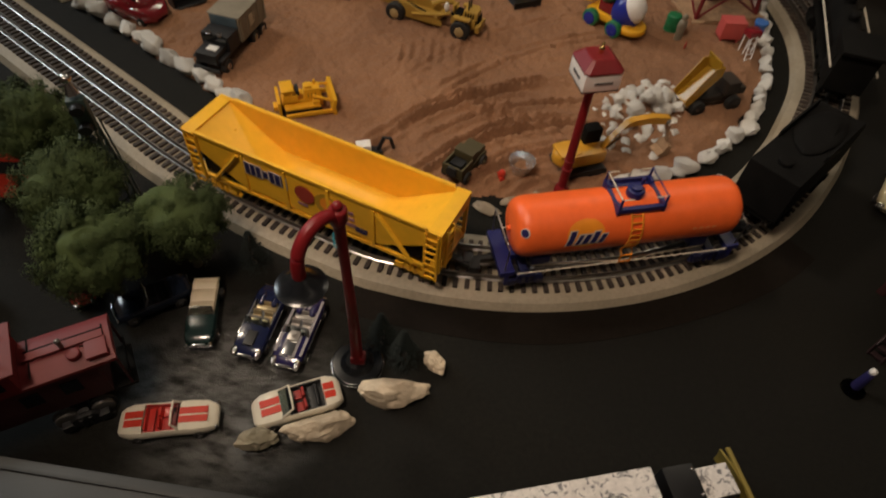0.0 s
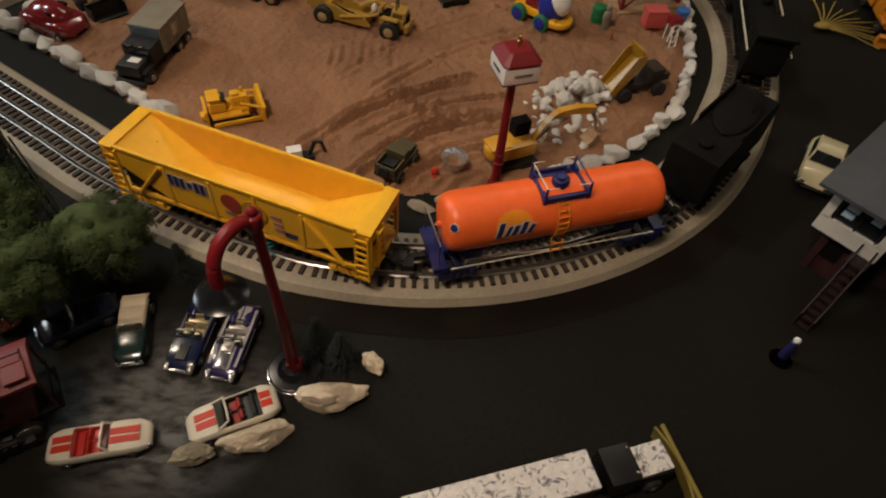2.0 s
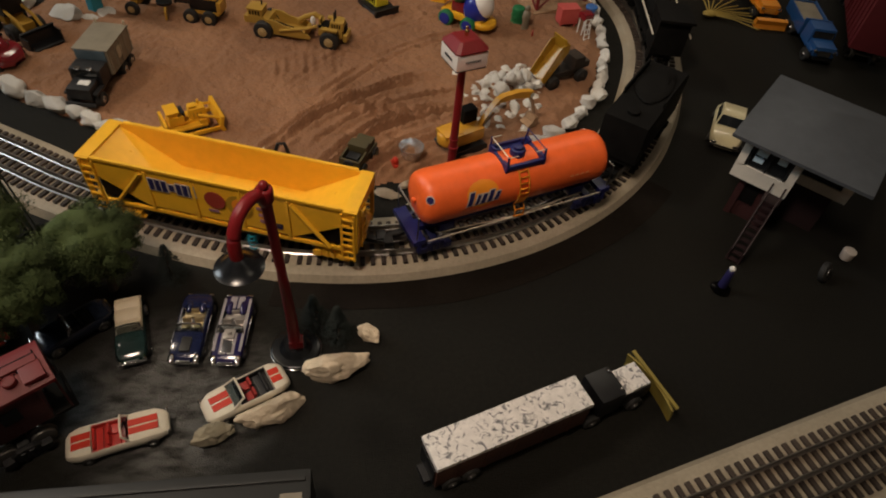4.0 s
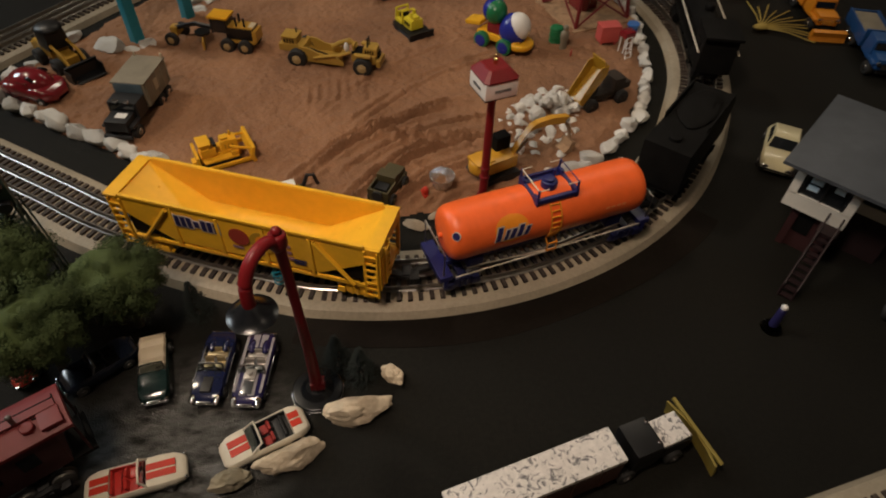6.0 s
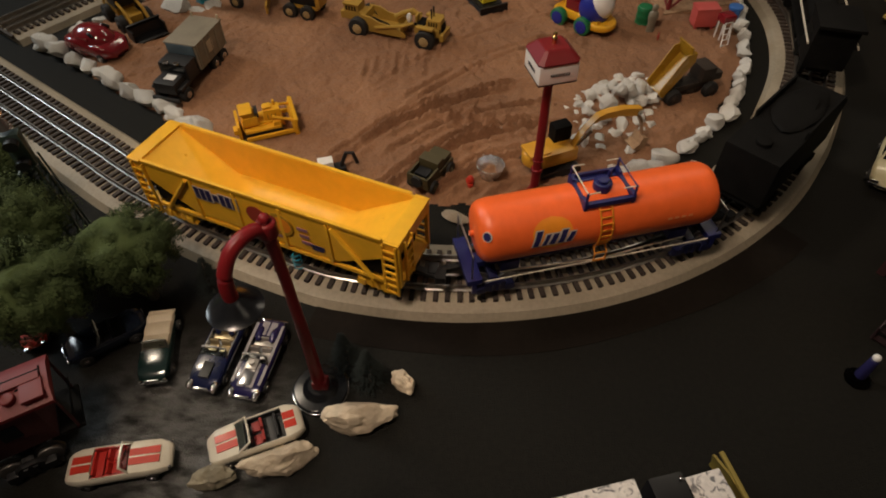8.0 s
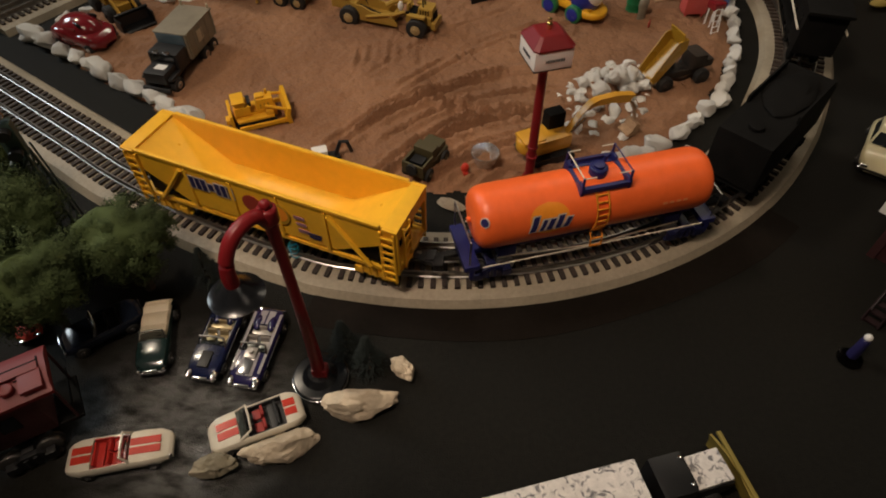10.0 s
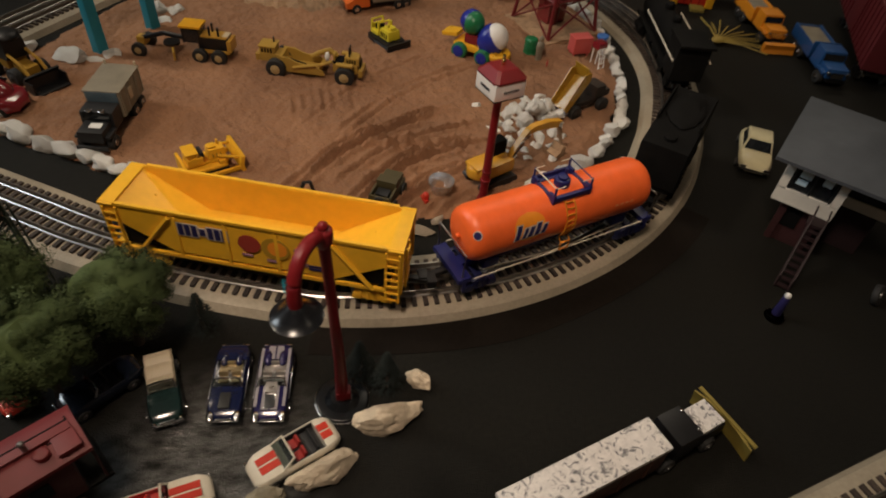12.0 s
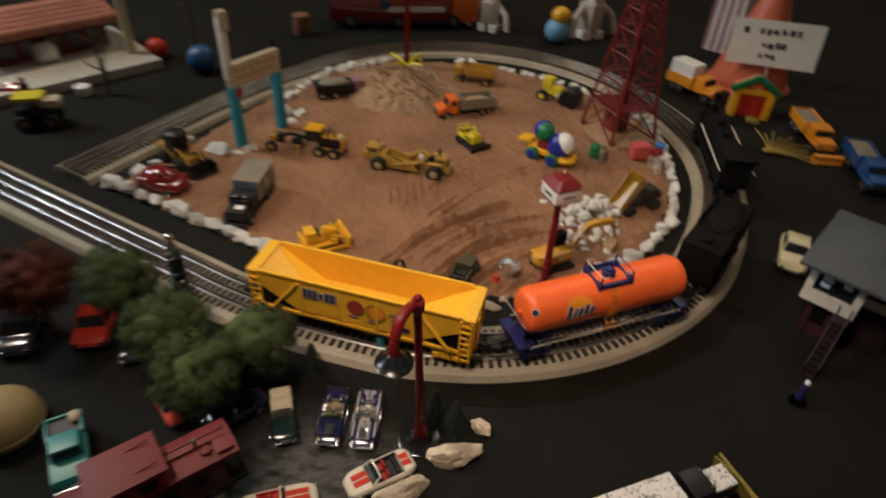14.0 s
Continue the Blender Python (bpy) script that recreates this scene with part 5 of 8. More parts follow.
def build_caboose(m):
    """Local x runs along the car, from its seen end at 0 backwards."""
    car = thing("caboose", "brick-red caboose with a raised cupola and shade-darkened body", "train car", m)
    L, W, zr = 0.200, 0.040, 0.073
    # body is painted far darker than the roof, as its shaded side
    part("body", Shape().box(L - 0.028, W - 0.004, 0.042, -L / 2, 0, 0.047, bevel=0.001), BRICK, car)
    roof = part("roof", Shape().loft([[(0.0, -W / 2, zr - 0.005), (0.0, -W * 0.25, zr - 0.0005), (0.0, W * 0.25, zr - 0.0005), (0.0, W / 2, zr - 0.005), (0.0, W / 2, zr - 0.008), (0.0, -W / 2, zr - 0.008)], [(-L, -W / 2, zr - 0.005), (-L, -W * 0.25, zr - 0.0005), (-L, W * 0.25, zr - 0.0005), (-L, W / 2, zr - 0.005), (-L, W / 2, zr - 0.008), (-L, -W / 2, zr - 0.008)]]), CABOOSE, car)
    part("roof_walk", Shape().box(0.052, 0.0065, 0.0016, -0.030, 0, zr + 0.0018, bevel=0.0004), CABOOSE, roof)
    for sx, sy, x, y in ((0.050, 0.0010, -0.030, 0.006), (0.0010, 0.014, -0.0045, 0.002), (0.016, 0.0010, -0.012, -0.0045), (0.0010, 0.034, -0.052, 0)):
        part("roof_seam", Shape().box(sx, sy, 0.0006, x, y, zr - 0.0002), DEEP, roof)
    part("roof_hatch", Shape().box(0.014, 0.016, 0.003, -0.010, -0.010, zr + 0.0005, bevel=0.0008), CABOOSE, roof)
    part("smoke_jack", Shape().cyl(0.0045, 0.004, -0.024, -0.010, zr + 0.001, n=16, bevel=0.0008), CABOOSE, roof)
    part("stack_cap", Shape().cyl(0.0016, 0.007, -0.030, -0.002, zr + 0.006, n=10, bevel=0.0004).ball(0.0022, -0.030, -0.002, zr + 0.010, n=10), WHEEL, roof)
    cup = part("cupola", Shape().box(0.050, W + 0.001, 0.022, -0.084, 0, zr + 0.004, bevel=0.001), CABOOSE, car)
    part("cupola_roof", Shape().box(0.058, W + 0.004, 0.003, -0.084, 0, zr + 0.0165, bevel=0.001), CABOOSE, cup)
    for sgn in (-1, 1):
        for x in (-0.072, -0.096):
            part("cupola_window", Shape().box(0.013, 0.0012, 0.009, x, sgn * (W / 2 + 0.0008), zr + 0.006, bevel=0.0003), WINDOW, cup)
        for x in (-0.035, -0.060, -0.125, -0.155):
            part("side_window", Shape().box(0.012, 0.0012, 0.014, x, sgn * (W / 2 - 0.0018), 0.050, bevel=0.0003), WINDOW, car)
        part("roof_grab_rail", Shape().tube([(-0.112, sgn * 0.012, zr), (-0.112, sgn * 0.012, zr + 0.012), (-0.060, sgn * 0.012, zr + 0.021)], 0.0006, 5), CABOOSE, car)
    # end platform and rails are blackened for the shade below the roof
    for e, x in ((1, -0.005), (-1, -L + 0.005)):
        part("end_platform", Shape().box(0.016, W - 0.004, 0.003, x, 0, 0.026, bevel=0.0006), DEEP, car)
        for sgn in (-1, 1):
            part("roof_post", Shape().cyl(0.0010, 0.040, x + e * 0.004, sgn * (W / 2 - 0.003), 0.046, n=6), BRICK, car)
        part("end_railing", Shape().tube([(x + e * 0.006, -W / 2 + 0.003, 0.040), (x + e * 0.006, W / 2 - 0.003, 0.040)], 0.0008, 5), DEEP, car)
    part("frame", Shape().box(L - 0.01, 0.016, 0.006, -L / 2, 0, 0.0235), BLACK, car)
    for x in (-0.040, -L + 0.040):
        bogie(car, x, BLACK, z=0.0)
    return car


build_caboose(at(-0.1975, 0.2265, 31.6))

# ---- snow-spattered truck with a plough board ----


def snow_material():
    m = material("snow_spattered_paint", (0.74, 0.70, 0.66), 0.8, vary=0.10, grain=200, bump=0.5, bump_scale=300)
    nt = m.node_tree
    bsdf = nt.nodes["Principled BSDF"]
    coord = nt.nodes.new("ShaderNodeTexCoord")
    n = nt.nodes.new("ShaderNodeTexNoise")
    n.inputs["Scale"].default_value, n.inputs["Detail"].default_value, n.inputs["Distortion"].default_value = 130, 4, 1.6
    nt.links.new(coord.outputs["Object"], n.inputs["Vector"])
    k = nt.nodes.new("ShaderNodeMapRange")
    k.inputs[1].default_value, k.inputs[2].default_value = 0.53, 0.64
    nt.links.new(n.outputs["Fac"], k.inputs[0])
    mix = nt.nodes.new("ShaderNodeMixRGB")
    mix.inputs[2].default_value = (0.16, 0.155, 0.16, 1)
    nt.links.new(k.outputs[0], mix.inputs[0])
    nt.links.new(bsdf.inputs["Base Color"].links[0].from_socket, mix.inputs[1])
    nt.links.new(mix.outputs[0], bsdf.inputs["Base Color"])
    return m


SNOW = snow_material()
DARKWOOD = material("dark_red_side", (0.070, 0.024, 0.013), 0.6, vary=0.3, grain=40, bump=0.3)
PLOUGH = plastic("olive_yellow_board", (0.24, 0.18, 0.035), 0.55)


def build_plough_truck(m):
    truck = thing("plough_truck", "dark toy truck with a white snow-spattered roof and a plough board", "truck", m)
    box = part("cargo_box", Shape().box(0.132, 0.0265, 0.028, 0, 0, 0.0255, bevel=0.0006), DARKWOOD, truck)
    part("snowy_roof", Shape().box(0.1335, 0.0278, 0.0050, 0, 0, 0.0420, bevel=0.0008), SNOW, box, "white paint spattered with grey")
    for sgn in (-1, 1):
        for x in (-0.05, -0.025, 0.0, 0.025, 0.05):
            part("side_batten", Shape().box(0.0022, 0.0010, 0.026, x, sgn * 0.0137, 0.0258), DARKWOOD, box)
    part("rear_door", Shape().box(0.0014, 0.022, 0.022, -0.0668, 0, 0.0255, bevel=0.0004), SATIN, box)
    part("chassis", Shape().box(0.200, 0.014, 0.006, 0.028, 0, 0.0105), BLACK, truck)
    cab = part("cab", Shape().box(0.024, 0.028, 0.028, 0.0895, 0, 0.0235, bevel=0.003), SATIN, truck)
    bonnet = part("bonnet", Shape().box(0.032, 0.0245, 0.017, 0.116, 0, 0.0185, bevel=0.003), SATIN, truck)
    part("snowy_bonnet_top", Shape().box(0.0285, 0.0225, 0.0035, 0.1165, 0.0005, 0.0276, rz=2, bevel=0.0012), SNOW, bonnet)
    part("windscreen", Shape().box(0.001, 0.022, 0.007, 0.1018, 0, 0.033, ry=-10), WINDOW, cab)
    board = part("plough_board", Shape().loft([[(0.141 + 0.004 * math.cos(v * 1.6) - 0.003 * (u * 1.0) ** 2 * 0.4 + dx, u * 0.030 - 0.006, 0.001 + 0.020 * v) for v in (0, 0.25, 0.5, 0.75, 1)] + [(0.139 + 0.004 * math.cos(v * 1.6) - 0.003 * u * u * 0.4 + dx, u * 0.030 - 0.006, 0.001 + 0.020 * v) for v in (1, 0.75, 0.5, 0.25, 0)] for u, dx in ((-1, -0.002), (-0.5, 0), (0, 0.001), (0.5, 0), (1, -0.003))]), PLOUGH, truck)
    part("board_rim", Shape().box(0.0030, 0.0605, 0.0022, 0.1415, -0.006, 0.0215, bevel=0.0005), PLOUGH, board)
    part("plough_arm", Shape().box(0.010, 0.010, 0.004, 0.135, 0, 0.010), BLACK, truck)
    for y in (-0.009, 0.009):
        part("cab_light", Shape().ball(0.0016, 0.0985, y, 0.0380, n=8), CHROME, cab)
    for x in (-0.052, -0.036, 0.075, 0.118):
        for y in (-0.0125, 0.0125):
            wheel(truck, x, y, 0.0080, 0.0080, 0.006, WHEEL)
    return truck


build_plough_truck(at(0.1300, 0.1500, 15.4))

# ---- switch tower ----


def build_tower(m):
    """Local x runs along the windowed front, y into the depth."""
    t = thing("switch_tower", "toy switch tower with brick base, cream upper floor and grey roof", "building", m)
    W, D = 0.060, 0.125
    base = part("brick_base", Shape().box(W - 0.020, D - 0.016, 0.058, 0.004, 0.002, 0.029), BRICK, t)
    for x in (-W / 2 + 0.016, W / 2 - 0.010):
        part("pilaster", Shape().box(0.007, 0.004, 0.058, x, -D / 2 + 0.009, 0.029), BRICK, base)
    part("base_window", Shape().box(0.016, 0.0015, 0.026, -0.002, -D / 2 + 0.0097, 0.034), DEEP, base)
    part("base_door", Shape().box(0.0015, 0.016, 0.038, W / 2 - 0.0055, -0.012, 0.020), WINDOW, base)
    up = part("upper_floor", Shape().box(W, D, 0.017, 0, 0, 0.0605).box(W, D, 0.006, 0, 0, 0.0985), CREAM, t)
    for x in (-W / 2 + 0.004, W / 2 - 0.004):
        for y in (-D / 2 + 0.004, D / 2 - 0.004):
            part("corner_post", Shape().box(0.008, 0.008, 0.030, x, y, 0.0825), CREAM, up)
    part("window_band", Shape().box(W - 0.008, D - 0.006, 0.029, 0, 0, 0.083), WINDOW, up)
    # the blinds' pale blue stands in for reflected window light
    for x, w in ((-0.010, 0.011), (0.011, 0.009)):
        bl = part("blind", Shape().box(w, 0.0008, 0.010, x, -D / 2 + 0.0024, 0.0905), PALEBLUE, up, "window blind with a pale blue reflection in its colour")
    part("blind", Shape().box(0.010, 0.0008, 0.006, -0.011, -D / 2 + 0.0024, 0.0800), PALEBLUE, up)
    for x in (-0.020, 0.0, 0.020):
        part("mullion", Shape().box(0.0016, 0.0014, 0.030, x, -D / 2 + 0.0016, 0.083), BLACK, up)
    for y in (-0.028, 0.0, 0.028):
        part("mullion", Shape().box(0.0016, 0.0030, 0.030, W / 2 - 0.0030, y, 0.083), CREAM, up)
    # the wing set back behind the stair
    w2, d2 = 0.052, D - 0.030
    wing = part("wing_base", Shape().box(w2 - 0.010, d2 - 0.014, 0.058, W / 2 + w2 / 2 - 0.006, 0.020, 0.029), DARKBASE, t)
    part("wing_upper", Shape().box(w2, d2, 0.012, W / 2 + w2 / 2, 0.015, 0.063).box(w2, d2, 0.006, W / 2 + w2 / 2, 0.015, 0.0985).box(0.010, d2, 0.030, W / 2 + w2 - 0.005, 0.015, 0.0825), CREAM, wing)
    part("wing_window", Shape().box(w2 - 0.008, d2 - 0.004, 0.029, W / 2 + w2 / 2 - 0.003, 0.015, 0.083), WINDOW, wing)
    rd, r0, r1 = D / 2 + 0.015, -W / 2 - 0.014, W / 2 + w2 + 0.012
    rings = [[(r0, -rd, 0.103), (r1, -rd, 0.103), (r1, rd, 0.103), (r0, rd, 0.103)], [(r0, -rd, 0.1065), (r1, -rd, 0.1065), (r1, rd, 0.1065), (r0, rd, 0.1065)], [(0.016, -0.008, 0.124), (0.036, -0.008, 0.124), (0.036, 0.008, 0.124), (0.016, 0.008, 0.124)]]
    part("roof", Shape().loft(rings), ROOFGREY, t)
    # outside stair with rails, coming down in front of the tower
    xs = 0.020
    st = part("landing", Shape().box(0.018, 0.016, 0.003, xs, -D / 2 - 0.008, 0.050), STAIR, t)
    y0, y1 = -D / 2 - 0.016, -D / 2 - 0.066
    for k in range(9):
        f = (k + 0.5) / 9
        part("stair_step", Shape().box(0.011, 0.0055, 0.0016, xs, y0 + (y1 - y0) * f, 0.048 * (1 - f)), STAIR, st)
    for sgn in (-1, 1):
        x = xs + sgn * 0.0065
        part("stringer", Shape().tube([(x, y0, 0.050), (x, y1, 0.002)], 0.0012, 6), STAIR, st)
        part("stair_rail", Shape().tube([(x, -D / 2, 0.064), (x, y0, 0.064), (x, y1, 0.016), (x, y1, 0.001)], 0.0009, 6), STAIR, st)
        for yy, zz in (((y0 + y1) / 2, 0.032), (y0, 0.057)):
            part("rail_post", Shape().cyl(0.0008, 0.016, x, yy, zz, n=6), STAIR, st)
    return t


DARKBASE = material("dark_plum_wall", (0.020, 0.007, 0.010), 0.7, vary=0.2, bump=0.2)
STAIR = material("dark_stair", (0.020, 0.006, 0.007), 0.6, vary=0.2, bump=0.1)
TOWER = at(0.5021, 0.4180, -48.1)
build_tower(TOWER)


def build_figure(label, m, h, mat, name="toy_figure"):
    """A plain upright playing piece: foot, body and knob in one mesh."""
    s = Shape()
    n = 14
    prof = ((0.30, 0), (0.30, 0.04), (0.17, 0.06), (0.15, 0.35), (0.20, 0.55), (0.17, 0.74), (0.08, 0.79), (0.12, 0.86), (0.11, 0.95), (0.03, 1.0))
    s.loft([[(h * r * 0.85 * math.cos(2 * math.pi * k / n), h * r * 0.6 * math.sin(2 * math.pi * k / n), h * z) for k in range(n)] for r, z in prof])
    return solid(name, s, mat, label, "figurine", m, smooth=60)


TAN = plastic("tan_figure", (0.17, 0.08, 0.04), 0.6)
build_figure("plain tan toy figure on the tower's stair landing", TOWER @ pose(0.020, -0.055, 0.0515), 0.024, TAN)


def build_bottle(m):
    b = thing("standing_marker", "small blue marker with white cap on a clear round base", "toy", m)
    part("clear_base", Shape().cyl(0.0100, 0.004, 0, 0, 0.002, n=24, bevel=0.0012), CLEAR, b)
    part("blue_post", Shape().cyl(0.0045, 0.024, 0.001, 0.001, 0.016, n=14, r2=0.0034, bevel=0.001), NAVY, b)
    part("white_cap", Shape().ball(0.0032, 0.001, 0.001, 0.0300, n=12), WHITE, b)
    return b


build_bottle(at(0.390, 0.284, 0))


def build_spool(m):
    b = thing("tyre_and_tub", "loose chrome-rimmed tyre leaning beside a small white tub", "toy", m)
    part("tyre", Shape().cyl(0.011, 0.007, 0, 0, 0.0095, rx=70, n=22, bevel=0.002), RUBBER, b)
    part("rim", Shape().cyl(0.005, 0.0085, 0, -0.0002, 0.0096, rx=70, n=16, bevel=0.0006), CHROME, b)
    part("white_tub", Shape().cyl(0.006, 0.012, 0.050, -0.002, 0.0065, n=16, r2=0.007, bevel=0.001), SILVERP, b)
    return b


build_spool(at(0.508, 0.287, 30))

# ---- signal mast by the track ----


MASTGREEN = plastic("dark_green_mast", (0.030, 0.052, 0.046), 0.45)


def build_mast(m):
    s = thing("signal_mast", "dark lattice signal mast with a silver tip beside the track", "signal", m)
    part("foot", Shape().box(0.020, 0.020, 0.005, 0, 0, 0.0025, bevel=0.0008), SATIN, s)
    for x in (-1, 1):
        for y in (-1, 1):
            part("leg", Shape().tube([(x * 0.008, y * 0.008, 0.004), (x * 0.004, y * 0.004, 0.105)], 0.0011, 5), MASTGREEN, s)
    for k in range(7):
        z = 0.010 + k * 0.0135
        w = 0.008 - 0.004 * (z - 0.004) / 0.1
        for a, b in (((-w, -w), (w, -w)), ((-w, w), (w, w)), ((-w, -w), (-w, w)), ((w, -w), (w, w))):
            part("brace", Shape().tube([(*a, z), (*b, z + 0.0125)], 0.0007, 4), MASTGREEN, s)
    part("gusset_panel", Shape().box(0.013, 0.0016, 0.026, -0.004, -0.006, 0.070, bevel=0.0004).box(0.0016, 0.012, 0.022, -0.006, 0, 0.090, bevel=0.0004), MASTGREEN, s)
    head = part("signal_head", Shape().box(0.011, 0.007, 0.030, 0, 0, 0.118, bevel=0.002), MASTGREEN, s)
    for z in (0.109, 0.127):
        part("hood", Shape().cyl(0.0042, 0.007, 0, -0.005, z, rx=90, n=14), SATIN, head)
    part("ladder_rail", Shape().tube([(0.012, 0.004, 0.002), (0.007, 0.003, 0.110)], 0.0007, 5), MASTGREEN, s)
    part("silver_tip", Shape().cyl(0.0042, 0.010, 0, 0, 0.142, n=12, r2=0.0015).ball(0.0036, 0, 0, 0.150, n=12), CHROME, s)
    part("side_sign", Shape().box(0.010, 0.0015, 0.014, -0.010, -0.006, 0.055, bevel=0.0004), MASTGREEN, s)
    return s


build_mast(at(-0.270, 0.391, 20) @ Matrix.Diagonal((1.3, 1.3, 1.07, 1)))


def build_coil(m):
    c = thing("wire_clip", "loop of thin turquoise wire beside the rail", "wire", m)
    pts = [(0.004 * math.sin(k * 0.9), 0.0045 * math.cos(k * 0.9), 0.001 + k * 0.0008) for k in range(26)]
    part("wire", Shape().tube(pts, 0.0006, 5), TURQ, c)
    return c


build_coil(at(-0.066, 0.372, 0, 0.0118))


PACKGREY = plastic("charcoal_case", (0.0088, 0.0094, 0.0091), 0.5)


def build_power_pack(m):
    p = thing("power_pack", "black plastic power pack at the edge of the mat", "transformer", m)
    part("case", Shape().box(0.270, 0.062, 0.056, 0, 0, 0.028, bevel=0.004), PACKGREY, p)
    part("top_ridge", Shape().box(0.262, 0.0035, 0.002, 0, 0.024, 0.0565, bevel=0.0006), PACKGREY, p)
    part("badge", Shape().box(0.014, 0.005, 0.0008, 0.122, 0.012, 0.0562), GREYBOX, p)
    return p


build_power_pack(at(-0.152, 0.104, -3))

# ---- border stones round the yard ----
STONES = [lumpy(1.0, 10 + k * 1.7, 1.0, 0.80, 0.72, 0.50, 3).mesh("border_stone", STONE, 38) for k in range(7)]

CHUNKS = [lumpy(1.0, 31 + k * 2.3, 1.0, 0.86, 0.80, 0.62, 2, 0.04).move(pose(0, 0, -0.7)).mesh("heap_stone", STONE, 14) for k in range(6)]


def lay_stones(path, step, size, label, group, seed, jitter=0.004):
    rnd = random.Random(seed)
    pts = resample([Vector(p) for p in path], 0.004)
    s = 0.0
    while s < len(pts) * 0.004:
        p, w = pts[min(len(pts) - 1, int(s / 0.004))]
        k = size * rnd.uniform(0.78, 1.25)
        ob = new("border_stone", rnd.choice(STONES))
        ob.matrix_basis = pose(p.x + rnd.uniform(-jitter, jitter), p.y + rnd.uniform(-jitter, jitter), -0.0006, 0, 0, math.degrees(math.atan2(w.y, w.x)) + rnd.uniform(-35, 35)) @ Matrix.Diagonal((k * rnd.uniform(0.9, 1.25), k * rnd.uniform(0.85, 1.1), k * rnd.uniform(0.8, 1.15), 1))
        tagged(ob, label, "stone", group)
        s += step * k / size


lay_stones([(-0.466, 0.742), (-0.405, 0.694), (-0.345, 0.655), (-0.25, 0.592), (-0.20, 0.560)], 0.0285, 0.0142, "chalky white border stone along the sandy yard", "white border stones", 2)
lay_stones([(0.215, 0.502), (0.30, 0.545), (0.352, 0.596), (0.396, 0.656), (0.424, 0.730), (0.440, 0.80), (0.450, 0.88), (0.452, 0.95), (0.43, 1.03)], 0.0215, 0.0118, "chalky white border stone along the sandy yard", "white border stones", 5)
lay_stones([(0.42, 1.04), (0.365, 1.10), (0.29, 1.17), (0.20, 1.225), (0.10, 1.258)], 0.024, 0.0105, "grey-white border stone at the back of the yard", "white border stones", 8)
lay_stones([(-0.03, 1.252), (-0.10, 1.226), (-0.17, 1.18), (-0.222, 1.09), (-0.25, 1.03), (-0.236, 0.975)], 0.027, 0.0135, "grey-white border stone at the back of the yard", "white border stones", 11)
for x, y, k, d in ((-0.330, 0.842, 0.021, -25), (-0.392, 0.880, 0.013, 70), (-0.282, 0.848, 0.014, 10), (-0.225, 0.948, 0.014, 0), (-0.420, 0.800, 0.013, 30), (-0.445, 0.778, 0.015, 80), (-0.212, 0.985, 0.015, 50), (-0.300, 0.836, 0.010, 0), (-0.415, 0.770, 0.010, 0)):
    ob = new("border_stone", STONES[int(k * 1000) % 7])
    ob.matrix_basis = pose(x, y, -0.0006, 0, 0, d) @ Matrix.Diagonal((k * 1.2, k, k * 0.8, 1))
    tagged(ob, "pale stone beside the turquoise sign posts", "stone", "white border stones")
ROCKS = [lumpy(1.0, 51 + k * 1.9, 1.0, 0.80, 0.72, 0.50, 3).mesh("border_stone", ROCK, 38) for k in range(2)]
# loose stones between the cars of the train
for x, y, k, d in ((0.070, 0.448, 0.0105, -20), (0.092, 0.462, 0.007, 40), (0.245, 0.500, 0.011, 10), (0.120, 0.470, 0.009, 70)):
    ob = new("border_stone", STONES[int(k * 1000) % 7])
    ob.matrix_basis = pose(x, y, -0.0006, 0, 0, d) @ Matrix.Diagonal((k * 1.4, k * 0.8, k * 0.7, 1))
    ob.data = ROCKS[int(k * 1000) % 2]
    tagged(ob, "pale stone behind the tank car", "stone", "white border stones")
# heap of white stones, laid so that each one shows
rnd = random.Random(9)
laid = []
for k in range(4000):
    if len(laid) > 128:
        break
    a, d = rnd.uniform(0, 6.28), rnd.random() ** 0.55
    u, v = d * math.cos(a) * 0.080, d * math.sin(a) * 0.046
    x, y = 0.250 + u * math.cos(0.75) - v * math.sin(0.75), 0.624 + u * math.sin(0.75) + v * math.cos(0.75)
    sz = rnd.uniform(0.0066, 0.0122)
    z = rnd.choice((0.0035, 0.0035, 0.004 + 0.030 * (1 - d) * rnd.random()))
    if any((x - p) ** 2 + (y - q) ** 2 + (z - w) ** 2 < (0.80 * (sz + o)) ** 2 for p, q, w, o in laid):
        continue
    laid.append((x, y, z, sz))
    ob = new("heap_stone", rnd.choice(CHUNKS))
    ob.matrix_basis = pose(x, y, z, rnd.uniform(-50, 50), rnd.uniform(-50, 50), rnd.uniform(0, 360)) @ Matrix.Diagonal((sz * rnd.uniform(1.0, 1.3), sz, sz * rnd.uniform(0.9, 1.15), 1))
    tagged(ob, "broken white stone of the heap in the yard", "stone", "heap of white stones")
for x, y in ((0.190, 0.675), (0.222, 0.555), (0.240, 0.575), (0.262, 0.560), (0.252, 0.548), (0.205, 0.560)):
    ob = new("heap_stone", CHUNKS[int(x * 100) % 6])
    ob.matrix_basis = pose(x, y, 0.006, 0, 0, x * 3000) @ Matrix.Diagonal((0.0085, 0.007, 0.006, 1))
    tagged(ob, "broken white stone lying beside the heap", "stone", "heap of white stones")

# ---- sign post with a red roof ----


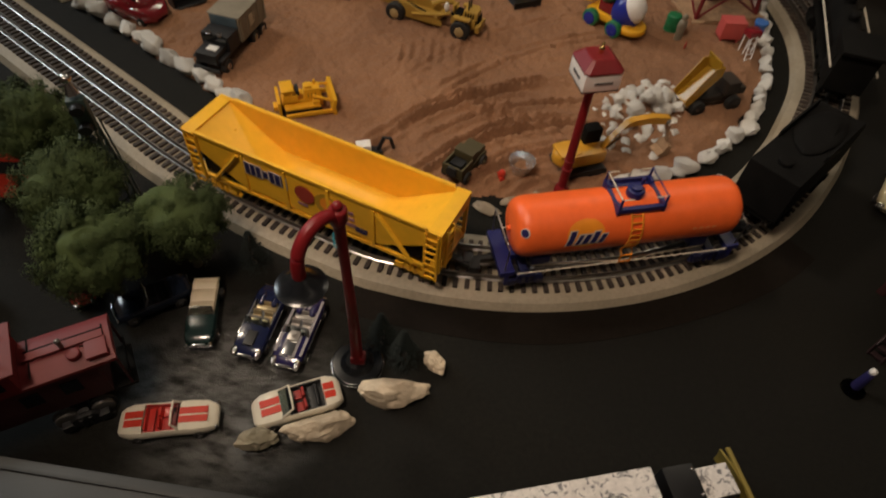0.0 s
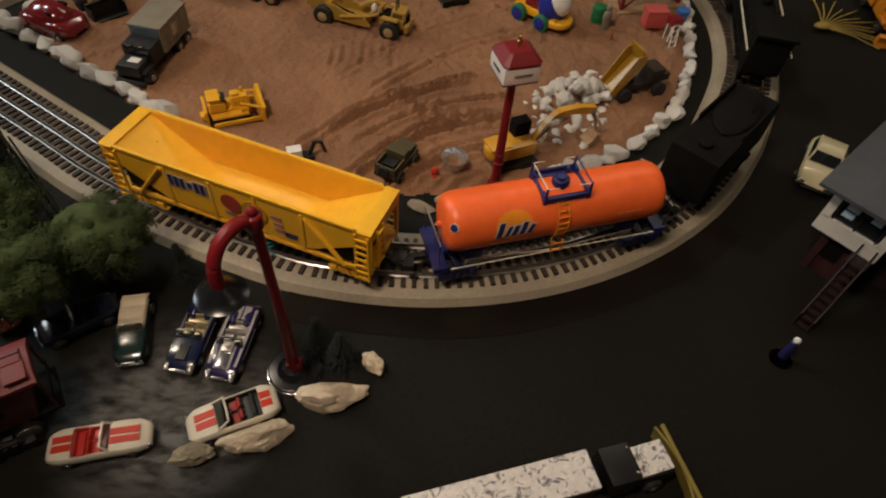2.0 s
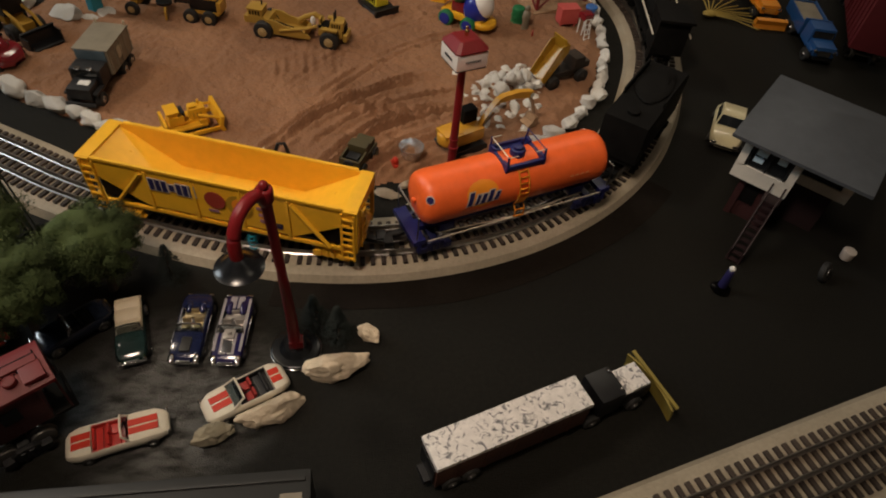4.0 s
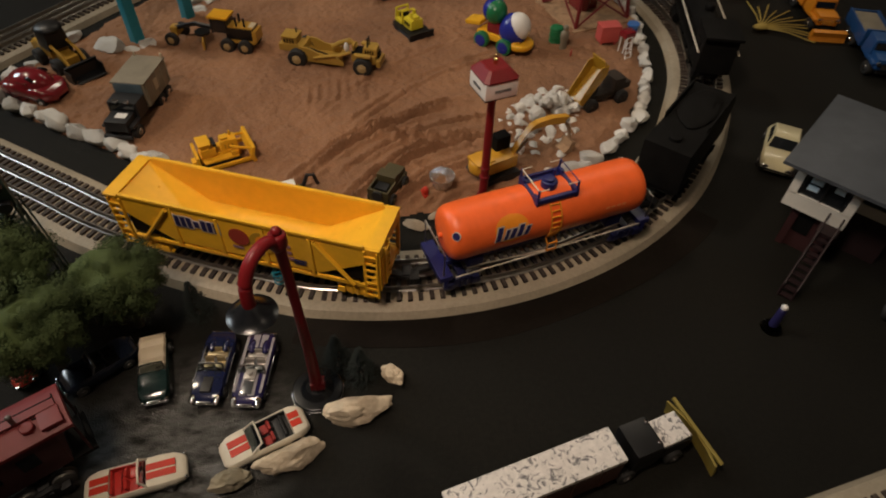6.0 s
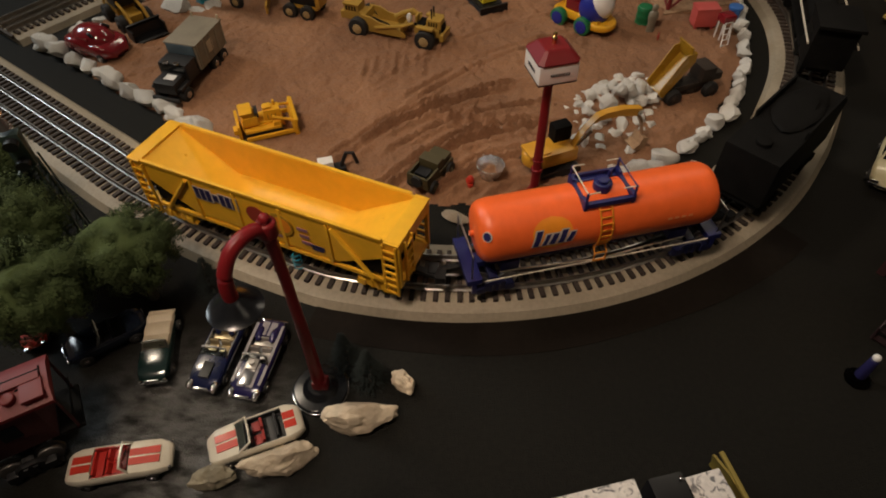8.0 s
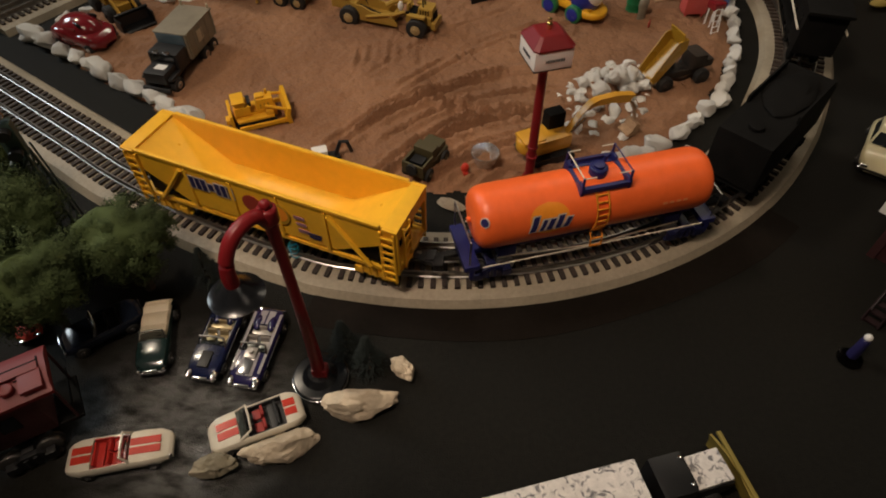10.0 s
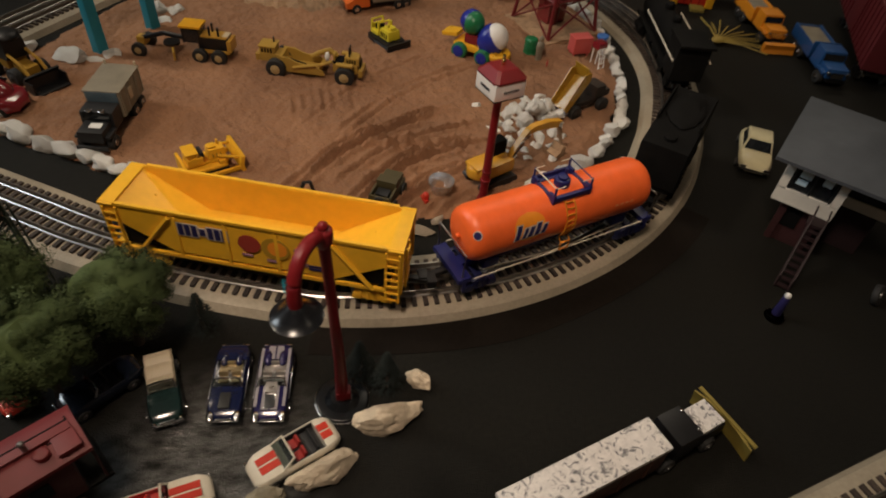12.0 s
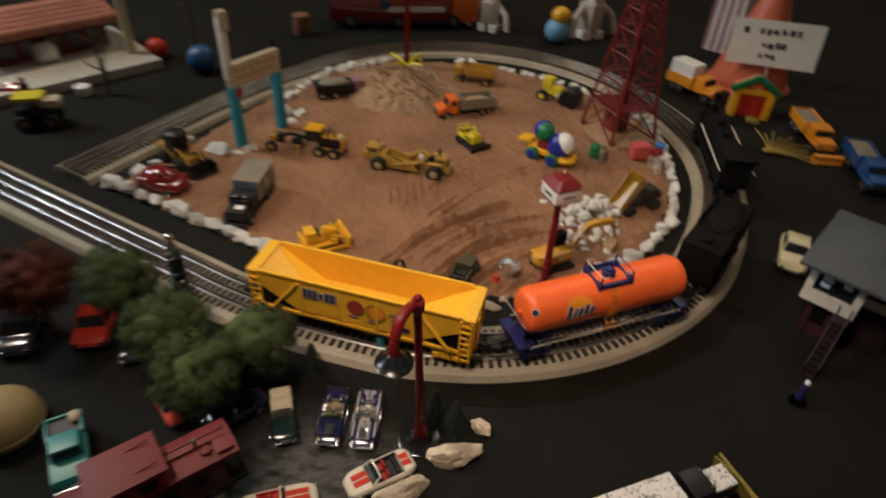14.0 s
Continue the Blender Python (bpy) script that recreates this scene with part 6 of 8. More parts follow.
def build_sign(m):
    s = thing("sign_post", "dark red post with a white sign box and red hipped roof", "sign", m)
    part("foot", Shape().cyl(0.013, 0.004, 0, 0, 0.002, n=24, bevel=0.001).cyl(0.009, 0.006, 0, 0, 0.007, n=20, r2=0.006), RED, s)
    post = part("post", Shape().cyl(0.0050, 0.138, 0, 0, 0.073, n=14, r2=0.0042), RED, s)
    part("post_collar", Shape().cyl(0.0060, 0.004, 0, 0, 0.034, n=16, bevel=0.001).cyl(0.0055, 0.003, 0, 0, 0.046, n=16, bevel=0.001), RED, post)
    box = part("sign_box", Shape().box(0.0365, 0.0365, 0.0185, 0, 0, 0.1540, bevel=0.0030), WHITE, s)
    part("bottom_plate", Shape().box(0.0355, 0.0355, 0.0016, 0, 0, 0.1445, bevel=0.0006), SATIN, box)
    rings = [[(x * k, y * k, z) for x, y in ((-1, -0.8), (-0.8, -1), (0.8, -1), (1, -0.8), (1, 0.8), (0.8, 1), (-0.8, 1), (-1, 0.8))] for k, z in ((0.0188, 0.1625), (0.0193, 0.1645), (0.0115, 0.1725), (0.0100, 0.1732))]
    part("roof", Shape().loft(rings), RED, s, smooth=15)
    part("finial", Shape().cyl(0.0020, 0.005, 0, 0, 0.174, n=12).ball(0.0026, 0, 0, 0.1775, n=12).ball(0.0018, 0, 0, 0.1815, n=10), GOLD, s)
    bars = part("lettering", Shape().box(0.0175, 0.0004, 0.0028, 0.001, -0.0184, 0.1535), INK, box, "thin black printed bar")
    for k in range(7):
        part("letter_gap", Shape().box(0.0005, 0.0004, 0.0030, -0.0065 + k * 0.0024, -0.0186, 0.1535), WHITE, bars)
    part("side_lettering_bar", Shape().box(0.0004, 0.0160, 0.0028, -0.0184, 0, 0.1535), INK, box)
    return s


build_sign(at(0.1480, 0.4860, 17) @ Matrix.Diagonal((0.95, 0.95, 0.972, 1)))

# ---- machines in the yard ----
DIRT = material("muddy_brown", (0.026, 0.015, 0.008), 0.7, vary=0.3, bump=0.4)



def sand_at(x, y, deg, lift=0.0):
    return pose(x, y, 0.0045 + lift, 0, 0, deg)


def crawler(parent, L, r, w, y, mat=BLACK, z=0.0):
    s = Shape()
    n = 10
    out = [(L / 2 - r + r * math.sin(math.pi * k / n), r - r * math.cos(math.pi * k / n) + z) for k in range(n + 1)] + [(-L / 2 + r - r * math.sin(math.pi * k / n), r + r * math.cos(math.pi * k / n) + z) for k in range(n + 1)]
    s.prism(out, w, y, bevel=0.0005)
    t = part("crawler_track", s, mat, parent)
    sh = Shape()
    m = int(L / 0.0045)
    for k in range(m):
        for zz in (z, z + 2 * r):
            sh.box(0.0022, w * 1.04, 0.0014, -L / 2 + r + (L - 2 * r) * (k + 0.5) / m, y, zz)
    part("track_shoes", sh, mat, t)
    sg = 1 if y > 0 else -1
    for k in range(4):
        part("track_roller", Shape().cyl(r * 0.42, w * 0.2, (-1.5 + k) * L * 0.22, y + sg * w * 0.48, r * 0.9 + z, rx=90, n=10), mat, t)
    return t


def build_dozer(m):
    d = thing("bulldozer", "bright yellow plastic toy bulldozer on the sand", "bulldozer", m, "yard machines")
    for y in (-0.0125, 0.0125):
        crawler(d, 0.044, 0.0058, 0.0085, y, BLACK)
        part("track_guard", Shape().box(0.040, 0.0095, 0.003, 0, y, 0.0132, bevel=0.0008), DOZER, d)
    part("hull", Shape().box(0.046, 0.0165, 0.010, 0.001, 0, 0.0125, bevel=0.001), DOZER, d)
    hood = part("engine_cover", Shape().box(0.020, 0.015, 0.013, 0.013, 0, 0.0235, bevel=0.0014, taper=0.9).box(0.009, 0.009, 0.003, 0.009, 0, 0.0312, bevel=0.0010), DOZER, d)
    for sgn in (-1, 1):
        for k in range(3):
            part("louver", Shape().box(0.0012, 0.0006, 0.005, 0.008 + k * 0.0042, sgn * 0.0073, 0.0225), OCHREBED, hood)
    part("exhaust", Shape().cyl(0.0014, 0.006, 0.017, 0.003, 0.0325, n=8), DOZER, hood)
    cab = part("cab", Shape().box(0.017, 0.020, 0.010, -0.012, 0, 0.0215, bevel=0.0008).box(0.010, 0.018, 0.006, -0.0145, 0, 0.0290, bevel=0.0012), DOZER, d)
    part("cab_notch", Shape().box(0.0040, 0.0150, 0.0060, -0.0035, 0, 0.0270), BLACK, cab)
    part("cab_roof", Shape().box(0.014, 0.021, 0.0022, -0.0145, 0, 0.0325, bevel=0.0008), DOZER, cab)
    blade = part("blade", Shape().prism([(0.0335, 0.000), (0.0385, 0.001), (0.0350, 0.011), (0.0385, 0.022), (0.0345, 0.023), (0.0310, 0.011)], 0.047, bevel=0.0006), DOZER, d)
    for y in (-0.0200, 0.0200):
        part("push_arm", Shape().box(0.054, 0.0034, 0.0046, 0.0070, y, 0.0070, bevel=0.0008), DOZER, blade)
        part("lift_arm", Shape().tube([(0.012, y * 0.55, 0.024), (0.035, y * 0.85, 0.018)], 0.0017, 6), DOZER, blade)
    part("ripper", Shape().box(0.0035, 0.034, 0.017, -0.0255, 0, 0.0145, bevel=0.0008).box(0.006, 0.010, 0.006, -0.0290, 0, 0.0080, bevel=0.0008), DOZER, d)
    part("tool_box", Shape().box(0.008, 0.006, 0.005, 0.016, 0.0125, 0.0165, bevel=0.0006).box(0.008, 0.006, 0.005, 0.016, -0.0125, 0.0165, bevel=0.0006), DOZER, d)
    return d


build_dozer(sand_at(-0.146, 0.573, 22) @ Matrix.Diagonal((0.98, 0.98, 0.98, 1)))


def build_army_truck(m):
    """Front along +x."""
    t = thing("dump_truck", "black toy lorry with a grey box body and white bonnet patch", "truck", m, "yard machines")
    part("chassis", Shape().box(0.120, 0.022, 0.008, -0.002, 0, 0.014, bevel=0.001), BLACK, t)
    box = part("box_body", Shape().box(0.072, 0.046, 0.036, -0.026, 0, 0.040, bevel=0.0015), GREYBOX, t)
    part("box_rim", Shape().box(0.074, 0.048, 0.002, -0.026, 0, 0.0585, bevel=0.0006), GREYBOX, box)
    part("front_panel", Shape().box(0.002, 0.040, 0.016, 0.0110, 0, 0.050, bevel=0.0004), SLATE, box, "blue-grey glossy panel")
    part("side_label", Shape().box(0.013, 0.0008, 0.016, -0.022, 0.0236, 0.042), BEIGE, box)
    for y in (-0.020, 0.020):
        part("tail_post", Shape().cyl(0.0016, 0.012, -0.061, y, 0.060, n=8), BEIGE, box)
    for sgn in (-1, 1):
        for k in range(5):
            part("box_rib", Shape().box(0.0018, 0.0014, 0.033, -0.058 + k * 0.016, sgn * 0.0236, 0.040), GREYBOX, box)
    cab = part("cab", Shape().box(0.026, 0.042, 0.026, 0.026, 0, 0.033, bevel=0.003), BLACK, t)
    part("windscreen", Shape().box(0.0012, 0.034, 0.011, 0.0392, 0, 0.040, ry=-8), WINDOW, cab)
    bon = part("bonnet", Shape().box(0.032, 0.032, 0.016, 0.052, 0, 0.026, bevel=0.003), BLACK, t)
    part("bonnet_patch", Shape().box(0.011, 0.015, 0.0008, 0.052, 0.003, 0.0345), WHITE, bon, "white square patch")
    for y in (-0.0075, 0.0085):
        part("round_lamp", Shape().cyl(0.0042, 0.002, 0.039, y, 0.0480, n=14, bevel=0.0006), CHROME, cab)
    part("front_bumper", Shape().box(0.004, 0.040, 0.006, 0.070, 0, 0.012, bevel=0.001), BLACK, t)
    part("tow_hook", Shape().tube([(0.070, -0.014, 0.012), (0.078, -0.015, 0.010), (0.082, -0.013, 0.004)], 0.0010, 6), CHROME, t)
    for y in (-0.017, 0.017):
        part("front_mudguard", Shape().box(0.024, 0.011, 0.004, 0.052, y, 0.0235, bevel=0.0015), BLACK, t)
    for x in (-0.048, -0.026, 0.052):
        for y in (-0.0185, 0.0185):
            wheel(t, x, y, 0.0105, 0.0105, 0.009, CHROME)
    return t


build_army_truck(sand_at(-0.2535, 0.673, -102) @ Matrix.Diagonal((0.86, 0.86, 0.86, 1)))


def build_loader(m):
    """Bucket along +x."""
    d = thing("wheel_loader", "yellow toy loader with a black cab and bucket", "loader", m, "yard machines")
    part("rear_body", Shape().box(0.046, 0.028, 0.018, -0.026, 0, 0.025, bevel=0.003), CAT, d)
    part("front_frame", Shape().box(0.028, 0.020, 0.012, 0.016, 0, 0.020, bevel=0.002), CAT, d)
    cab = part("cab", Shape().box(0.034, 0.034, 0.032, -0.010, 0, 0.046, bevel=0.007, taper=0.88), SATIN, d)
    part("cab_roof", Shape().ball(0.018, -0.010, 0, 0.058, 1.05, 1.05, 0.45, n=20), SATIN, cab)
    for y in (-0.0125, 0.0125):
        part("lift_arm", Shape().tube([(0.004, y, 0.040), (0.030, y, 0.032), (0.046, y, 0.014)], 0.0024, 6), CAT, d)
    part("bucket", Shape().prism([(0.044, 0.003), (0.066, 0.002), (0.067, 0.004), (0.049, 0.006), (0.048, 0.020), (0.052, 0.025), (0.049, 0.026), (0.044, 0.019)], 0.048, bevel=0.0005).box(0.020, 0.002, 0.018, 0.054, 0.0235, 0.011).box(0.020, 0.002, 0.018, 0.054, -0.0235, 0.011), SATIN, d)
    part("counterweight", Shape().box(0.010, 0.030, 0.012, -0.051, 0, 0.022, bevel=0.002), CAT, d)
    for x in (-0.030, 0.018):
        for y in (-0.019, 0.019):
            wheel(d, x, y, 0.0130, 0.0130, 0.011, SATIN)
    return d


build_loader(sand_at(-0.378, 0.797, -44) @ Matrix.Diagonal((0.92, 0.92, 0.92, 1)))


def build_red_car(m):
    car = thing("race_car", "glossy dark red rounded toy car by the border stones", "car", m)
    body = car_body(0.088, 0.046, 0.026, 0.003, hood=0.66, deck=0.80, cock=(-0.10, 0.10), depth=0.95, nose=0.50, tail=0.62, sit=0.10, round_ends=0.48)
    part("body", body, CRIMSON, car, smooth=60)
    part("cabin", Shape().ball(0.0275, -0.003, 0, 0.0150, 1.32, 0.80, 0.74, n=28), CRIMSON, car)
    for y in (-0.012, 0.012):
        part("window_slit", Shape().ball(0.0060, 0.010, y, 0.0298, 1.5, 0.35, 0.5, n=12, rz=12 if y > 0 else -12), WINDOW, car)
        part("headlight", Shape().ball(0.0036, 0.037, y, 0.014, 0.7, 1, 0.7, n=10), CHROME, car)
    for x in (-0.026, 0.026):
        for y in (-0.0195, 0.0195):
            wheel(car, x, y, 0.0070, 0.0070, 0.006)
    return car


build_red_car(sand_at(-0.391, 0.724, -20) @ Matrix.Diagonal((0.86, 1.04, 1.12, 1)))


def build_grader(m):
    """Blade end along +x."""
    g = thing("motor_grader", "dark yellow toy road grader with a long front beam", "grader", m, "yard machines")
    part("beam", Shape().tube([(-0.004, 0, 0.026), (0.030, 0, 0.030), (0.062, 0, 0.020)], 0.0034, 8), SATIN, g)
    part("front_axle", Shape().box(0.006, 0.034, 0.004, 0.062, 0, 0.0115, bevel=0.0008).box(0.010, 0.012, 0.010, 0.063, 0, 0.018, bevel=0.001), CAT, g)
    part("engine", Shape().box(0.040, 0.022, 0.018, -0.040, 0, 0.026, bevel=0.002), SATIN, g)
    part("engine_hood", Shape().box(0.038, 0.020, 0.002, -0.041, 0, 0.0358, bevel=0.0006), CAT, g)
    part("side_frame", Shape().box(0.044, 0.024, 0.005, -0.040, 0, 0.0165, bevel=0.001), CAT, g)
    part("radiator", Shape().box(0.006, 0.022, 0.016, -0.062, 0, 0.025, bevel=0.001), CAT, g)
    part("pale_cap", Shape().box(0.008, 0.014, 0.003, -0.057, 0, 0.0365, bevel=0.0008), BEIGE, g)
    cab = part("cab", Shape().box(0.024, 0.022, 0.020, -0.012, 0, 0.036, bevel=0.001), WINDOW, g)
    for x in (-0.023, -0.001):
        for y in (-0.0105, 0.0105):
            part("cab_post", Shape().box(0.0022, 0.0022, 0.022, x, y, 0.036), SATIN, cab)
    part("cab_roof", Shape().box(0.029, 0.026, 0.003, -0.012, 0, 0.0478, bevel=0.0008), DOZER, cab)
    for x, y in ((-0.036, 0.006), (-0.048, 0.006), (-0.036, -0.006)):
        part("stack", Shape().cyl(0.0016, 0.014, x, y, 0.042, n=8), SATIN, g)
    blade = part("mouldboard", Shape().box(0.003, 0.050, 0.012, 0.022, 0, 0.009, rz=25, bevel=0.0006), CAT, g)
    part("turntable", Shape().cyl(0.011, 0.003, 0.022, 0, 0.018, n=18), SATIN, blade)
    for x in (-0.022, -0.048):
        for y in (-0.0155, 0.0155):
            wheel(g, x, y, 0.0105, 0.0105, 0.008, TANBOX)
    for y in (-0.0165, 0.0165):
        wheel(g, 0.062, y, 0.0100, 0.0100, 0.007, TANBOX)
    return g


build_grader(sand_at(-0.181, 0.841, 163))


def louvers(parent, x, y, z, n, step, w, h):
    for k in range(n):
        part("louver", Shape().box(w, 0.0008, h, x + k * step, y, z), DEEP, parent)


def build_scraper(m):
    """Tractor along +x."""
    g = thing("motor_scraper", "mustard yellow toy motor scraper on two axles", "scraper", m, "yard machines")
    tractor = part("tractor", Shape().box(0.036, 0.022, 0.012, 0.047, 0, 0.021, bevel=0.002), MUSTARD, g)
    hood = part("engine_cover", Shape().box(0.022, 0.018, 0.011, 0.056, 0, 0.032, bevel=0.0018, taper=0.9), MUSTARD, g)
    part("grille", Shape().box(0.001, 0.014, 0.012, 0.0675, 0, 0.026), DEEP, hood)
    for sgn in (-1, 1):
        louvers(hood, 0.050, sgn * 0.0088, 0.032, 4, 0.0036, 0.0018, 0.006)
        part("fender", Shape().box(0.024, 0.008, 0.003, 0.048, sgn * 0.018, 0.0305, bevel=0.001), MUSTARD, tractor)
        part("draft_arm", Shape().tube([(0.030, sgn * 0.014, 0.032), (0.016, sgn * 0.018, 0.027), (-0.026, sgn * 0.018, 0.017)], 0.0021, 6), MUSTARD, g)
    for y in (-0.004, 0.004):
        part("stack", Shape().cyl(0.0012, 0.014, 0.052, y, 0.044, n=8), SATIN, g)
    deck = part("driver_deck", Shape().box(0.014, 0.020, 0.003, 0.036, 0, 0.0285, bevel=0.0006), DEEP, tractor)
    part("seat_back", Shape().box(0.003, 0.010, 0.010, 0.031, -0.002, 0.034, bevel=0.0008), MUSTARD, deck)
    part("nose_frame", Shape().box(0.006, 0.026, 0.010, 0.069, 0, 0.017, bevel=0.001), MUSTARD, g)
    part("gooseneck", Shape().tube([(0.034, 0.004, 0.032), (0.022, 0.004, 0.040), (0.008, 0.004, 0.034), (-0.004, 0.004, 0.026)], 0.0036, 8), MUSTARD, g)
    bowl = part("bowl", Shape().prism([(0.010, 0.008), (-0.036, 0.008), (-0.046, 0.018), (-0.046, 0.030), (-0.042, 0.030), (-0.041, 0.020), (-0.033, 0.012), (0.010, 0.012)], 0.030, bevel=0.0005), MUSTARD, g)
    for y in (-0.0155, 0.0155):
        part("bowl_side", Shape().prism([(0.018, 0.009), (-0.040, 0.009), (-0.048, 0.018), (-0.048, 0.031), (-0.032, 0.030), (-0.020, 0.024), (0.004, 0.022), (0.018, 0.014)], 0.0024, y, bevel=0.0004), MUSTARD, bowl)
    part("apron", Shape().box(0.005, 0.028, 0.016, 0.012, 0, 0.018, ry=22, bevel=0.0008), MUSTARD, g)
    part("ejector_ram", Shape().tube([(-0.010, -0.005, 0.017), (-0.040, -0.005, 0.024)], 0.0018, 6), DEEP, bowl)
    rear = part("rear_engine", Shape().box(0.030, 0.022, 0.012, -0.060, 0, 0.024, bevel=0.0015).box(0.022, 0.020, 0.010, -0.064, 0, 0.034, bevel=0.0015), MUSTARD, g)
    for sgn in (-1, 1):
        louvers(rear, -0.071, sgn * 0.0103, 0.034, 4, 0.0042, 0.0022, 0.006)
    part("rear_cap", Shape().box(0.024, 0.024, 0.002, -0.064, 0, 0.0398, bevel=0.0006), MUSTARD, rear)
    part("rear_stack", Shape().cyl(0.0012, 0.008, -0.058, 0.005, 0.044, n=8), SATIN, rear)
    part("push_block", Shape().box(0.006, 0.018, 0.010, -0.079, 0, 0.022, bevel=0.001), MUSTARD, rear)
    part("white_driver", Shape().ball(0.0046, 0.022, -0.009, 0.036, 0.8, 0.8, 1.5, n=12), WHITE, g)
    for x in (-0.050, 0.048):
        for y in (-0.0195, 0.0195):
            wheel(g, x, y, 0.0140, 0.0140, 0.011, TANBOX)
    return g


MUSTARD = plastic("mustard_yellow", (0.40, 0.245, 0.045), 0.34)
build_scraper(sand_at(-0.014, 0.776, -19) @ Matrix.Diagonal((0.95, 0.95, 0.95, 1)))


def build_small_dozer(m):
    d = thing("crawler_loader", "small lemon yellow toy crawler with black blade", "bulldozer", m, "yard machines")
    part("black_hull", Shape().box(0.050, 0.030, 0.006, -0.002, 0, 0.009, bevel=0.001), SATIN, d)
    for y in (-0.013, 0.013):
        crawler(d, 0.048, 0.0058, 0.009, y, BLACK)
    engine = part("engine", Shape().box(0.022, 0.022, 0.014, 0.007, 0, 0.020, bevel=0.0015, taper=0.92), LEMON, d)
    for sgn in (-1, 1):
        louvers(engine, 0.000, sgn * 0.0108, 0.019, 4, 0.0042, 0.0020, 0.007)
    part("engine_lid", Shape().box(0.014, 0.012, 0.004, 0.008, 0, 0.0285, bevel=0.001), LEMON, engine)
    cab = part("cab_floor", Shape().box(0.018, 0.024, 0.006, -0.016, 0, 0.016, bevel=0.001), LEMON, d)
    for x in (-0.024, -0.008):
        for y in (-0.010, 0.010):
            part("cab_post", Shape().box(0.0024, 0.0024, 0.014, x, y, 0.025), LEMON, cab)
    part("cab_back", Shape().box(0.0024, 0.020, 0.008, -0.024, 0, 0.022, bevel=0.0005), LEMON, cab)
    part("seat", Shape().box(0.008, 0.012, 0.008, -0.017, 0, 0.022, bevel=0.001), DEEP, cab)
    part("roll_bar", Shape().tube([(-0.008, -0.010, 0.032), (-0.008, 0.010, 0.032)], 0.0014, 6).tube([(-0.024, -0.010, 0.032), (-0.024, 0.010, 0.032)], 0.0014, 6), LEMON, cab)
    part("air_filter", Shape().cyl(0.0026, 0.007, 0.003, 0.004, 0.033, n=10).cyl(0.0020, 0.006, 0.010, -0.005, 0.033, n=10), LEMON, engine)
    blade = part("blade", Shape().prism([(0.028, 0.001), (0.032, 0.001), (0.030, 0.008), (0.032, 0.014), (0.028, 0.014)], 0.042, bevel=0.0004), SATIN, d)
    for y in (-0.0185, 0.0185):
        part("push_arm", Shape().tube([(-0.006, y, 0.008), (0.029, y, 0.007)], 0.0016, 6), SATIN, blade)
    return d


build_small_dozer(sand_at(0.098, 0.860, -62))


def build_tipper(m, cabmat, boxmat, label, k=1.0):
    """Cab along +x."""
    t = thing("tipper_lorry", label, "truck", m, "yard machines")
    part("chassis", Shape().box(0.120, 0.020, 0.006, -0.004, 0, 0.013), BLACK, t)
    cab = part("cab", Shape().prism([(0.022, 0.010), (0.066, 0.010), (0.068, 0.022), (0.048, 0.027), (0.042, 0.043), (0.022, 0.043)], 0.036, bevel=0.002), cabmat, t)
    q = [(0.0485, -0.0145, 0.028), (0.0485, 0.0145, 0.028), (0.0434, 0.0130, 0.0405), (0.0434, -0.0130, 0.0405)]
    part("windscreen", Shape().loft([q, [(x - 0.002, y, z) for x, y, z in q]]), WINDOW, cab)
    for sgn in (-1, 1):
        part("side_window", Shape().box(0.012, 0.001, 0.010, 0.033, sgn * 0.0182, 0.034, bevel=0.0004), WINDOW, cab)
    part("grille", Shape().box(0.001, 0.020, 0.008, 0.0682, 0, 0.0165), CHROME, cab)
    part("bumper", Shape().box(0.004, 0.037, 0.004, 0.068, 0, 0.009, bevel=0.0006), CHROME, cab)
    box = part("tipper_box", Shape().box(0.080, 0.038, 0.003, -0.024, 0, 0.019, bevel=0.0006), boxmat, t)
    for sgn in (-1, 1):
        part("box_side", Shape().box(0.080, 0.002, 0.022, -0.024, sgn * 0.0185, 0.030, bevel=0.0005), boxmat, box)
        for j in range(7):
            part("box_rib", Shape().box(0.002, 0.0018, 0.021, -0.060 + j * 0.012, sgn * 0.0200, 0.030), boxmat, box)
    part("box_front", Shape().box(0.002, 0.037, 0.026, 0.0155, 0, 0.032, bevel=0.0005), boxmat, box)
    part("tailgate", Shape().box(0.002, 0.037, 0.020, -0.0635, 0, 0.029, bevel=0.0005), boxmat, box)
    part("load", Shape().ball(0.020, -0.024, 0, 0.026, 1.7, 0.85, 0.6, n=18), GRAVEL, box)
    for x in (-0.050, -0.034, 0.048):
        for y in (-0.0165, 0.0165):
            wheel(t, x, y, 0.0088, 0.0088, 0.007, CHROME)
    return t


build_tipper(sand_at(0.103, 0.990, 193) @ Matrix.Diagonal((0.88, 0.88, 0.88, 1)), ORANGE, GREYBOX, "orange toy tipper lorry with a grey ribbed box")


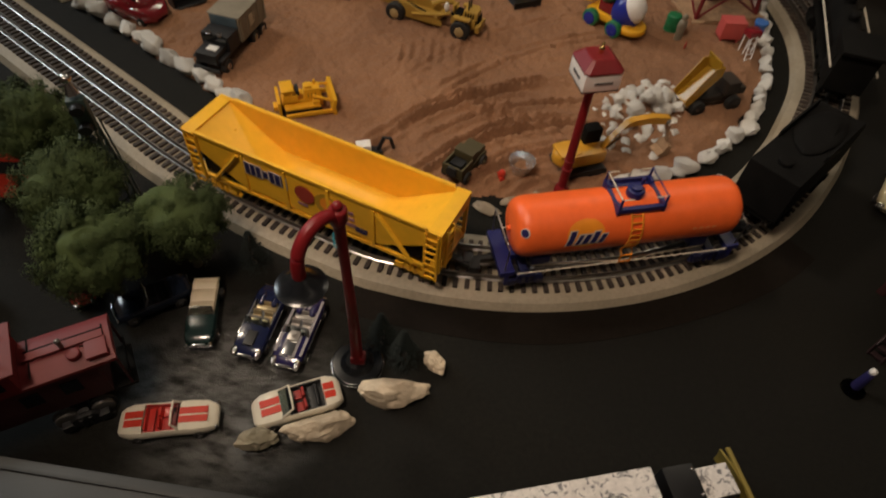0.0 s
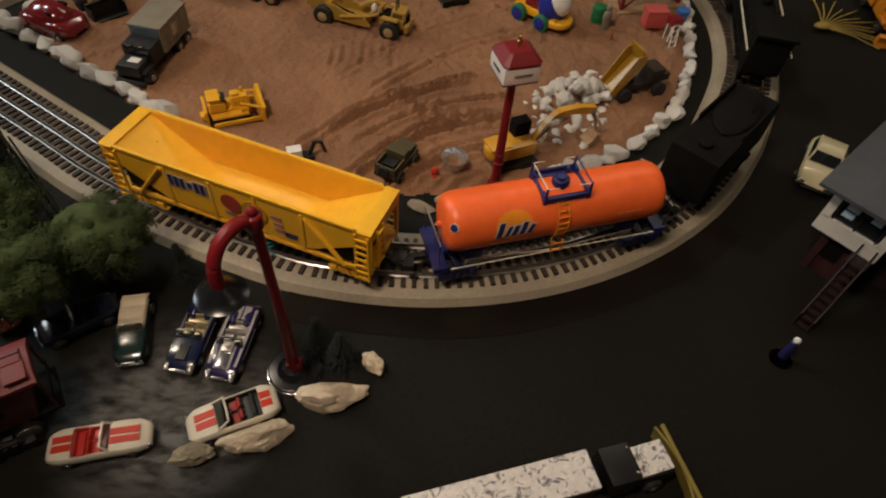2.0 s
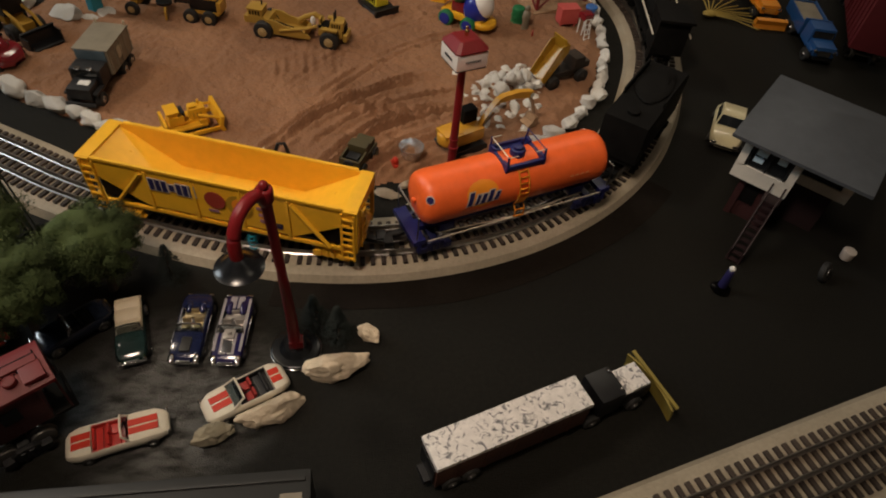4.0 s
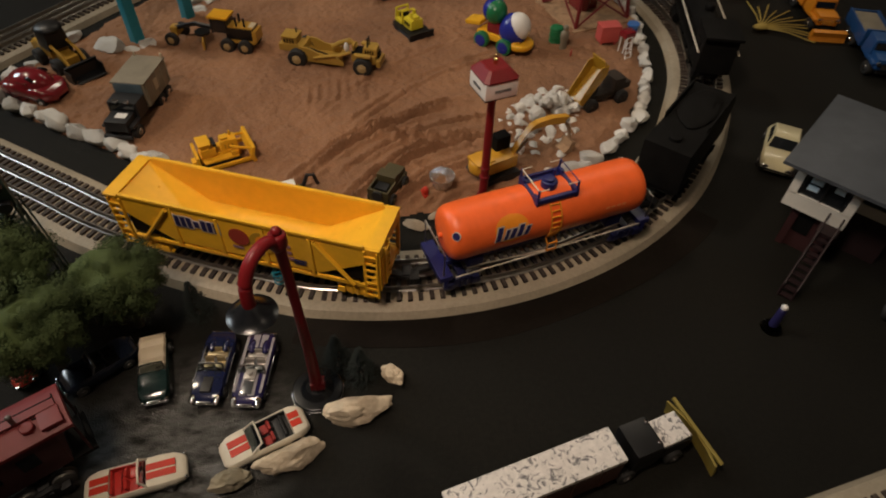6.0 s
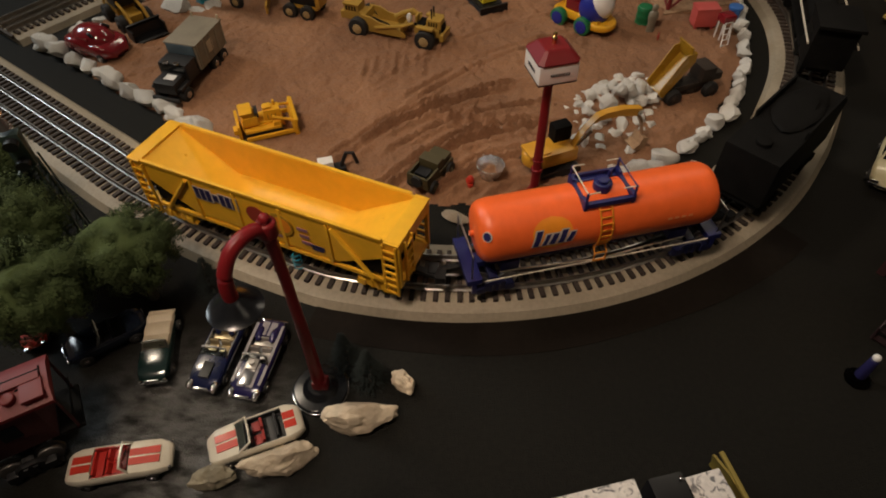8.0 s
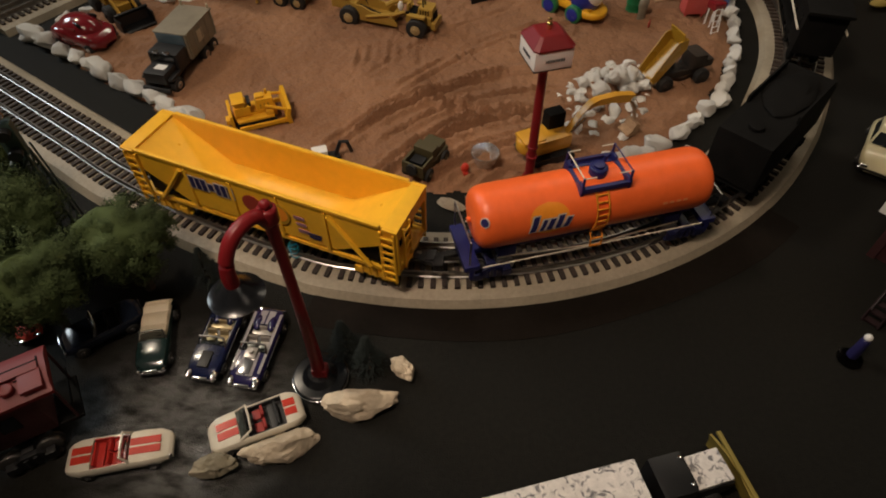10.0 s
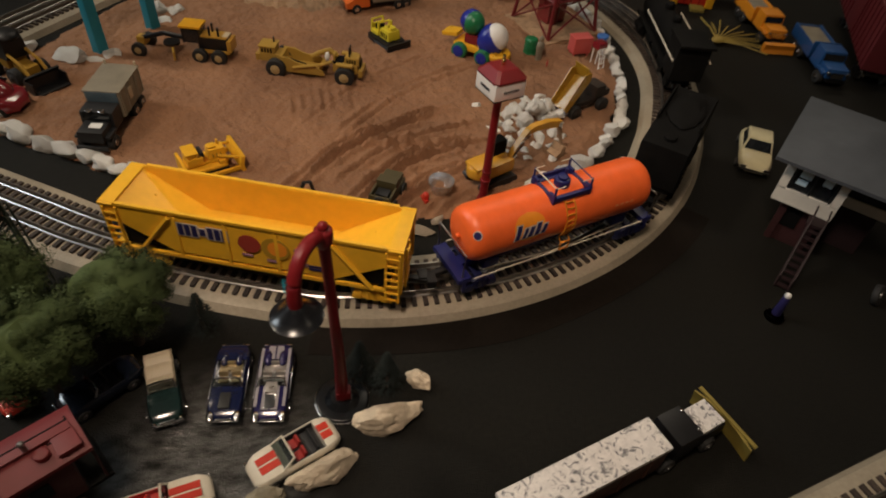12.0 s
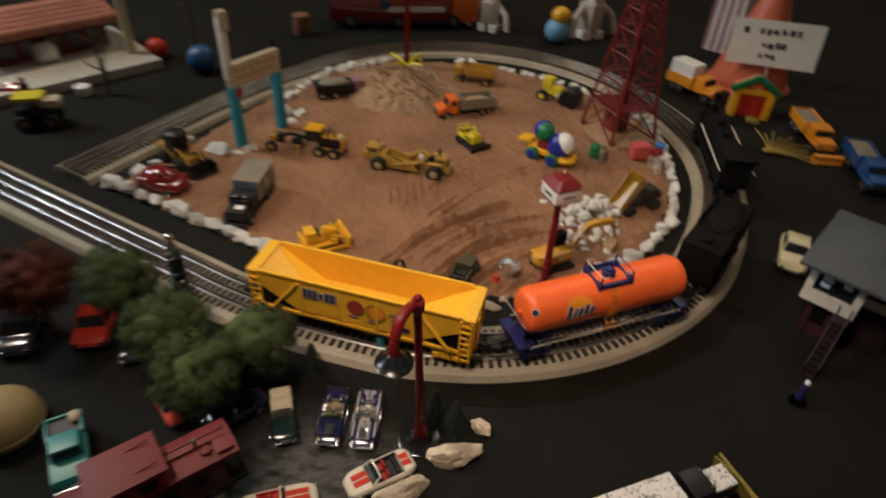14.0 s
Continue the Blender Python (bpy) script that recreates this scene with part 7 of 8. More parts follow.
def build_mixer_toy(m):
    """Rounded nose along +x."""
    t = thing("mixer_truck_toy", "chunky primary-coloured toy mixer truck with a white dome", "toy truck", m)
    part("base", Shape().box(0.070, 0.034, 0.010, 0, 0, 0.017, bevel=0.004), TOYYELLOW, t)
    part("front_bumper", Shape().cyl(0.020, 0.009, 0.030, 0, 0.014, n=26, bevel=0.003), TOYYELLOW, t)
    part("blue_hood", Shape().ball(0.0215, 0.018, 0, 0.031, 1.0, 0.98, 1.12, n=30), TOYBLUE, t)
    part("white_dome", Shape().ball(0.0190, 0.0245, 0, 0.0375, 0.98, 0.92, 1.06, n=30), WHITE, t)
    part("red_cradle", Shape().box(0.024, 0.026, 0.018, -0.008, 0, 0.028, bevel=0.005), CRIMSON, t)
    drum = part("drum_ball", Shape().ball(0.0175, -0.016, 0, 0.050, n=28), TOYBLUE, t)
    part("green_half", Shape().ball(0.0172, -0.0115, -0.0030, 0.0500, 0.92, 0.97, 0.99, n=28), TOYGREEN, drum, "green half of the ball")
    part("chute", Shape().box(0.026, 0.024, 0.006, -0.045, 0, 0.027, ry=-10, bevel=0.002), TOYYELLOW, t)
    for x in (-0.022, 0.016):
        for y in (-0.0205, 0.0205):
            w = part("wheel", Shape().cyl(0.0120, 0.009, x, y, 0.0120, rx=90, n=24, bevel=0.002), TOYGREEN, t)
            part("hubcap", Shape().cyl(0.0085, 0.003, x, y + (0.004 if y > 0 else -0.004), 0.0120, rx=90, n=20, bevel=0.001), TOYBLUE, w)
    return t


build_mixer_toy(sand_at(0.228, 0.812, -42) @ Matrix.Diagonal((1, 1, 1, 1)))


DIGGER = plastic("digger_yellow", (0.62, 0.31, 0.028), 0.32)


def build_excavator(m):
    """Counterweight at the origin's rear; boom reaches along the local x."""
    e = thing("excavator", "yellow toy excavator with a dark cab reaching over the stones", "excavator", m, "yard machines")
    for y in (-0.016, 0.016):
        crawler(e, 0.056, 0.0055, 0.010, y, BLACK)
    part("slew_ring", Shape().cyl(0.012, 0.005, 0, 0, 0.0125, n=20), BLACK, e)
    house = part("house", Shape().box(0.050, 0.030, 0.018, 0.000, 0, 0.023, bevel=0.004).cyl(0.0155, 0.018, -0.020, 0, 0.023, n=28, bevel=0.005), DIGGER, e)
    part("engine_lid", Shape().box(0.026, 0.024, 0.004, -0.020, 0, 0.0315, bevel=0.0012), DIGGER, house)
    part("cab", Shape().box(0.021, 0.015, 0.021, 0.013, 0.0095, 0.0405, bevel=0.0025), DEEP, e)
    boom = part("boom", Shape().loft([[(x + dx, -0.0075 + y, z + dz) for y, dx, dz in ((-0.004, -0.003, -0.004), (0.004, -0.003, -0.004), (0.004, 0.003, 0.004), (-0.004, 0.003, 0.004))] for x, z in ((0.018, 0.028), (0.030, 0.048), (0.041, 0.060), (0.050, 0.063), (0.074, 0.062), (0.098, 0.056))]), DIGGER, e)
    stick = part("stick", Shape().loft([[(x, -0.0075 + y, z + dz) for y, dz in ((-0.0026, -0.003), (0.0026, -0.003), (0.0026, 0.003), (-0.0026, 0.003))] for x, z in ((0.096, 0.056), (0.107, 0.038), (0.112, 0.020))]), GRAVEL, e, "dusty brown stick")
    part("boom_pin", Shape().cyl(0.0034, 0.010, 0.098, -0.0075, 0.056, rx=90, n=14), CHROME, boom)
    part("bucket", Shape().prism([(0.108, 0.022), (0.116, 0.018), (0.113, 0.004), (0.100, 0.004), (0.098, 0.008), (0.106, 0.012)], 0.018, -0.0075, bevel=0.0006), GRAVEL, stick)
    part("boom_cylinder", Shape().tube([(0.020, -0.0075, 0.024), (0.042, -0.0075, 0.044)], 0.0018, 8), CHROME, boom)
    return e


build_excavator(sand_at(0.166, 0.522, 24) @ Matrix.Diagonal((0.92, 0.92, 0.92, 1)))


def build_dumper(m):
    """Bed tipped up towards -x."""
    d = thing("dumper", "brown toy dumper with its yellow bed tipped over the stones", "truck", m, "yard machines")
    part("frame", Shape().box(0.074, 0.022, 0.010, 0.010, 0, 0.018, bevel=0.002), DIRT, d)
    cab = part("cab", Shape().box(0.022, 0.030, 0.022, 0.038, 0, 0.034, bevel=0.003), DIRT, d)
    part("bonnet", Shape().box(0.020, 0.022, 0.012, 0.056, 0, 0.026, bevel=0.003), DIRT, d)
    part("windscreen", Shape().box(0.001, 0.022, 0.010, 0.0495, 0, 0.039), WINDOW, cab)
    bed = Shape().prism([(-0.038, 0.0), (0.030, 0.0), (0.042, 0.010), (0.041, 0.012), (0.029, 0.0025), (-0.038, 0.0025)], 0.034)
    bed.prism([(-0.038, 0.0), (0.030, 0.0), (0.042, 0.010), (0.030, 0.022), (-0.034, 0.014)], 0.002, 0.017)
    bed.prism([(-0.038, 0.0), (0.030, 0.0), (0.042, 0.010), (0.030, 0.022), (-0.034, 0.014)], 0.002, -0.017)
    bed.box(0.002, 0.034, 0.024, 0.036, 0, 0.014, ry=38)
    bed.move(pose(-0.014, 0, 0.042, 0, -52, 0) @ Matrix.Diagonal((0.92, 0.92, 0.92, 1)))
    part("tipping_bed", bed, OCHREBED, d)
    part("ram", Shape().tube([(0.006, 0, 0.020), (-0.006, 0, 0.050)], 0.0024, 8), CHROME, d)
    for x in (-0.018, 0.044):
        for y in (-0.018, 0.018):
            wheel(d, x, y, 0.0120, 0.0120, 0.010, DIRT)
    return d


build_dumper(sand_at(0.321, 0.653, 22) @ Matrix.Diagonal((0.8, 0.8, 0.8, 1)))


def build_jeep(m):
    j = thing("field_truck", "small olive green army toy with open back", "truck", m, "yard machines")
    part("hull", Shape().box(0.050, 0.024, 0.008, 0, 0, 0.012, bevel=0.001), OLIVE, j)
    part("bonnet", Shape().box(0.016, 0.020, 0.008, 0.016, 0, 0.019, bevel=0.0015), OLIVE, j)
    part("cab", Shape().box(0.012, 0.022, 0.012, 0.001, 0, 0.022, bevel=0.001), OLIVE, j)
    part("open_back", Shape().box(0.020, 0.002, 0.008, -0.015, 0.011, 0.019).box(0.020, 0.002, 0.008, -0.015, -0.011, 0.019).box(0.002, 0.024, 0.008, -0.025, 0, 0.019), OLIVE, j)
    part("cargo", Shape().box(0.012, 0.014, 0.006, -0.014, 0, 0.019, bevel=0.001), SATIN, j)
    part("spare_wheel", Shape().cyl(0.006, 0.003, -0.0275, 0, 0.018, ry=90, n=14), RUBBER, j)
    for x in (-0.016, 0.016):
        for y in (-0.012, 0.012):
            wheel(j, x, y, 0.0072, 0.0072, 0.006, OLIVE)
    return j


build_jeep(sand_at(0.044, 0.500, 62))


CUTGLASS = material("silvered_glass", (0.80, 0.82, 0.84), 0.16, metal=0.85, vary=0.2, grain=150, bump=1.0, bump_scale=180)


def build_bowl(m):
    n = 28
    prof = ((0.009, 0.0), (0.011, 0.001), (0.0155, 0.008), (0.0175, 0.014), (0.0168, 0.014), (0.0147, 0.008), (0.010, 0.0022), (0.001, 0.002))
    s = Shape().loft([[(r * (1 + 0.04 * (k % 2)) * math.cos(2 * math.pi * k / n), r * (1 + 0.04 * (k % 2)) * math.sin(2 * math.pi * k / n), z) for k in range(n)] for r, z in prof])
    return solid("glass_bowl", s, CUTGLASS, "small silvery cut-glass bowl on the sand", "bowl", m)


build_bowl(sand_at(0.104, 0.503, 0) @ Matrix.Diagonal((0.80, 0.80, 1.35, 1)))


def build_mini_digger(m):
    d = thing("mini_digger", "tiny black toy digger with a white cab", "digger", m, "yard machines")
    part("white_cab", Shape().box(0.018, 0.013, 0.013, -0.010, 0, 0.014, bevel=0.001), WHITE, d)
    part("body", Shape().box(0.026, 0.014, 0.006, 0, 0, 0.0055, bevel=0.001), BLACK, d)
    part("boom", Shape().tube([(0.008, 0, 0.008), (0.016, 0, 0.026), (0.024, 0, 0.024), (0.028, 0, 0.008)], 0.0026, 6), BLACK, d)
    return d


build_mini_digger(sand_at(-0.056, 0.508, 18) @ Matrix.Diagonal((0.85, 0.85, 0.85, 1)))
solid("campfire", Shape().box(0.012, 0.005, 0.004, 0, 0, 0.002, rz=20, bevel=0.0008).box(0.012, 0.005, 0.004, 0, 0, 0.0055, rz=110, bevel=0.0008).ball(0.004, 0.001, 0, 0.010, 1, 1, 1.3, n=10), CARRED, "small red and orange piece beside the glass bowl", "toy", sand_at(0.083, 0.489, 0))

# ---- derrick and its clutter ----


DERRICKRED = plastic("derrick_red", (0.15, 0.012, 0.014), 0.4)


def build_derrick(m):
    d = thing("derrick", "dark red open-framed toy derrick on a tan base", "derrick", m)
    part("base_plate", Shape().box(0.116, 0.116, 0.006, 0, 0, 0.003, bevel=0.001), GRAVEL, d)
    H, a, b = 0.270, 0.048, 0.016

    def corner(i, z):
        sx, sy = ((-1, -1), (1, -1), (1, 1), (-1, 1))[i % 4]
        w = a + (b - a) * z / H
        return (sx * w, sy * w, 0.006 + z)

    for i in range(4):
        part("leg", Shape().tube([corner(i, 0), corner(i, H)], 0.0029, 6), DERRICKRED, d)
    zs = [0, 0.055, 0.105, 0.150, 0.190, 0.225, 0.255]
    for k, (z0, z1) in enumerate(zip(zs, zs[1:])):
        for i in range(4):
            part("cross_brace", Shape().tube([corner(i, z0), corner(i + 1, z1)], 0.0016, 5), DERRICKRED, d)
            part("cross_brace", Shape().tube([corner(i + 1, z0), corner(i, z1)], 0.0016, 5), DERRICKRED, d)
            part("girt", Shape().tube([corner(i, z1), corner(i + 1, z1)], 0.0019, 5), DERRICKRED, d)
    part("drill_pipe", Shape().cyl(0.006, 0.20, 0, 0, 0.106, n=12), DERRICKRED, d)
    part("work_deck", Shape().box(0.070, 0.070, 0.004, 0, 0, 0.062, bevel=0.001), DERRICKRED, d)
    part("engine_house", Shape().box(0.036, 0.030, 0.050, 0.004, 0.014, 0.031, bevel=0.002), CRIMSON, d, "plain bright red box between the legs")
    part("crown", Shape().box(0.040, 0.040, 0.006, 0, 0, 0.279, bevel=0.001), DERRICKRED, d)
    return d


build_derrick(sand_at(0.380, 0.905, 18))


def build_crate(m):
    c = thing("coral_crate", "coral pink plastic crate on four short legs", "crate", m)
    part("box", Shape().box(0.030, 0.020, 0.024, 0, 0, 0.019, bevel=0.0025), PINK, c)
    for x in (-0.011, 0.011):
        for y in (-0.007, 0.007):
            part("leg", Shape().cyl(0.0016, 0.008, x, y, 0.004, n=8), PINK, c)
    part("lid_rim", Shape().box(0.031, 0.021, 0.003, 0, 0, 0.0305, bevel=0.0008), PINK, c)
    return c


build_crate(sand_at(0.386, 0.806, 5))


def build_barrel(m):
    b = thing("barrel", "dark green ribbed toy barrel standing on the sand", "barrel", m)
    part("drum", Shape().cyl(0.0095, 0.026, 0, 0, 0.013, n=20, bevel=0.0014), TOYGREEN, b)
    for z in (0.004, 0.013, 0.022):
        part("hoop", Shape().cyl(0.0102, 0.002, 0, 0, z, n=20, bevel=0.0005), TOYGREEN, b)
    return b


build_barrel(sand_at(0.310, 0.815, 0))


def build_seat_ladder(m):
    c = thing("lookout_chair", "small red seat with white ladder and blue cup", "toy", m)
    part("seat", Shape().box(0.018, 0.016, 0.010, 0, 0, 0.030, bevel=0.003), CRIMSON, c)
    for x in (-0.005, 0.005):
        part("ladder_rail", Shape().tube([(x - 0.010, -0.022, 0.001), (x, -0.006, 0.030)], 0.0008, 5), WHITE, c)
    for k in range(5):
        f = (k + 0.5) / 5
        part("ladder_rung", Shape().tube([(-0.015 + 0.010 * f, -0.022 + 0.016 * f, 0.001 + 0.029 * f), (-0.005 + 0.010 * f, -0.022 + 0.016 * f, 0.001 + 0.029 * f)], 0.0007, 5), WHITE, c)
    for x in (-0.006, 0.006):
        for y in (-0.005, 0.005):
            part("leg", Shape().cyl(0.0010, 0.026, x, y, 0.013, n=6), WHITE, c)
    return c


build_seat_ladder(sand_at(0.405, 0.780, 20))
solid("blue_cup", Shape().cyl(0.0065, 0.020, 0, 0, 0.010, n=18, r2=0.0075, bevel=0.001).cyl(0.0095, 0.004, 0, 0, 0.020, n=18, bevel=0.001), SKYBLUE, "bright blue toy cup standing by the border stones", "cup", sand_at(0.432, 0.826, 0))
build_figure("dark grey toy figure near the barrel", sand_at(0.316, 0.792, 10), 0.040, GREYBOX)
build_figure("brown toy figure behind the red-roofed sign", sand_at(0.322, 0.770, 70), 0.014, REDP)

# ---- gateway sign at the back of the yard ----


def build_gateway(m):
    """Local x runs from the near post to the far post."""
    g = thing("gateway_sign", "turquoise-posted gateway with a tan lettered board and white mast", "sign", m)
    for x in (-0.046, 0.046):
        part("post", Shape().box(0.016, 0.013, 0.110, x, 0, 0.055, bevel=0.001, taper=0.92), TURQ, g)
    board = part("board", Shape().box(0.106, 0.012, 0.040, 0.0, 0, 0.128, bevel=0.004), BEIGE, g)
    s = Shape()
    for r, z in ((0, 0.136), (1, 0.124)):
        for k in range(6 - r):
            s.box(0.010, 0.0008, 0.007, -0.038 + k * 0.015 + r * 0.006, -0.0063, z, bevel=0.0003)
    tagged(part("lettering", s, TANBOX, board, "brown unreadable printed bars"), kind="stuff")
    part("mast", Shape().box(0.011, 0.010, 0.095, -0.050, 0, 0.172, bevel=0.001), WHITE, g)
    part("mast_head", Shape().box(0.016, 0.012, 0.030, -0.046, 0, 0.215, bevel=0.002), BEIGE, g)
    part("red_patch", Shape().box(0.014, 0.014, 0.014, -0.040, -0.001, 0.100, bevel=0.002), CRIMSON, g)
    part("dark_tree", Shape().cyl(0.010, 0.060, 0.052, 0.010, 0.135, n=10, r2=0.003), DARKTREE, g)
    return g


build_gateway(sand_at(-0.266, 0.888, 50))

# ---- far side of the yard ----


def build_hay_wagon(m):
    w = thing("dump_wagon", "dark toy wagon heaped with grey stones", "wagon", m, "yard machines")
    part("tub", Shape().box(0.072, 0.034, 0.020, 0, 0, 0.020, bevel=0.002, taper=1.1), SATIN, w)
    part("load", Shape().ball(0.020, 0, 0, 0.028, 1.6, 0.8, 0.5, n=16), GREYBOX, w)
    part("cab", Shape().box(0.020, 0.030, 0.024, 0.046, 0, 0.024, bevel=0.003), VIOLET, w)
    for x in (-0.026, 0.0, 0.044):
        for y in (-0.016, 0.016):
            wheel(w, x, y, 0.0090, 0.0090, 0.007, CHROME)
    return w


build_hay_wagon(sand_at(-0.150, 1.065, 12))


def build_ramp_wagon(m):
    w = thing("tip_cart", "yellow toy tip cart by the gravel heap", "cart", m, "yard machines")
    part("tray", Shape().box(0.062, 0.034, 0.004, 0, 0, 0.022, bevel=0.001), CAT, w)
    for y in (-0.017, 0.017):
        part("tray_side", Shape().box(0.062, 0.002, 0.014, 0, y, 0.030, bevel=0.0005), CAT, w)
    part("tray_end", Shape().box(0.002, 0.034, 0.016, -0.031, 0, 0.031), CAT, w)
    part("cab", Shape().box(0.016, 0.028, 0.022, 0.044, 0, 0.024, bevel=0.002), CAT, w)
    for x in (-0.018, 0.040):
        for y in (-0.016, 0.016):
            wheel(w, x, y, 0.0090, 0.0090, 0.007, CAT)
    return w


build_ramp_wagon(sand_at(0.150, 1.135, 160))


def build_tractor(m):
    t = thing("farm_tractor", "lemon green toy tractor with a black wheel roller", "tractor", m, "yard machines")
    part("body", Shape().box(0.040, 0.018, 0.018, -0.010, 0, 0.026, bevel=0.003), LEMON, t)
    part("cab", Shape().box(0.020, 0.022, 0.018, -0.022, 0, 0.040, bevel=0.002), LEMON, t)
    part("roller", Shape().cyl(0.020, 0.034, 0.030, 0, 0.020, rx=90, n=24, bevel=0.002), SATIN, t)
    part("pale_bar", Shape().box(0.006, 0.042, 0.006, 0.008, 0, 0.022, bevel=0.001), BEIGE, t)
    for y in (-0.016, 0.016):
        wheel(t, -0.026, y, 0.0130, 0.0130, 0.008, LEMON)
    return t


build_tractor(sand_at(0.296, 1.040, -42))


def build_crane(m):
    c = thing("crane_tower", "red toy crane mast on a yellow footed base", "crane", m)
    part("base", Shape().box(0.030, 0.030, 0.008, 0, 0, 0.006, bevel=0.001), LEMON, c)
    for a in range(4):
        x, y = math.cos(a * 1.571 + 0.78), math.sin(a * 1.571 + 0.78)
        part("outrigger", Shape().tube([(x * 0.012, y * 0.012, 0.010), (x * 0.044, y * 0.044, 0.016), (x * 0.046, y * 0.046, 0.0)], 0.004, 6), LEMON, c)
    part("mast", Shape().box(0.011, 0.011, 0.150, 0, 0, 0.085), RED, c)
    part("mast_top", Shape().box(0.020, 0.020, 0.014, 0, 0, 0.165, bevel=0.002), RED, c)
    return c


build_crane(sand_at(0.000, 1.215, 0, 0.004))

# ---- black steam locomotive and tender on the far side of the curve ----


def build_tender(m):
    t = thing("coal_tender", "black toy coal tender coupled behind the tank car", "train car", m)
    part("tank", Shape().box(0.140, 0.050, 0.050, 0, 0, 0.064, bevel=0.002), DEEP, t)
    part("coal_load", lumpy(1.0, 4.2, 0.044, 0.022, 0.004, 0.3, 3).move(pose(0.020, 0, 0.0885)), DEEP, t)
    part("coal_board", Shape().box(0.080, 0.002, 0.008, 0.020, 0.0235, 0.092).box(0.080, 0.002, 0.008, 0.020, -0.0235, 0.092), DEEP, t)
    part("water_hatch", Shape().cyl(0.007, 0.004, -0.050, 0, 0.0905, n=18, bevel=0.001), DEEP, t)
    part("frame", Shape().box(0.134, 0.040, 0.006, 0, 0, 0.036), DEEP, t)
    part("ladder", Shape().tube([(-0.064, -0.012, 0.034), (-0.064, -0.012, 0.072)], 0.0008, 5).tube([(-0.064, 0.0, 0.034), (-0.064, 0.0, 0.072)], 0.0008, 5), STEEL, t)
    for x in (-0.040, 0.040):
        bogie(t, x, DEEP)
    return t


def build_loco(m):
    e = thing("steam_locomotive", "black toy steam locomotive with bright handrails on the curve", "locomotive", m)
    part("boiler", Shape().cyl(0.0210, 0.170, 0.040, 0, 0.062, ry=90, n=28, bevel=0.003), DEEP, e)
    part("smokebox_front", Shape().cyl(0.0170, 0.006, 0.127, 0, 0.062, ry=90, n=24, bevel=0.002), DEEP, e)
    cab = part("cab", Shape().box(0.044, 0.050, 0.050, -0.066, 0, 0.066, bevel=0.002), DEEP, e)
    part("cab_roof", Shape().box(0.056, 0.054, 0.004, -0.068, 0, 0.0925, bevel=0.0015), DEEP, cab)
    for sgn in (-1, 1):
        part("cab_window", Shape().box(0.018, 0.001, 0.012, -0.066, sgn * 0.0253, 0.074), DEEP, cab)
        part("running_board", Shape().box(0.180, 0.012, 0.003, 0.040, sgn * 0.020, 0.045, bevel=0.0006), DEEP, e)
        rail = part("handrail", Shape().tube([(-0.088, sgn * 0.0290, 0.070), (0.072, sgn * 0.0290, 0.070)], 0.0013, 6), RODMETAL, e)
        for x in (-0.086, -0.034, 0.018, 0.070):
            part("stanchion", Shape().tube([(x, sgn * 0.0290, 0.070), (x, sgn * 0.0180, 0.066)], 0.0009, 5), DEEP, rail)
        part("cylinder", Shape().cyl(0.0085, 0.026, 0.100, sgn * 0.021, 0.031, ry=90, n=18, bevel=0.001), DEEP, e)
        part("side_rod", Shape().box(0.096, 0.002, 0.004, 0.020, sgn * 0.0215, 0.028), STEEL, e)
    part("chimney", Shape().cyl(0.006, 0.014, 0.108, 0, 0.089, n=16, r2=0.0075, bevel=0.001), DEEP, e)
    part("steam_dome", Shape().cyl(0.008, 0.010, 0.056, 0, 0.086, n=18, bevel=0.003), DEEP, e)
    part("sand_dome", Shape().cyl(0.0075, 0.009, 0.010, 0, 0.086, n=18, bevel=0.003), DEEP, e)
    part("headlamp", Shape().cyl(0.0050, 0.008, 0.130, 0, 0.084, ry=90, n=14, bevel=0.001), CHROME, e)
    part("pilot", Shape().prism([(0.126, 0.036), (0.146, 0.022), (0.148, 0.019), (0.126, 0.019)], 0.040, bevel=0.001), DEEP, e)
    part("frame", Shape().box(0.190, 0.026, 0.012, 0.020, 0, 0.036), DEEP, e)
    for x in (-0.020, 0.020, 0.060):
        for sgn in (-1, 1):
            part("driving_wheel", Shape().cyl(0.0145, 0.004, x, sgn * 0.0165, 0.033, rx=90, n=22, bevel=0.0006), DEEP, e)
    for x in (-0.060, 0.108):
        wheelset(e, x, 0, 0.0185 + 0.0085, mat=DEEP)
    return e


build_tender(on_track(-43.0, 0, -0.003))
build_loco(pose(0.4960, 0.7400, 0, 0, 0, 76) @ Matrix.Diagonal((1, 0.88, 1, 1)))

# ---- things beyond the tracks, on the right ----


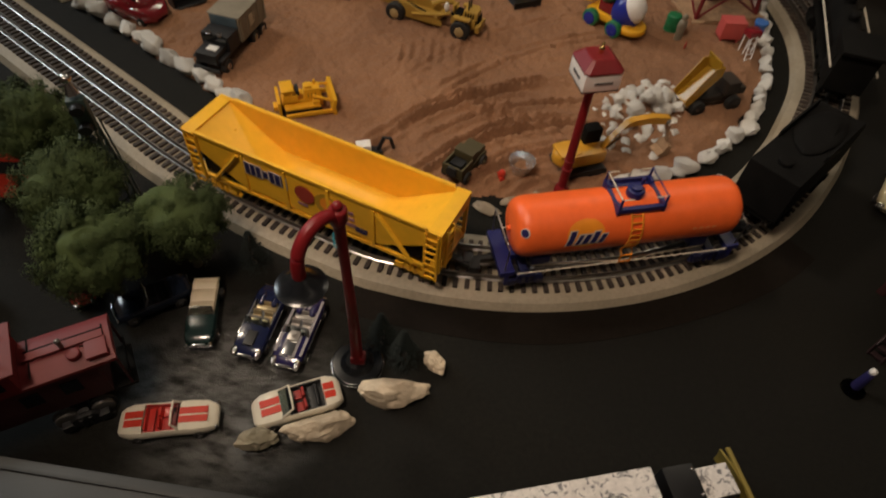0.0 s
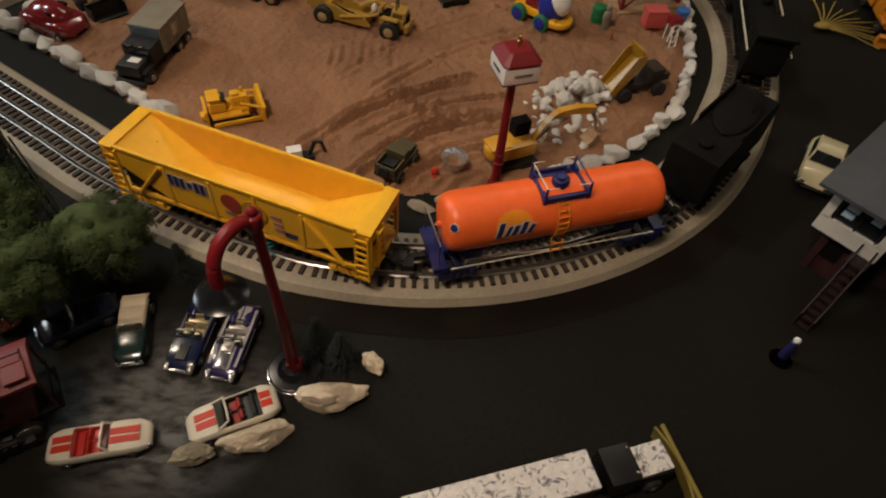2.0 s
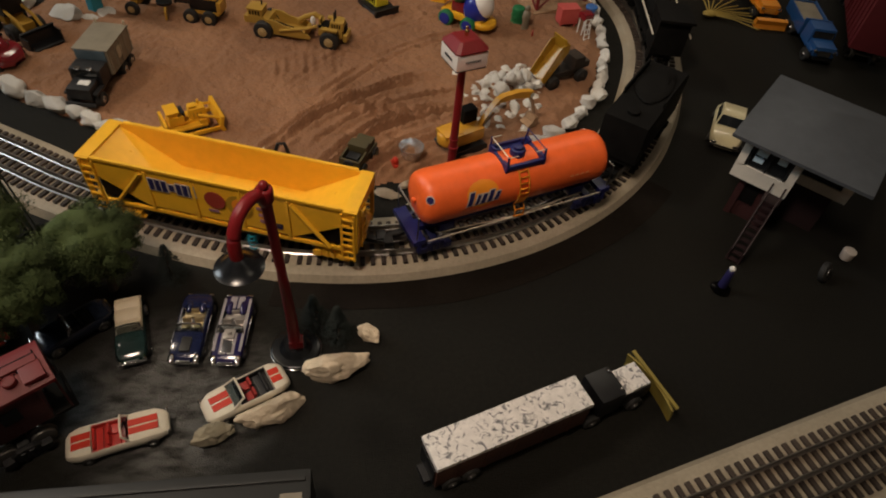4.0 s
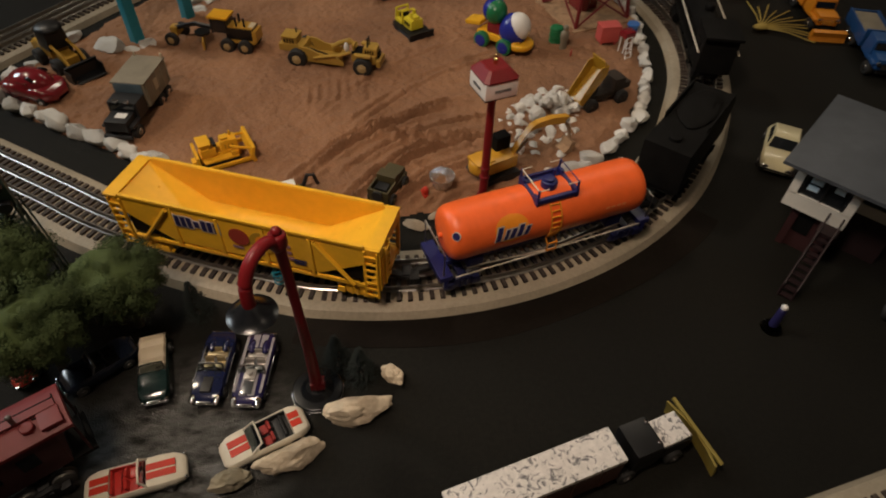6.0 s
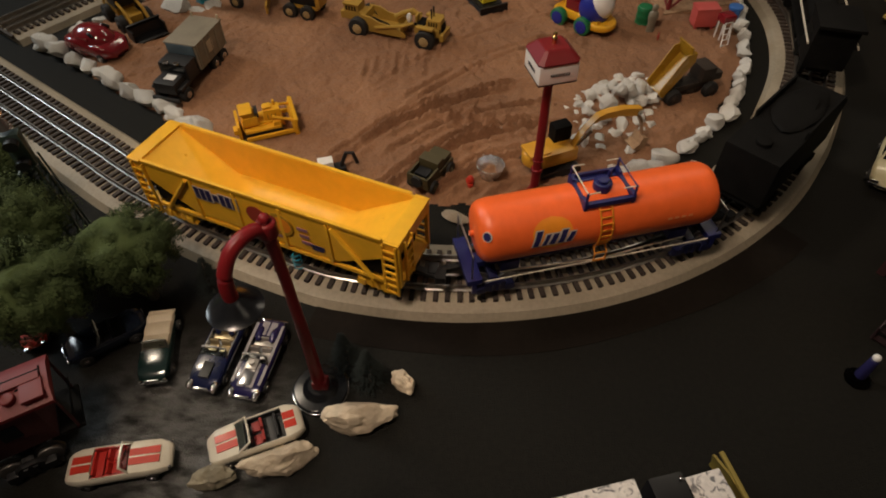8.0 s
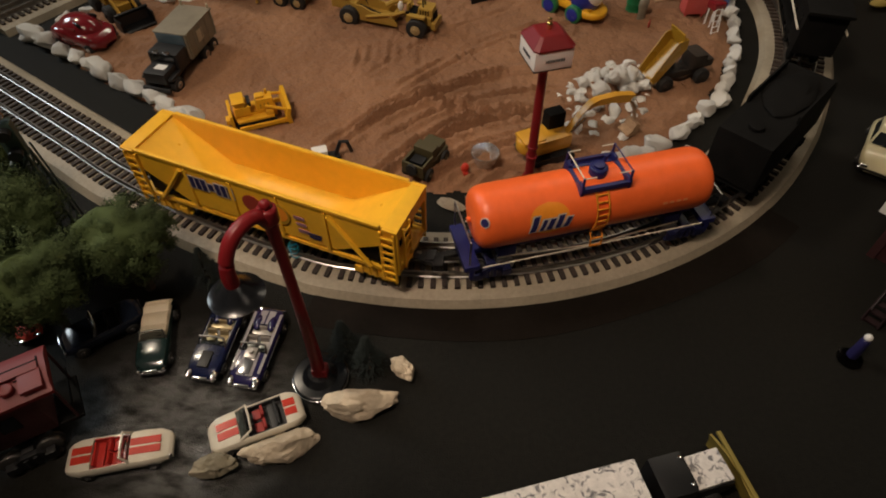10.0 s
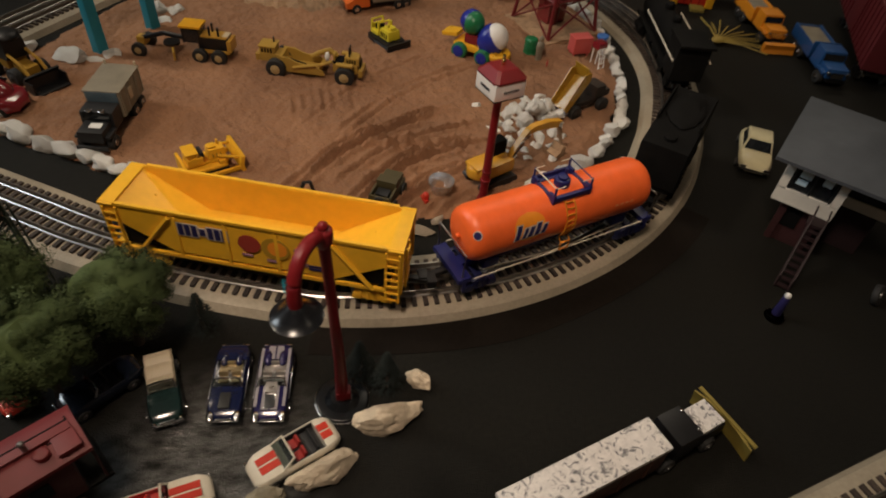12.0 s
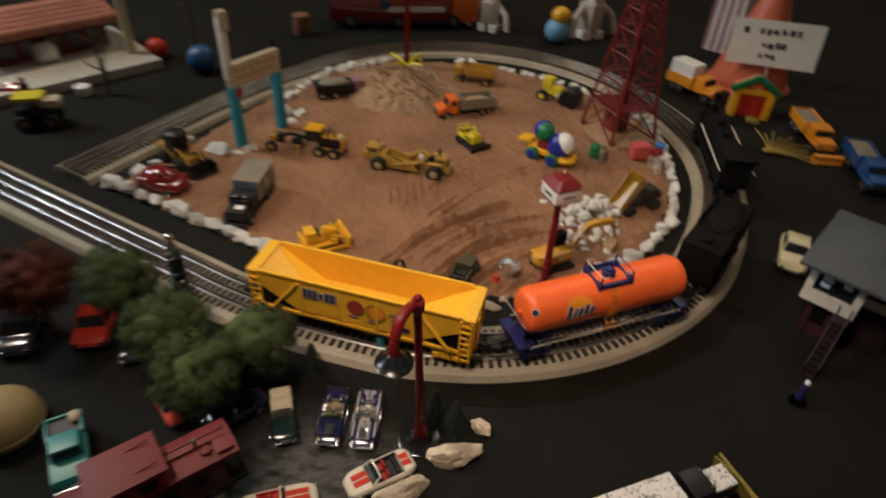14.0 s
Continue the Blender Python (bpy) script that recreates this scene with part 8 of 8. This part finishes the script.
def build_plough_lorry(label, m, paint, boxmat, plough=None, k=1.0, long=1.0, heap=0.020):
    """Cab and plough along +x; about 0.16 long before scaling by k."""
    t = thing("toy_lorry", label, "truck", m @ Matrix.Diagonal((k * long, k, k, 1)), "toy lorries")
    part("chassis", Shape().box(0.140, 0.030, 0.008, 0, 0, 0.016), BLACK, t)
    cab = part("cab", Shape().box(0.034, 0.054, 0.040, 0.026, 0, 0.042, bevel=0.004, taper=0.9), paint, t)
    part("bonnet", Shape().box(0.034, 0.044, 0.022, 0.056, 0, 0.032, bevel=0.004), paint, t)
    part("windscreen", Shape().box(0.0015, 0.042, 0.014, 0.0425, 0, 0.050, ry=-8), WINDOW, cab)
    part("grille", Shape().box(0.001, 0.026, 0.012, 0.0735, 0, 0.030), CHROME, t)
    for y in (-0.019, 0.019):
        part("mudguard", Shape().box(0.028, 0.014, 0.006, 0.056, y * 1.15, 0.030, bevel=0.002), paint, t)
        part("headlight", Shape().cyl(0.0042, 0.004, 0.0735, y, 0.034, ry=90, n=12, bevel=0.0006), CHROME, t)
    box = part("tipper_box", Shape().box(0.086, 0.056, 0.004, -0.040, 0, 0.024, bevel=0.0008), paint, t)
    for sgn in (-1, 1):
        part("box_side", Shape().box(0.086, 0.003, 0.026, -0.040, sgn * 0.0275, 0.038, bevel=0.0008), paint, box)
    part("box_front", Shape().box(0.003, 0.056, 0.034, 0.003, 0, 0.042, bevel=0.0008), paint, box)
    part("tailgate", Shape().box(0.003, 0.056, 0.024, -0.083, 0, 0.036, bevel=0.0008), paint, box)
    part("load", Shape().box(0.078, 0.050, heap, -0.040, 0, 0.027 + heap / 2, bevel=0.004), boxmat, box)
    if plough:
        part("plough_blade", Shape().prism([(0.086, 0.001), (0.100, 0.001), (0.096, 0.010), (0.099, 0.022), (0.090, 0.024), (0.086, 0.012)], 0.074, bevel=0.001), plough, t)
        part("plough_frame", Shape().box(0.018, 0.020, 0.006, 0.080, 0, 0.014), BLACK, t)
    for x in (-0.056, -0.032, 0.054):
        for y in (-0.024, 0.024):
            wheel(t, x, y, 0.0125, 0.0125, 0.011, CHROME)
    return t


build_plough_lorry("amber toy lorry with a snow plough blade", at(0.757, 0.886, -102), AMBER, GREYBOX, AMBER, k=0.69, long=1.36)
build_plough_lorry("blue toy lorry with grey load and chrome lights", at(0.778, 0.752, -108), TRUCKBLUE, GREYBOX, k=0.72, long=1.36)
build_plough_lorry("yellow toy lorry with a white load beyond the track", at(0.612, 1.095, -62), AMBER, WHITE, k=0.76, heap=0.058)


def build_freight_car(m):
    c = thing("box_car", "dark maroon box car standing beyond the lorries", "train car", m)
    L, W = 0.30, 0.066
    body = part("body", Shape().box(L, W, 0.078, 0, 0, 0.069, bevel=0.001), MAROON, c)
    part("roof", Shape().prism([(-L / 2, 0), (L / 2, 0), (L / 2, 0.004), (-L / 2, 0.004)], W + 0.004).move(pose(0, 0, 0.108)), MAROON, c)
    part("roof_walk", Shape().box(L, 0.010, 0.003, 0, 0, 0.1145), MAROON, c)
    for sgn in (-1, 1):
        part("sliding_door", Shape().box(0.060, 0.003, 0.070, 0.01, sgn * (W / 2 + 0.001), 0.069, bevel=0.0006), MAROON, body)
        for k in range(14):
            x = -L / 2 + 0.012 + k * (L - 0.024) / 13
            if abs(x - 0.01) > 0.034:
                part("side_rib", Shape().box(0.0022, 0.002, 0.076, x, sgn * (W / 2 + 0.0008), 0.069), MAROON, body)
        bars = Shape()
        shift = 0.129 if sgn > 0 else 0.0
        for x, z, w in ((-0.082, 0.082, 0.006), (-0.074, 0.082, 0.006), (-0.066, 0.082, 0.006), (-0.084, 0.070, 0.005), (-0.074, 0.070, 0.004), (-0.068, 0.070, 0.004), (-0.062, 0.070, 0.004)):
            bars.box(w, 0.0008, 0.008, x + shift, sgn * (W / 2 + 0.0022), z, bevel=0.0003)
        part("lettering", bars, WHITE, body, "white unreadable lettering bars")
    for x in (-0.10, 0.10):
        bogie(c, x, SATIN, z=0.0)
    return c


build_freight_car(at(0.902, 0.796, 58))


def build_barn(m):
    """Door towards -y."""
    b = thing("toy_barn", "yellow toy barn with green gable and red double door", "building", m)
    part("back_wall", Shape().prism([(-0.047, 0), (0.047, 0), (0.047, 0.068), (0, 0.096), (-0.047, 0.068)], 0.030, 0.016), PALEORANGE, b)
    for sgn in (-1, 1):
        part("yellow_post", Shape().box(0.017, 0.012, 0.066, sgn * 0.040, -0.006, 0.033, bevel=0.002), TOYYELLOW, b)
        part("gable_board", Shape().box(0.066, 0.016, 0.013, sgn * 0.028, -0.008, 0.083, ry=sgn * 32, bevel=0.002), TOYGREEN, b)
    part("lintel", Shape().box(0.090, 0.012, 0.014, 0, -0.005, 0.064, bevel=0.002), TOYYELLOW, b)
    for x in (-0.0165, 0.0165):
        door = part("door", Shape().box(0.031, 0.006, 0.052, x, -0.005, 0.029, bevel=0.001), CARRED, b)
        part("door_plank", Shape().box(0.002, 0.002, 0.048, x, -0.0088, 0.029), CRIMSON, door)
    part("step", Shape().box(0.030, 0.030, 0.006, 0.012, -0.026, 0.003, bevel=0.001), PLOUGH, b)
    return b


build_barn(at(0.682, 0.992, -22) @ Matrix.Diagonal((0.80, 0.80, 0.84, 1)))


def build_cone(m):
    c = thing("orange_cone", "tall coral-orange plastic cone behind the barn and card", "cone", m)
    part("cone", Shape().cyl(0.082, 0.235, 0, 0, 0.1175, n=40, r2=0.010, bevel=0.003), CORAL, c)
    part("foot_ring", Shape().cyl(0.086, 0.006, 0, 0, 0.003, n=40, bevel=0.002), CORAL, c)
    return c


CORAL = plastic("coral_orange", (0.62, 0.15, 0.075), 0.4)
build_cone(at(0.766, 1.160, 0) @ Matrix.Diagonal((1.03, 1.03, 1.06, 1)))


def build_card(m):
    """A handwritten card, upright, facing -y."""
    c = thing("paper_card", "white paper card with unreadable black handwriting", "card", m)
    card = part("card", Shape().box(0.183, 0.0012, 0.092, 0, 0, 0.046), PAPER, c)
    s = Shape()
    rnd = random.Random(6)
    for z, xs in ((0.070, (-0.062, -0.030, -0.016, -0.002, 0.014, 0.030, 0.044)), (0.042, (-0.020, -0.006, 0.008, 0.020)), (0.020, (-0.022, -0.008, 0.004))):
        for x in xs:
            s.box(rnd.uniform(0.007, 0.012), 0.0006, rnd.uniform(0.006, 0.014), x, -0.0008, z + rnd.uniform(-0.002, 0.002), ry=rnd.uniform(-20, 20), bevel=0.0002)
    tagged(part("handwriting", s, INK, card, "black unreadable handwriting"), kind="stuff")
    part("stake", Shape().cyl(0.002, 0.10, 0.0, 0.004, -0.021, n=8), WHITE, c)
    return c


build_card(pose(0.747, 1.078, 0.071, 0, -4, -33) @ Matrix.Diagonal((0.93, 1, 1, 1)))


STRAW = plastic("straw_yellow", (0.40, 0.29, 0.06), 0.6)


def build_rake(m):
    r = thing("yellow_rake", "fan of thin yellow plastic tines on the mat", "toy", m)
    for k in range(12):
        a = radians(-34 + k * 10)
        part("tine", Shape().tube([(0, 0, 0.006), (math.cos(a) * 0.04, math.sin(a) * 0.04, 0.008), (math.cos(a) * (0.082 + 0.018 * (k % 2)), math.sin(a) * (0.082 + 0.018 * (k % 2)), 0.002)], 0.0011, 5), STRAW, r)
    part("hub", Shape().ball(0.008, 0, 0, 0.007, 1.6, 1, 0.6, n=12), STRAW, r)
    return r


build_rake(at(0.648, 0.838, 0))


def build_striped(m):
    s = thing("striped_booth", "pale violet and white striped toy booth", "toy", m)
    for k in range(8):
        part("stripe", Shape().box(0.010, 0.06, 0.17, -0.035 + k * 0.010, 0, 0.085), WHITE if k % 2 else VIOLET, s)
    part("booth_cap", Shape().box(0.084, 0.064, 0.010, 0, 0, 0.175, bevel=0.002), VIOLET, s)
    return s


build_striped(at(0.800, 1.372, -46) @ Matrix.Diagonal((0.95, 0.95, 0.9, 1)))

# ---- things beyond the tracks, at the back ----


def build_fire_truck(m):
    t = thing("fire_truck", "long red toy fire truck with a green and white side", "truck", m)
    part("body", Shape().box(0.300, 0.080, 0.060, -0.02, 0, 0.050, bevel=0.003), CRIMSON, t)
    part("cab", Shape().box(0.070, 0.080, 0.070, 0.168, 0, 0.052, bevel=0.010), ORANGE, t)
    part("white_stripe", Shape().box(0.150, 0.002, 0.012, 0.040, -0.0408, 0.050), WHITE, t)
    part("green_panel", Shape().box(0.110, 0.060, 0.040, 0.060, 0, 0.098, bevel=0.002), TOYGREEN, t)
    part("white_panel", Shape().box(0.060, 0.002, 0.030, 0.070, -0.0312, 0.100), WHITE, t)
    part("dark_bay", Shape().box(0.090, 0.070, 0.040, -0.110, 0, 0.098, bevel=0.002), SATIN, t)
    part("blue_badge", Shape().cyl(0.012, 0.003, -0.035, -0.0410, 0.060, rx=90, n=18), TRUCKBLUE, t)
    part("lower_skirt", Shape().box(0.300, 0.070, 0.018, 0, 0, 0.020), NAVY, t)
    for x in (-0.12, 0.0, 0.14):
        for y in (-0.034, 0.034):
            wheel(t, x, y, 0.0185, 0.0185, 0.014, WHEEL)
    return t


build_fire_truck(at(-0.010, 1.520, 3))


def build_globe_toy(m):
    g = thing("ball_toy", "light blue toy ball topped with yellow", "toy", m)
    part("blue_ball", Shape().ball(0.030, 0, 0, 0.030, n=24), plastic("light_blue", (0.16, 0.38, 0.62), 0.35), g)
    part("yellow_top", Shape().ball(0.024, 0.006, 0, 0.066, 1, 0.9, 0.9, n=20), TOYYELLOW, g)
    return g


build_globe_toy(at(0.380, 1.405, 0))


def build_robot(m, label, k):
    r = thing("grey_machine", label, "toy", m @ Matrix.Diagonal((k, k, k, 1)))
    part("trunk", Shape().box(0.05, 0.04, 0.06, 0, 0, 0.05, rz=20, bevel=0.006), SILVERP, r)
    part("head", Shape().box(0.03, 0.03, 0.03, 0.005, 0, 0.095, bevel=0.005), WHITE, r)
    for sgn in (-1, 1):
        part("arm", Shape().tube([(sgn * 0.025, 0, 0.07), (sgn * 0.05, -0.01, 0.05), (sgn * 0.06, -0.02, 0.01)], 0.008, 8), SILVERP, r)
        part("foot", Shape().box(0.022, 0.04, 0.02, sgn * 0.016, -0.005, 0.01, bevel=0.003), WHITE, r)
    return r


build_robot(at(0.475, 1.450, 20), "grey and white jointed toy machine", 1.1)
build_robot(at(0.225, 1.490, -30), "grey jointed toy machine in the shade", 0.9)
solid("orange_can", Shape().cyl(0.020, 0.05, 0, 0, 0.025, n=20, bevel=0.003), TAN, "dull orange can at the back", "can", at(-0.245, 1.430, 0))

# ---- things beyond the tracks, on the left ----
solid("blue_ball", Shape().ball(0.029, 0, 0, 0.0285, n=26), TRUCKBLUE, "dark blue toy ball on the mat", "ball", at(-0.430, 1.195, 0))
solid("red_ball", Shape().ball(0.022, 0, 0, 0.0215, n=22), CARRED, "small red ball on the mat", "ball", at(-0.540, 1.270, 0))


PLATFORM = material("platform_grey", (0.48, 0.44, 0.38), 0.8, vary=0.15, grain=90, bump=0.3)
LOGRED = material("log_red", (0.40, 0.15, 0.10), 0.7, vary=0.2, bump=0.2)


def build_station(m):
    """A long low station building with a log roof and a pale platform."""
    s = thing("station", "toy station with brown log roof and pale platform", "building", m)
    part("platform", Shape().box(0.34, 0.26, 0.020, -0.03, 0.03, 0.010, bevel=0.002), PLATFORM, s)
    hall = part("hall", Shape().box(0.22, 0.11, 0.055, -0.02, 0.095, 0.0475, bevel=0.002), MAROON, s)
    for k in range(9):
        part("roof_log", Shape().cyl(0.011, 0.26, -0.02, 0.019 + k * 0.019, 0.084 + 0.016 * (1 - abs(k - 4) / 4), ry=90, n=12), LOGRED, hall)
    for k in range(5):
        part("window", Shape().box(0.024, 0.002, 0.030, -0.105 + k * 0.042, 0.0388, 0.046), WINDOW, hall)
    part("tan_post", Shape().cyl(0.010, 0.15, 0.107, -0.03, 0.095, n=14, r2=0.008), CARIVORY, s)
    return s


build_station(at(-0.688, 1.202, 39))
solid("white_sack", lumpy(1.0, 6.1, 0.030, 0.022, 0.024, 0.4, 3), WHITE, "crumpled white and pink sack on the platform", "sack", pose(-0.735, 1.195, 0.0195))
solid("red_sack", lumpy(1.0, 7.3, 0.030, 0.020, 0.018, 0.4, 3), CRIMSON, "crumpled dark red sack on the mat", "sack", at(-0.745, 1.058, 0))
solid("white_cup", Shape().cyl(0.012, 0.020, 0, 0, 0.010, n=20, r2=0.015, bevel=0.002), WHITE, "small white cup beside the platform", "cup", at(-0.628, 1.072, 0))
build_figure("dark grey toy figure before the station", at(-0.715, 1.040, 0), 0.050, SATIN)


def build_dome(m):
    d = thing("clear_box", "clear plastic case holding small coloured pieces", "case", m)
    case = part("case", Shape().box(0.17, 0.12, 0.06, 0, 0, 0.030, bevel=0.006), CLEAR, d)
    part("tray", Shape().box(0.160, 0.110, 0.006, 0, 0, 0.006), WHITE, d)
    rnd = random.Random(14)
    for k in range(9):
        part("coloured_piece", Shape().box(0.022, 0.016, 0.016, rnd.uniform(-0.06, 0.06), rnd.uniform(-0.04, 0.04), 0.018, rz=rnd.uniform(0, 90), bevel=0.002), (WHITE, CRIMSON, TANBOX, SKYBLUE, WHITE)[k % 5], d)
    return d


build_dome(at(-0.905, 1.130, 39))


def build_bare_tree(m, h):
    t = thing("bare_tree", "thin dark leafless toy tree", "tree", m)
    part("trunk", Shape().tube([(0, 0, 0), (0.004, 0.002, h * 0.4), (-0.004, 0.004, h)], [0.006, 0.004, 0.0012], 8), BARK, t)
    rnd = random.Random(int(h * 1000))
    for k in range(8):
        a, z = rnd.uniform(0, 6.28), h * rnd.uniform(0.3, 0.9)
        part("limb", Shape().tube([(0, 0, z), (math.cos(a) * 0.02, math.sin(a) * 0.02, z + 0.012), (math.cos(a) * 0.04, math.sin(a) * 0.04, z + 0.035)], [0.002, 0.0014, 0.0005], 5), BARK, t)
    return t


build_bare_tree(at(-0.585, 1.075, 0), 0.12)
build_bare_tree(at(-0.470, 1.300, 50), 0.17)


def build_ytractor(m):
    t = thing("toy_tractor", "yellow-topped dark toy tractor beyond the track", "tractor", m)
    part("body", Shape().box(0.060, 0.030, 0.026, 0, 0, 0.026, bevel=0.004), SATIN, t)
    part("yellow_roof", Shape().box(0.046, 0.036, 0.006, -0.006, 0, 0.056, bevel=0.002), LEMON, t)
    part("pale_hood", Shape().box(0.030, 0.028, 0.014, 0.026, 0, 0.044, bevel=0.004), BEIGE, t)
    for x in (-0.020, 0.022):
        for y in (-0.020, 0.020):
            wheel(t, x, y, 0.0140, 0.0140, 0.010, WHEEL)
    return t


build_ytractor(at(-0.655, 0.945, 10))


def build_tub(m):
    t = thing("tan_tub", "rounded tan plastic tub on the mat", "tub", m)
    part("shell", Shape().ball(0.042, 0, 0, 0.018, 1, 1, 0.8, n=28), TANBOX, t)
    part("rim", Shape().cyl(0.043, 0.006, 0, 0, 0.014, n=30, bevel=0.002), TANBOX, t)
    return t


build_tub(at(-0.432, 0.292, 0) @ Matrix.Diagonal((0.85, 0.85, 0.9, 1)))
build_closed_car("dark red toy car at the edge of the mat", at(-0.452, 0.205, -65), 0.068, 0.034, 0.022, CRIMSON)

# ---- the tracks, last ----
build_track("railway_track", "grey-roadbed three-rail toy track looping round the sandy yard", loop, 0.245, lambda p: p.y < 0.62 and -0.42 < p.x)
side = [Vector((-0.25 + 0.098 * k, -0.034 + 0.0197 * k)) for k in range(15)]
build_track("railway_track", "straight three-rail toy track on grey roadbed", side, 0.255, lambda p: 0.05 < p.x < 0.62)
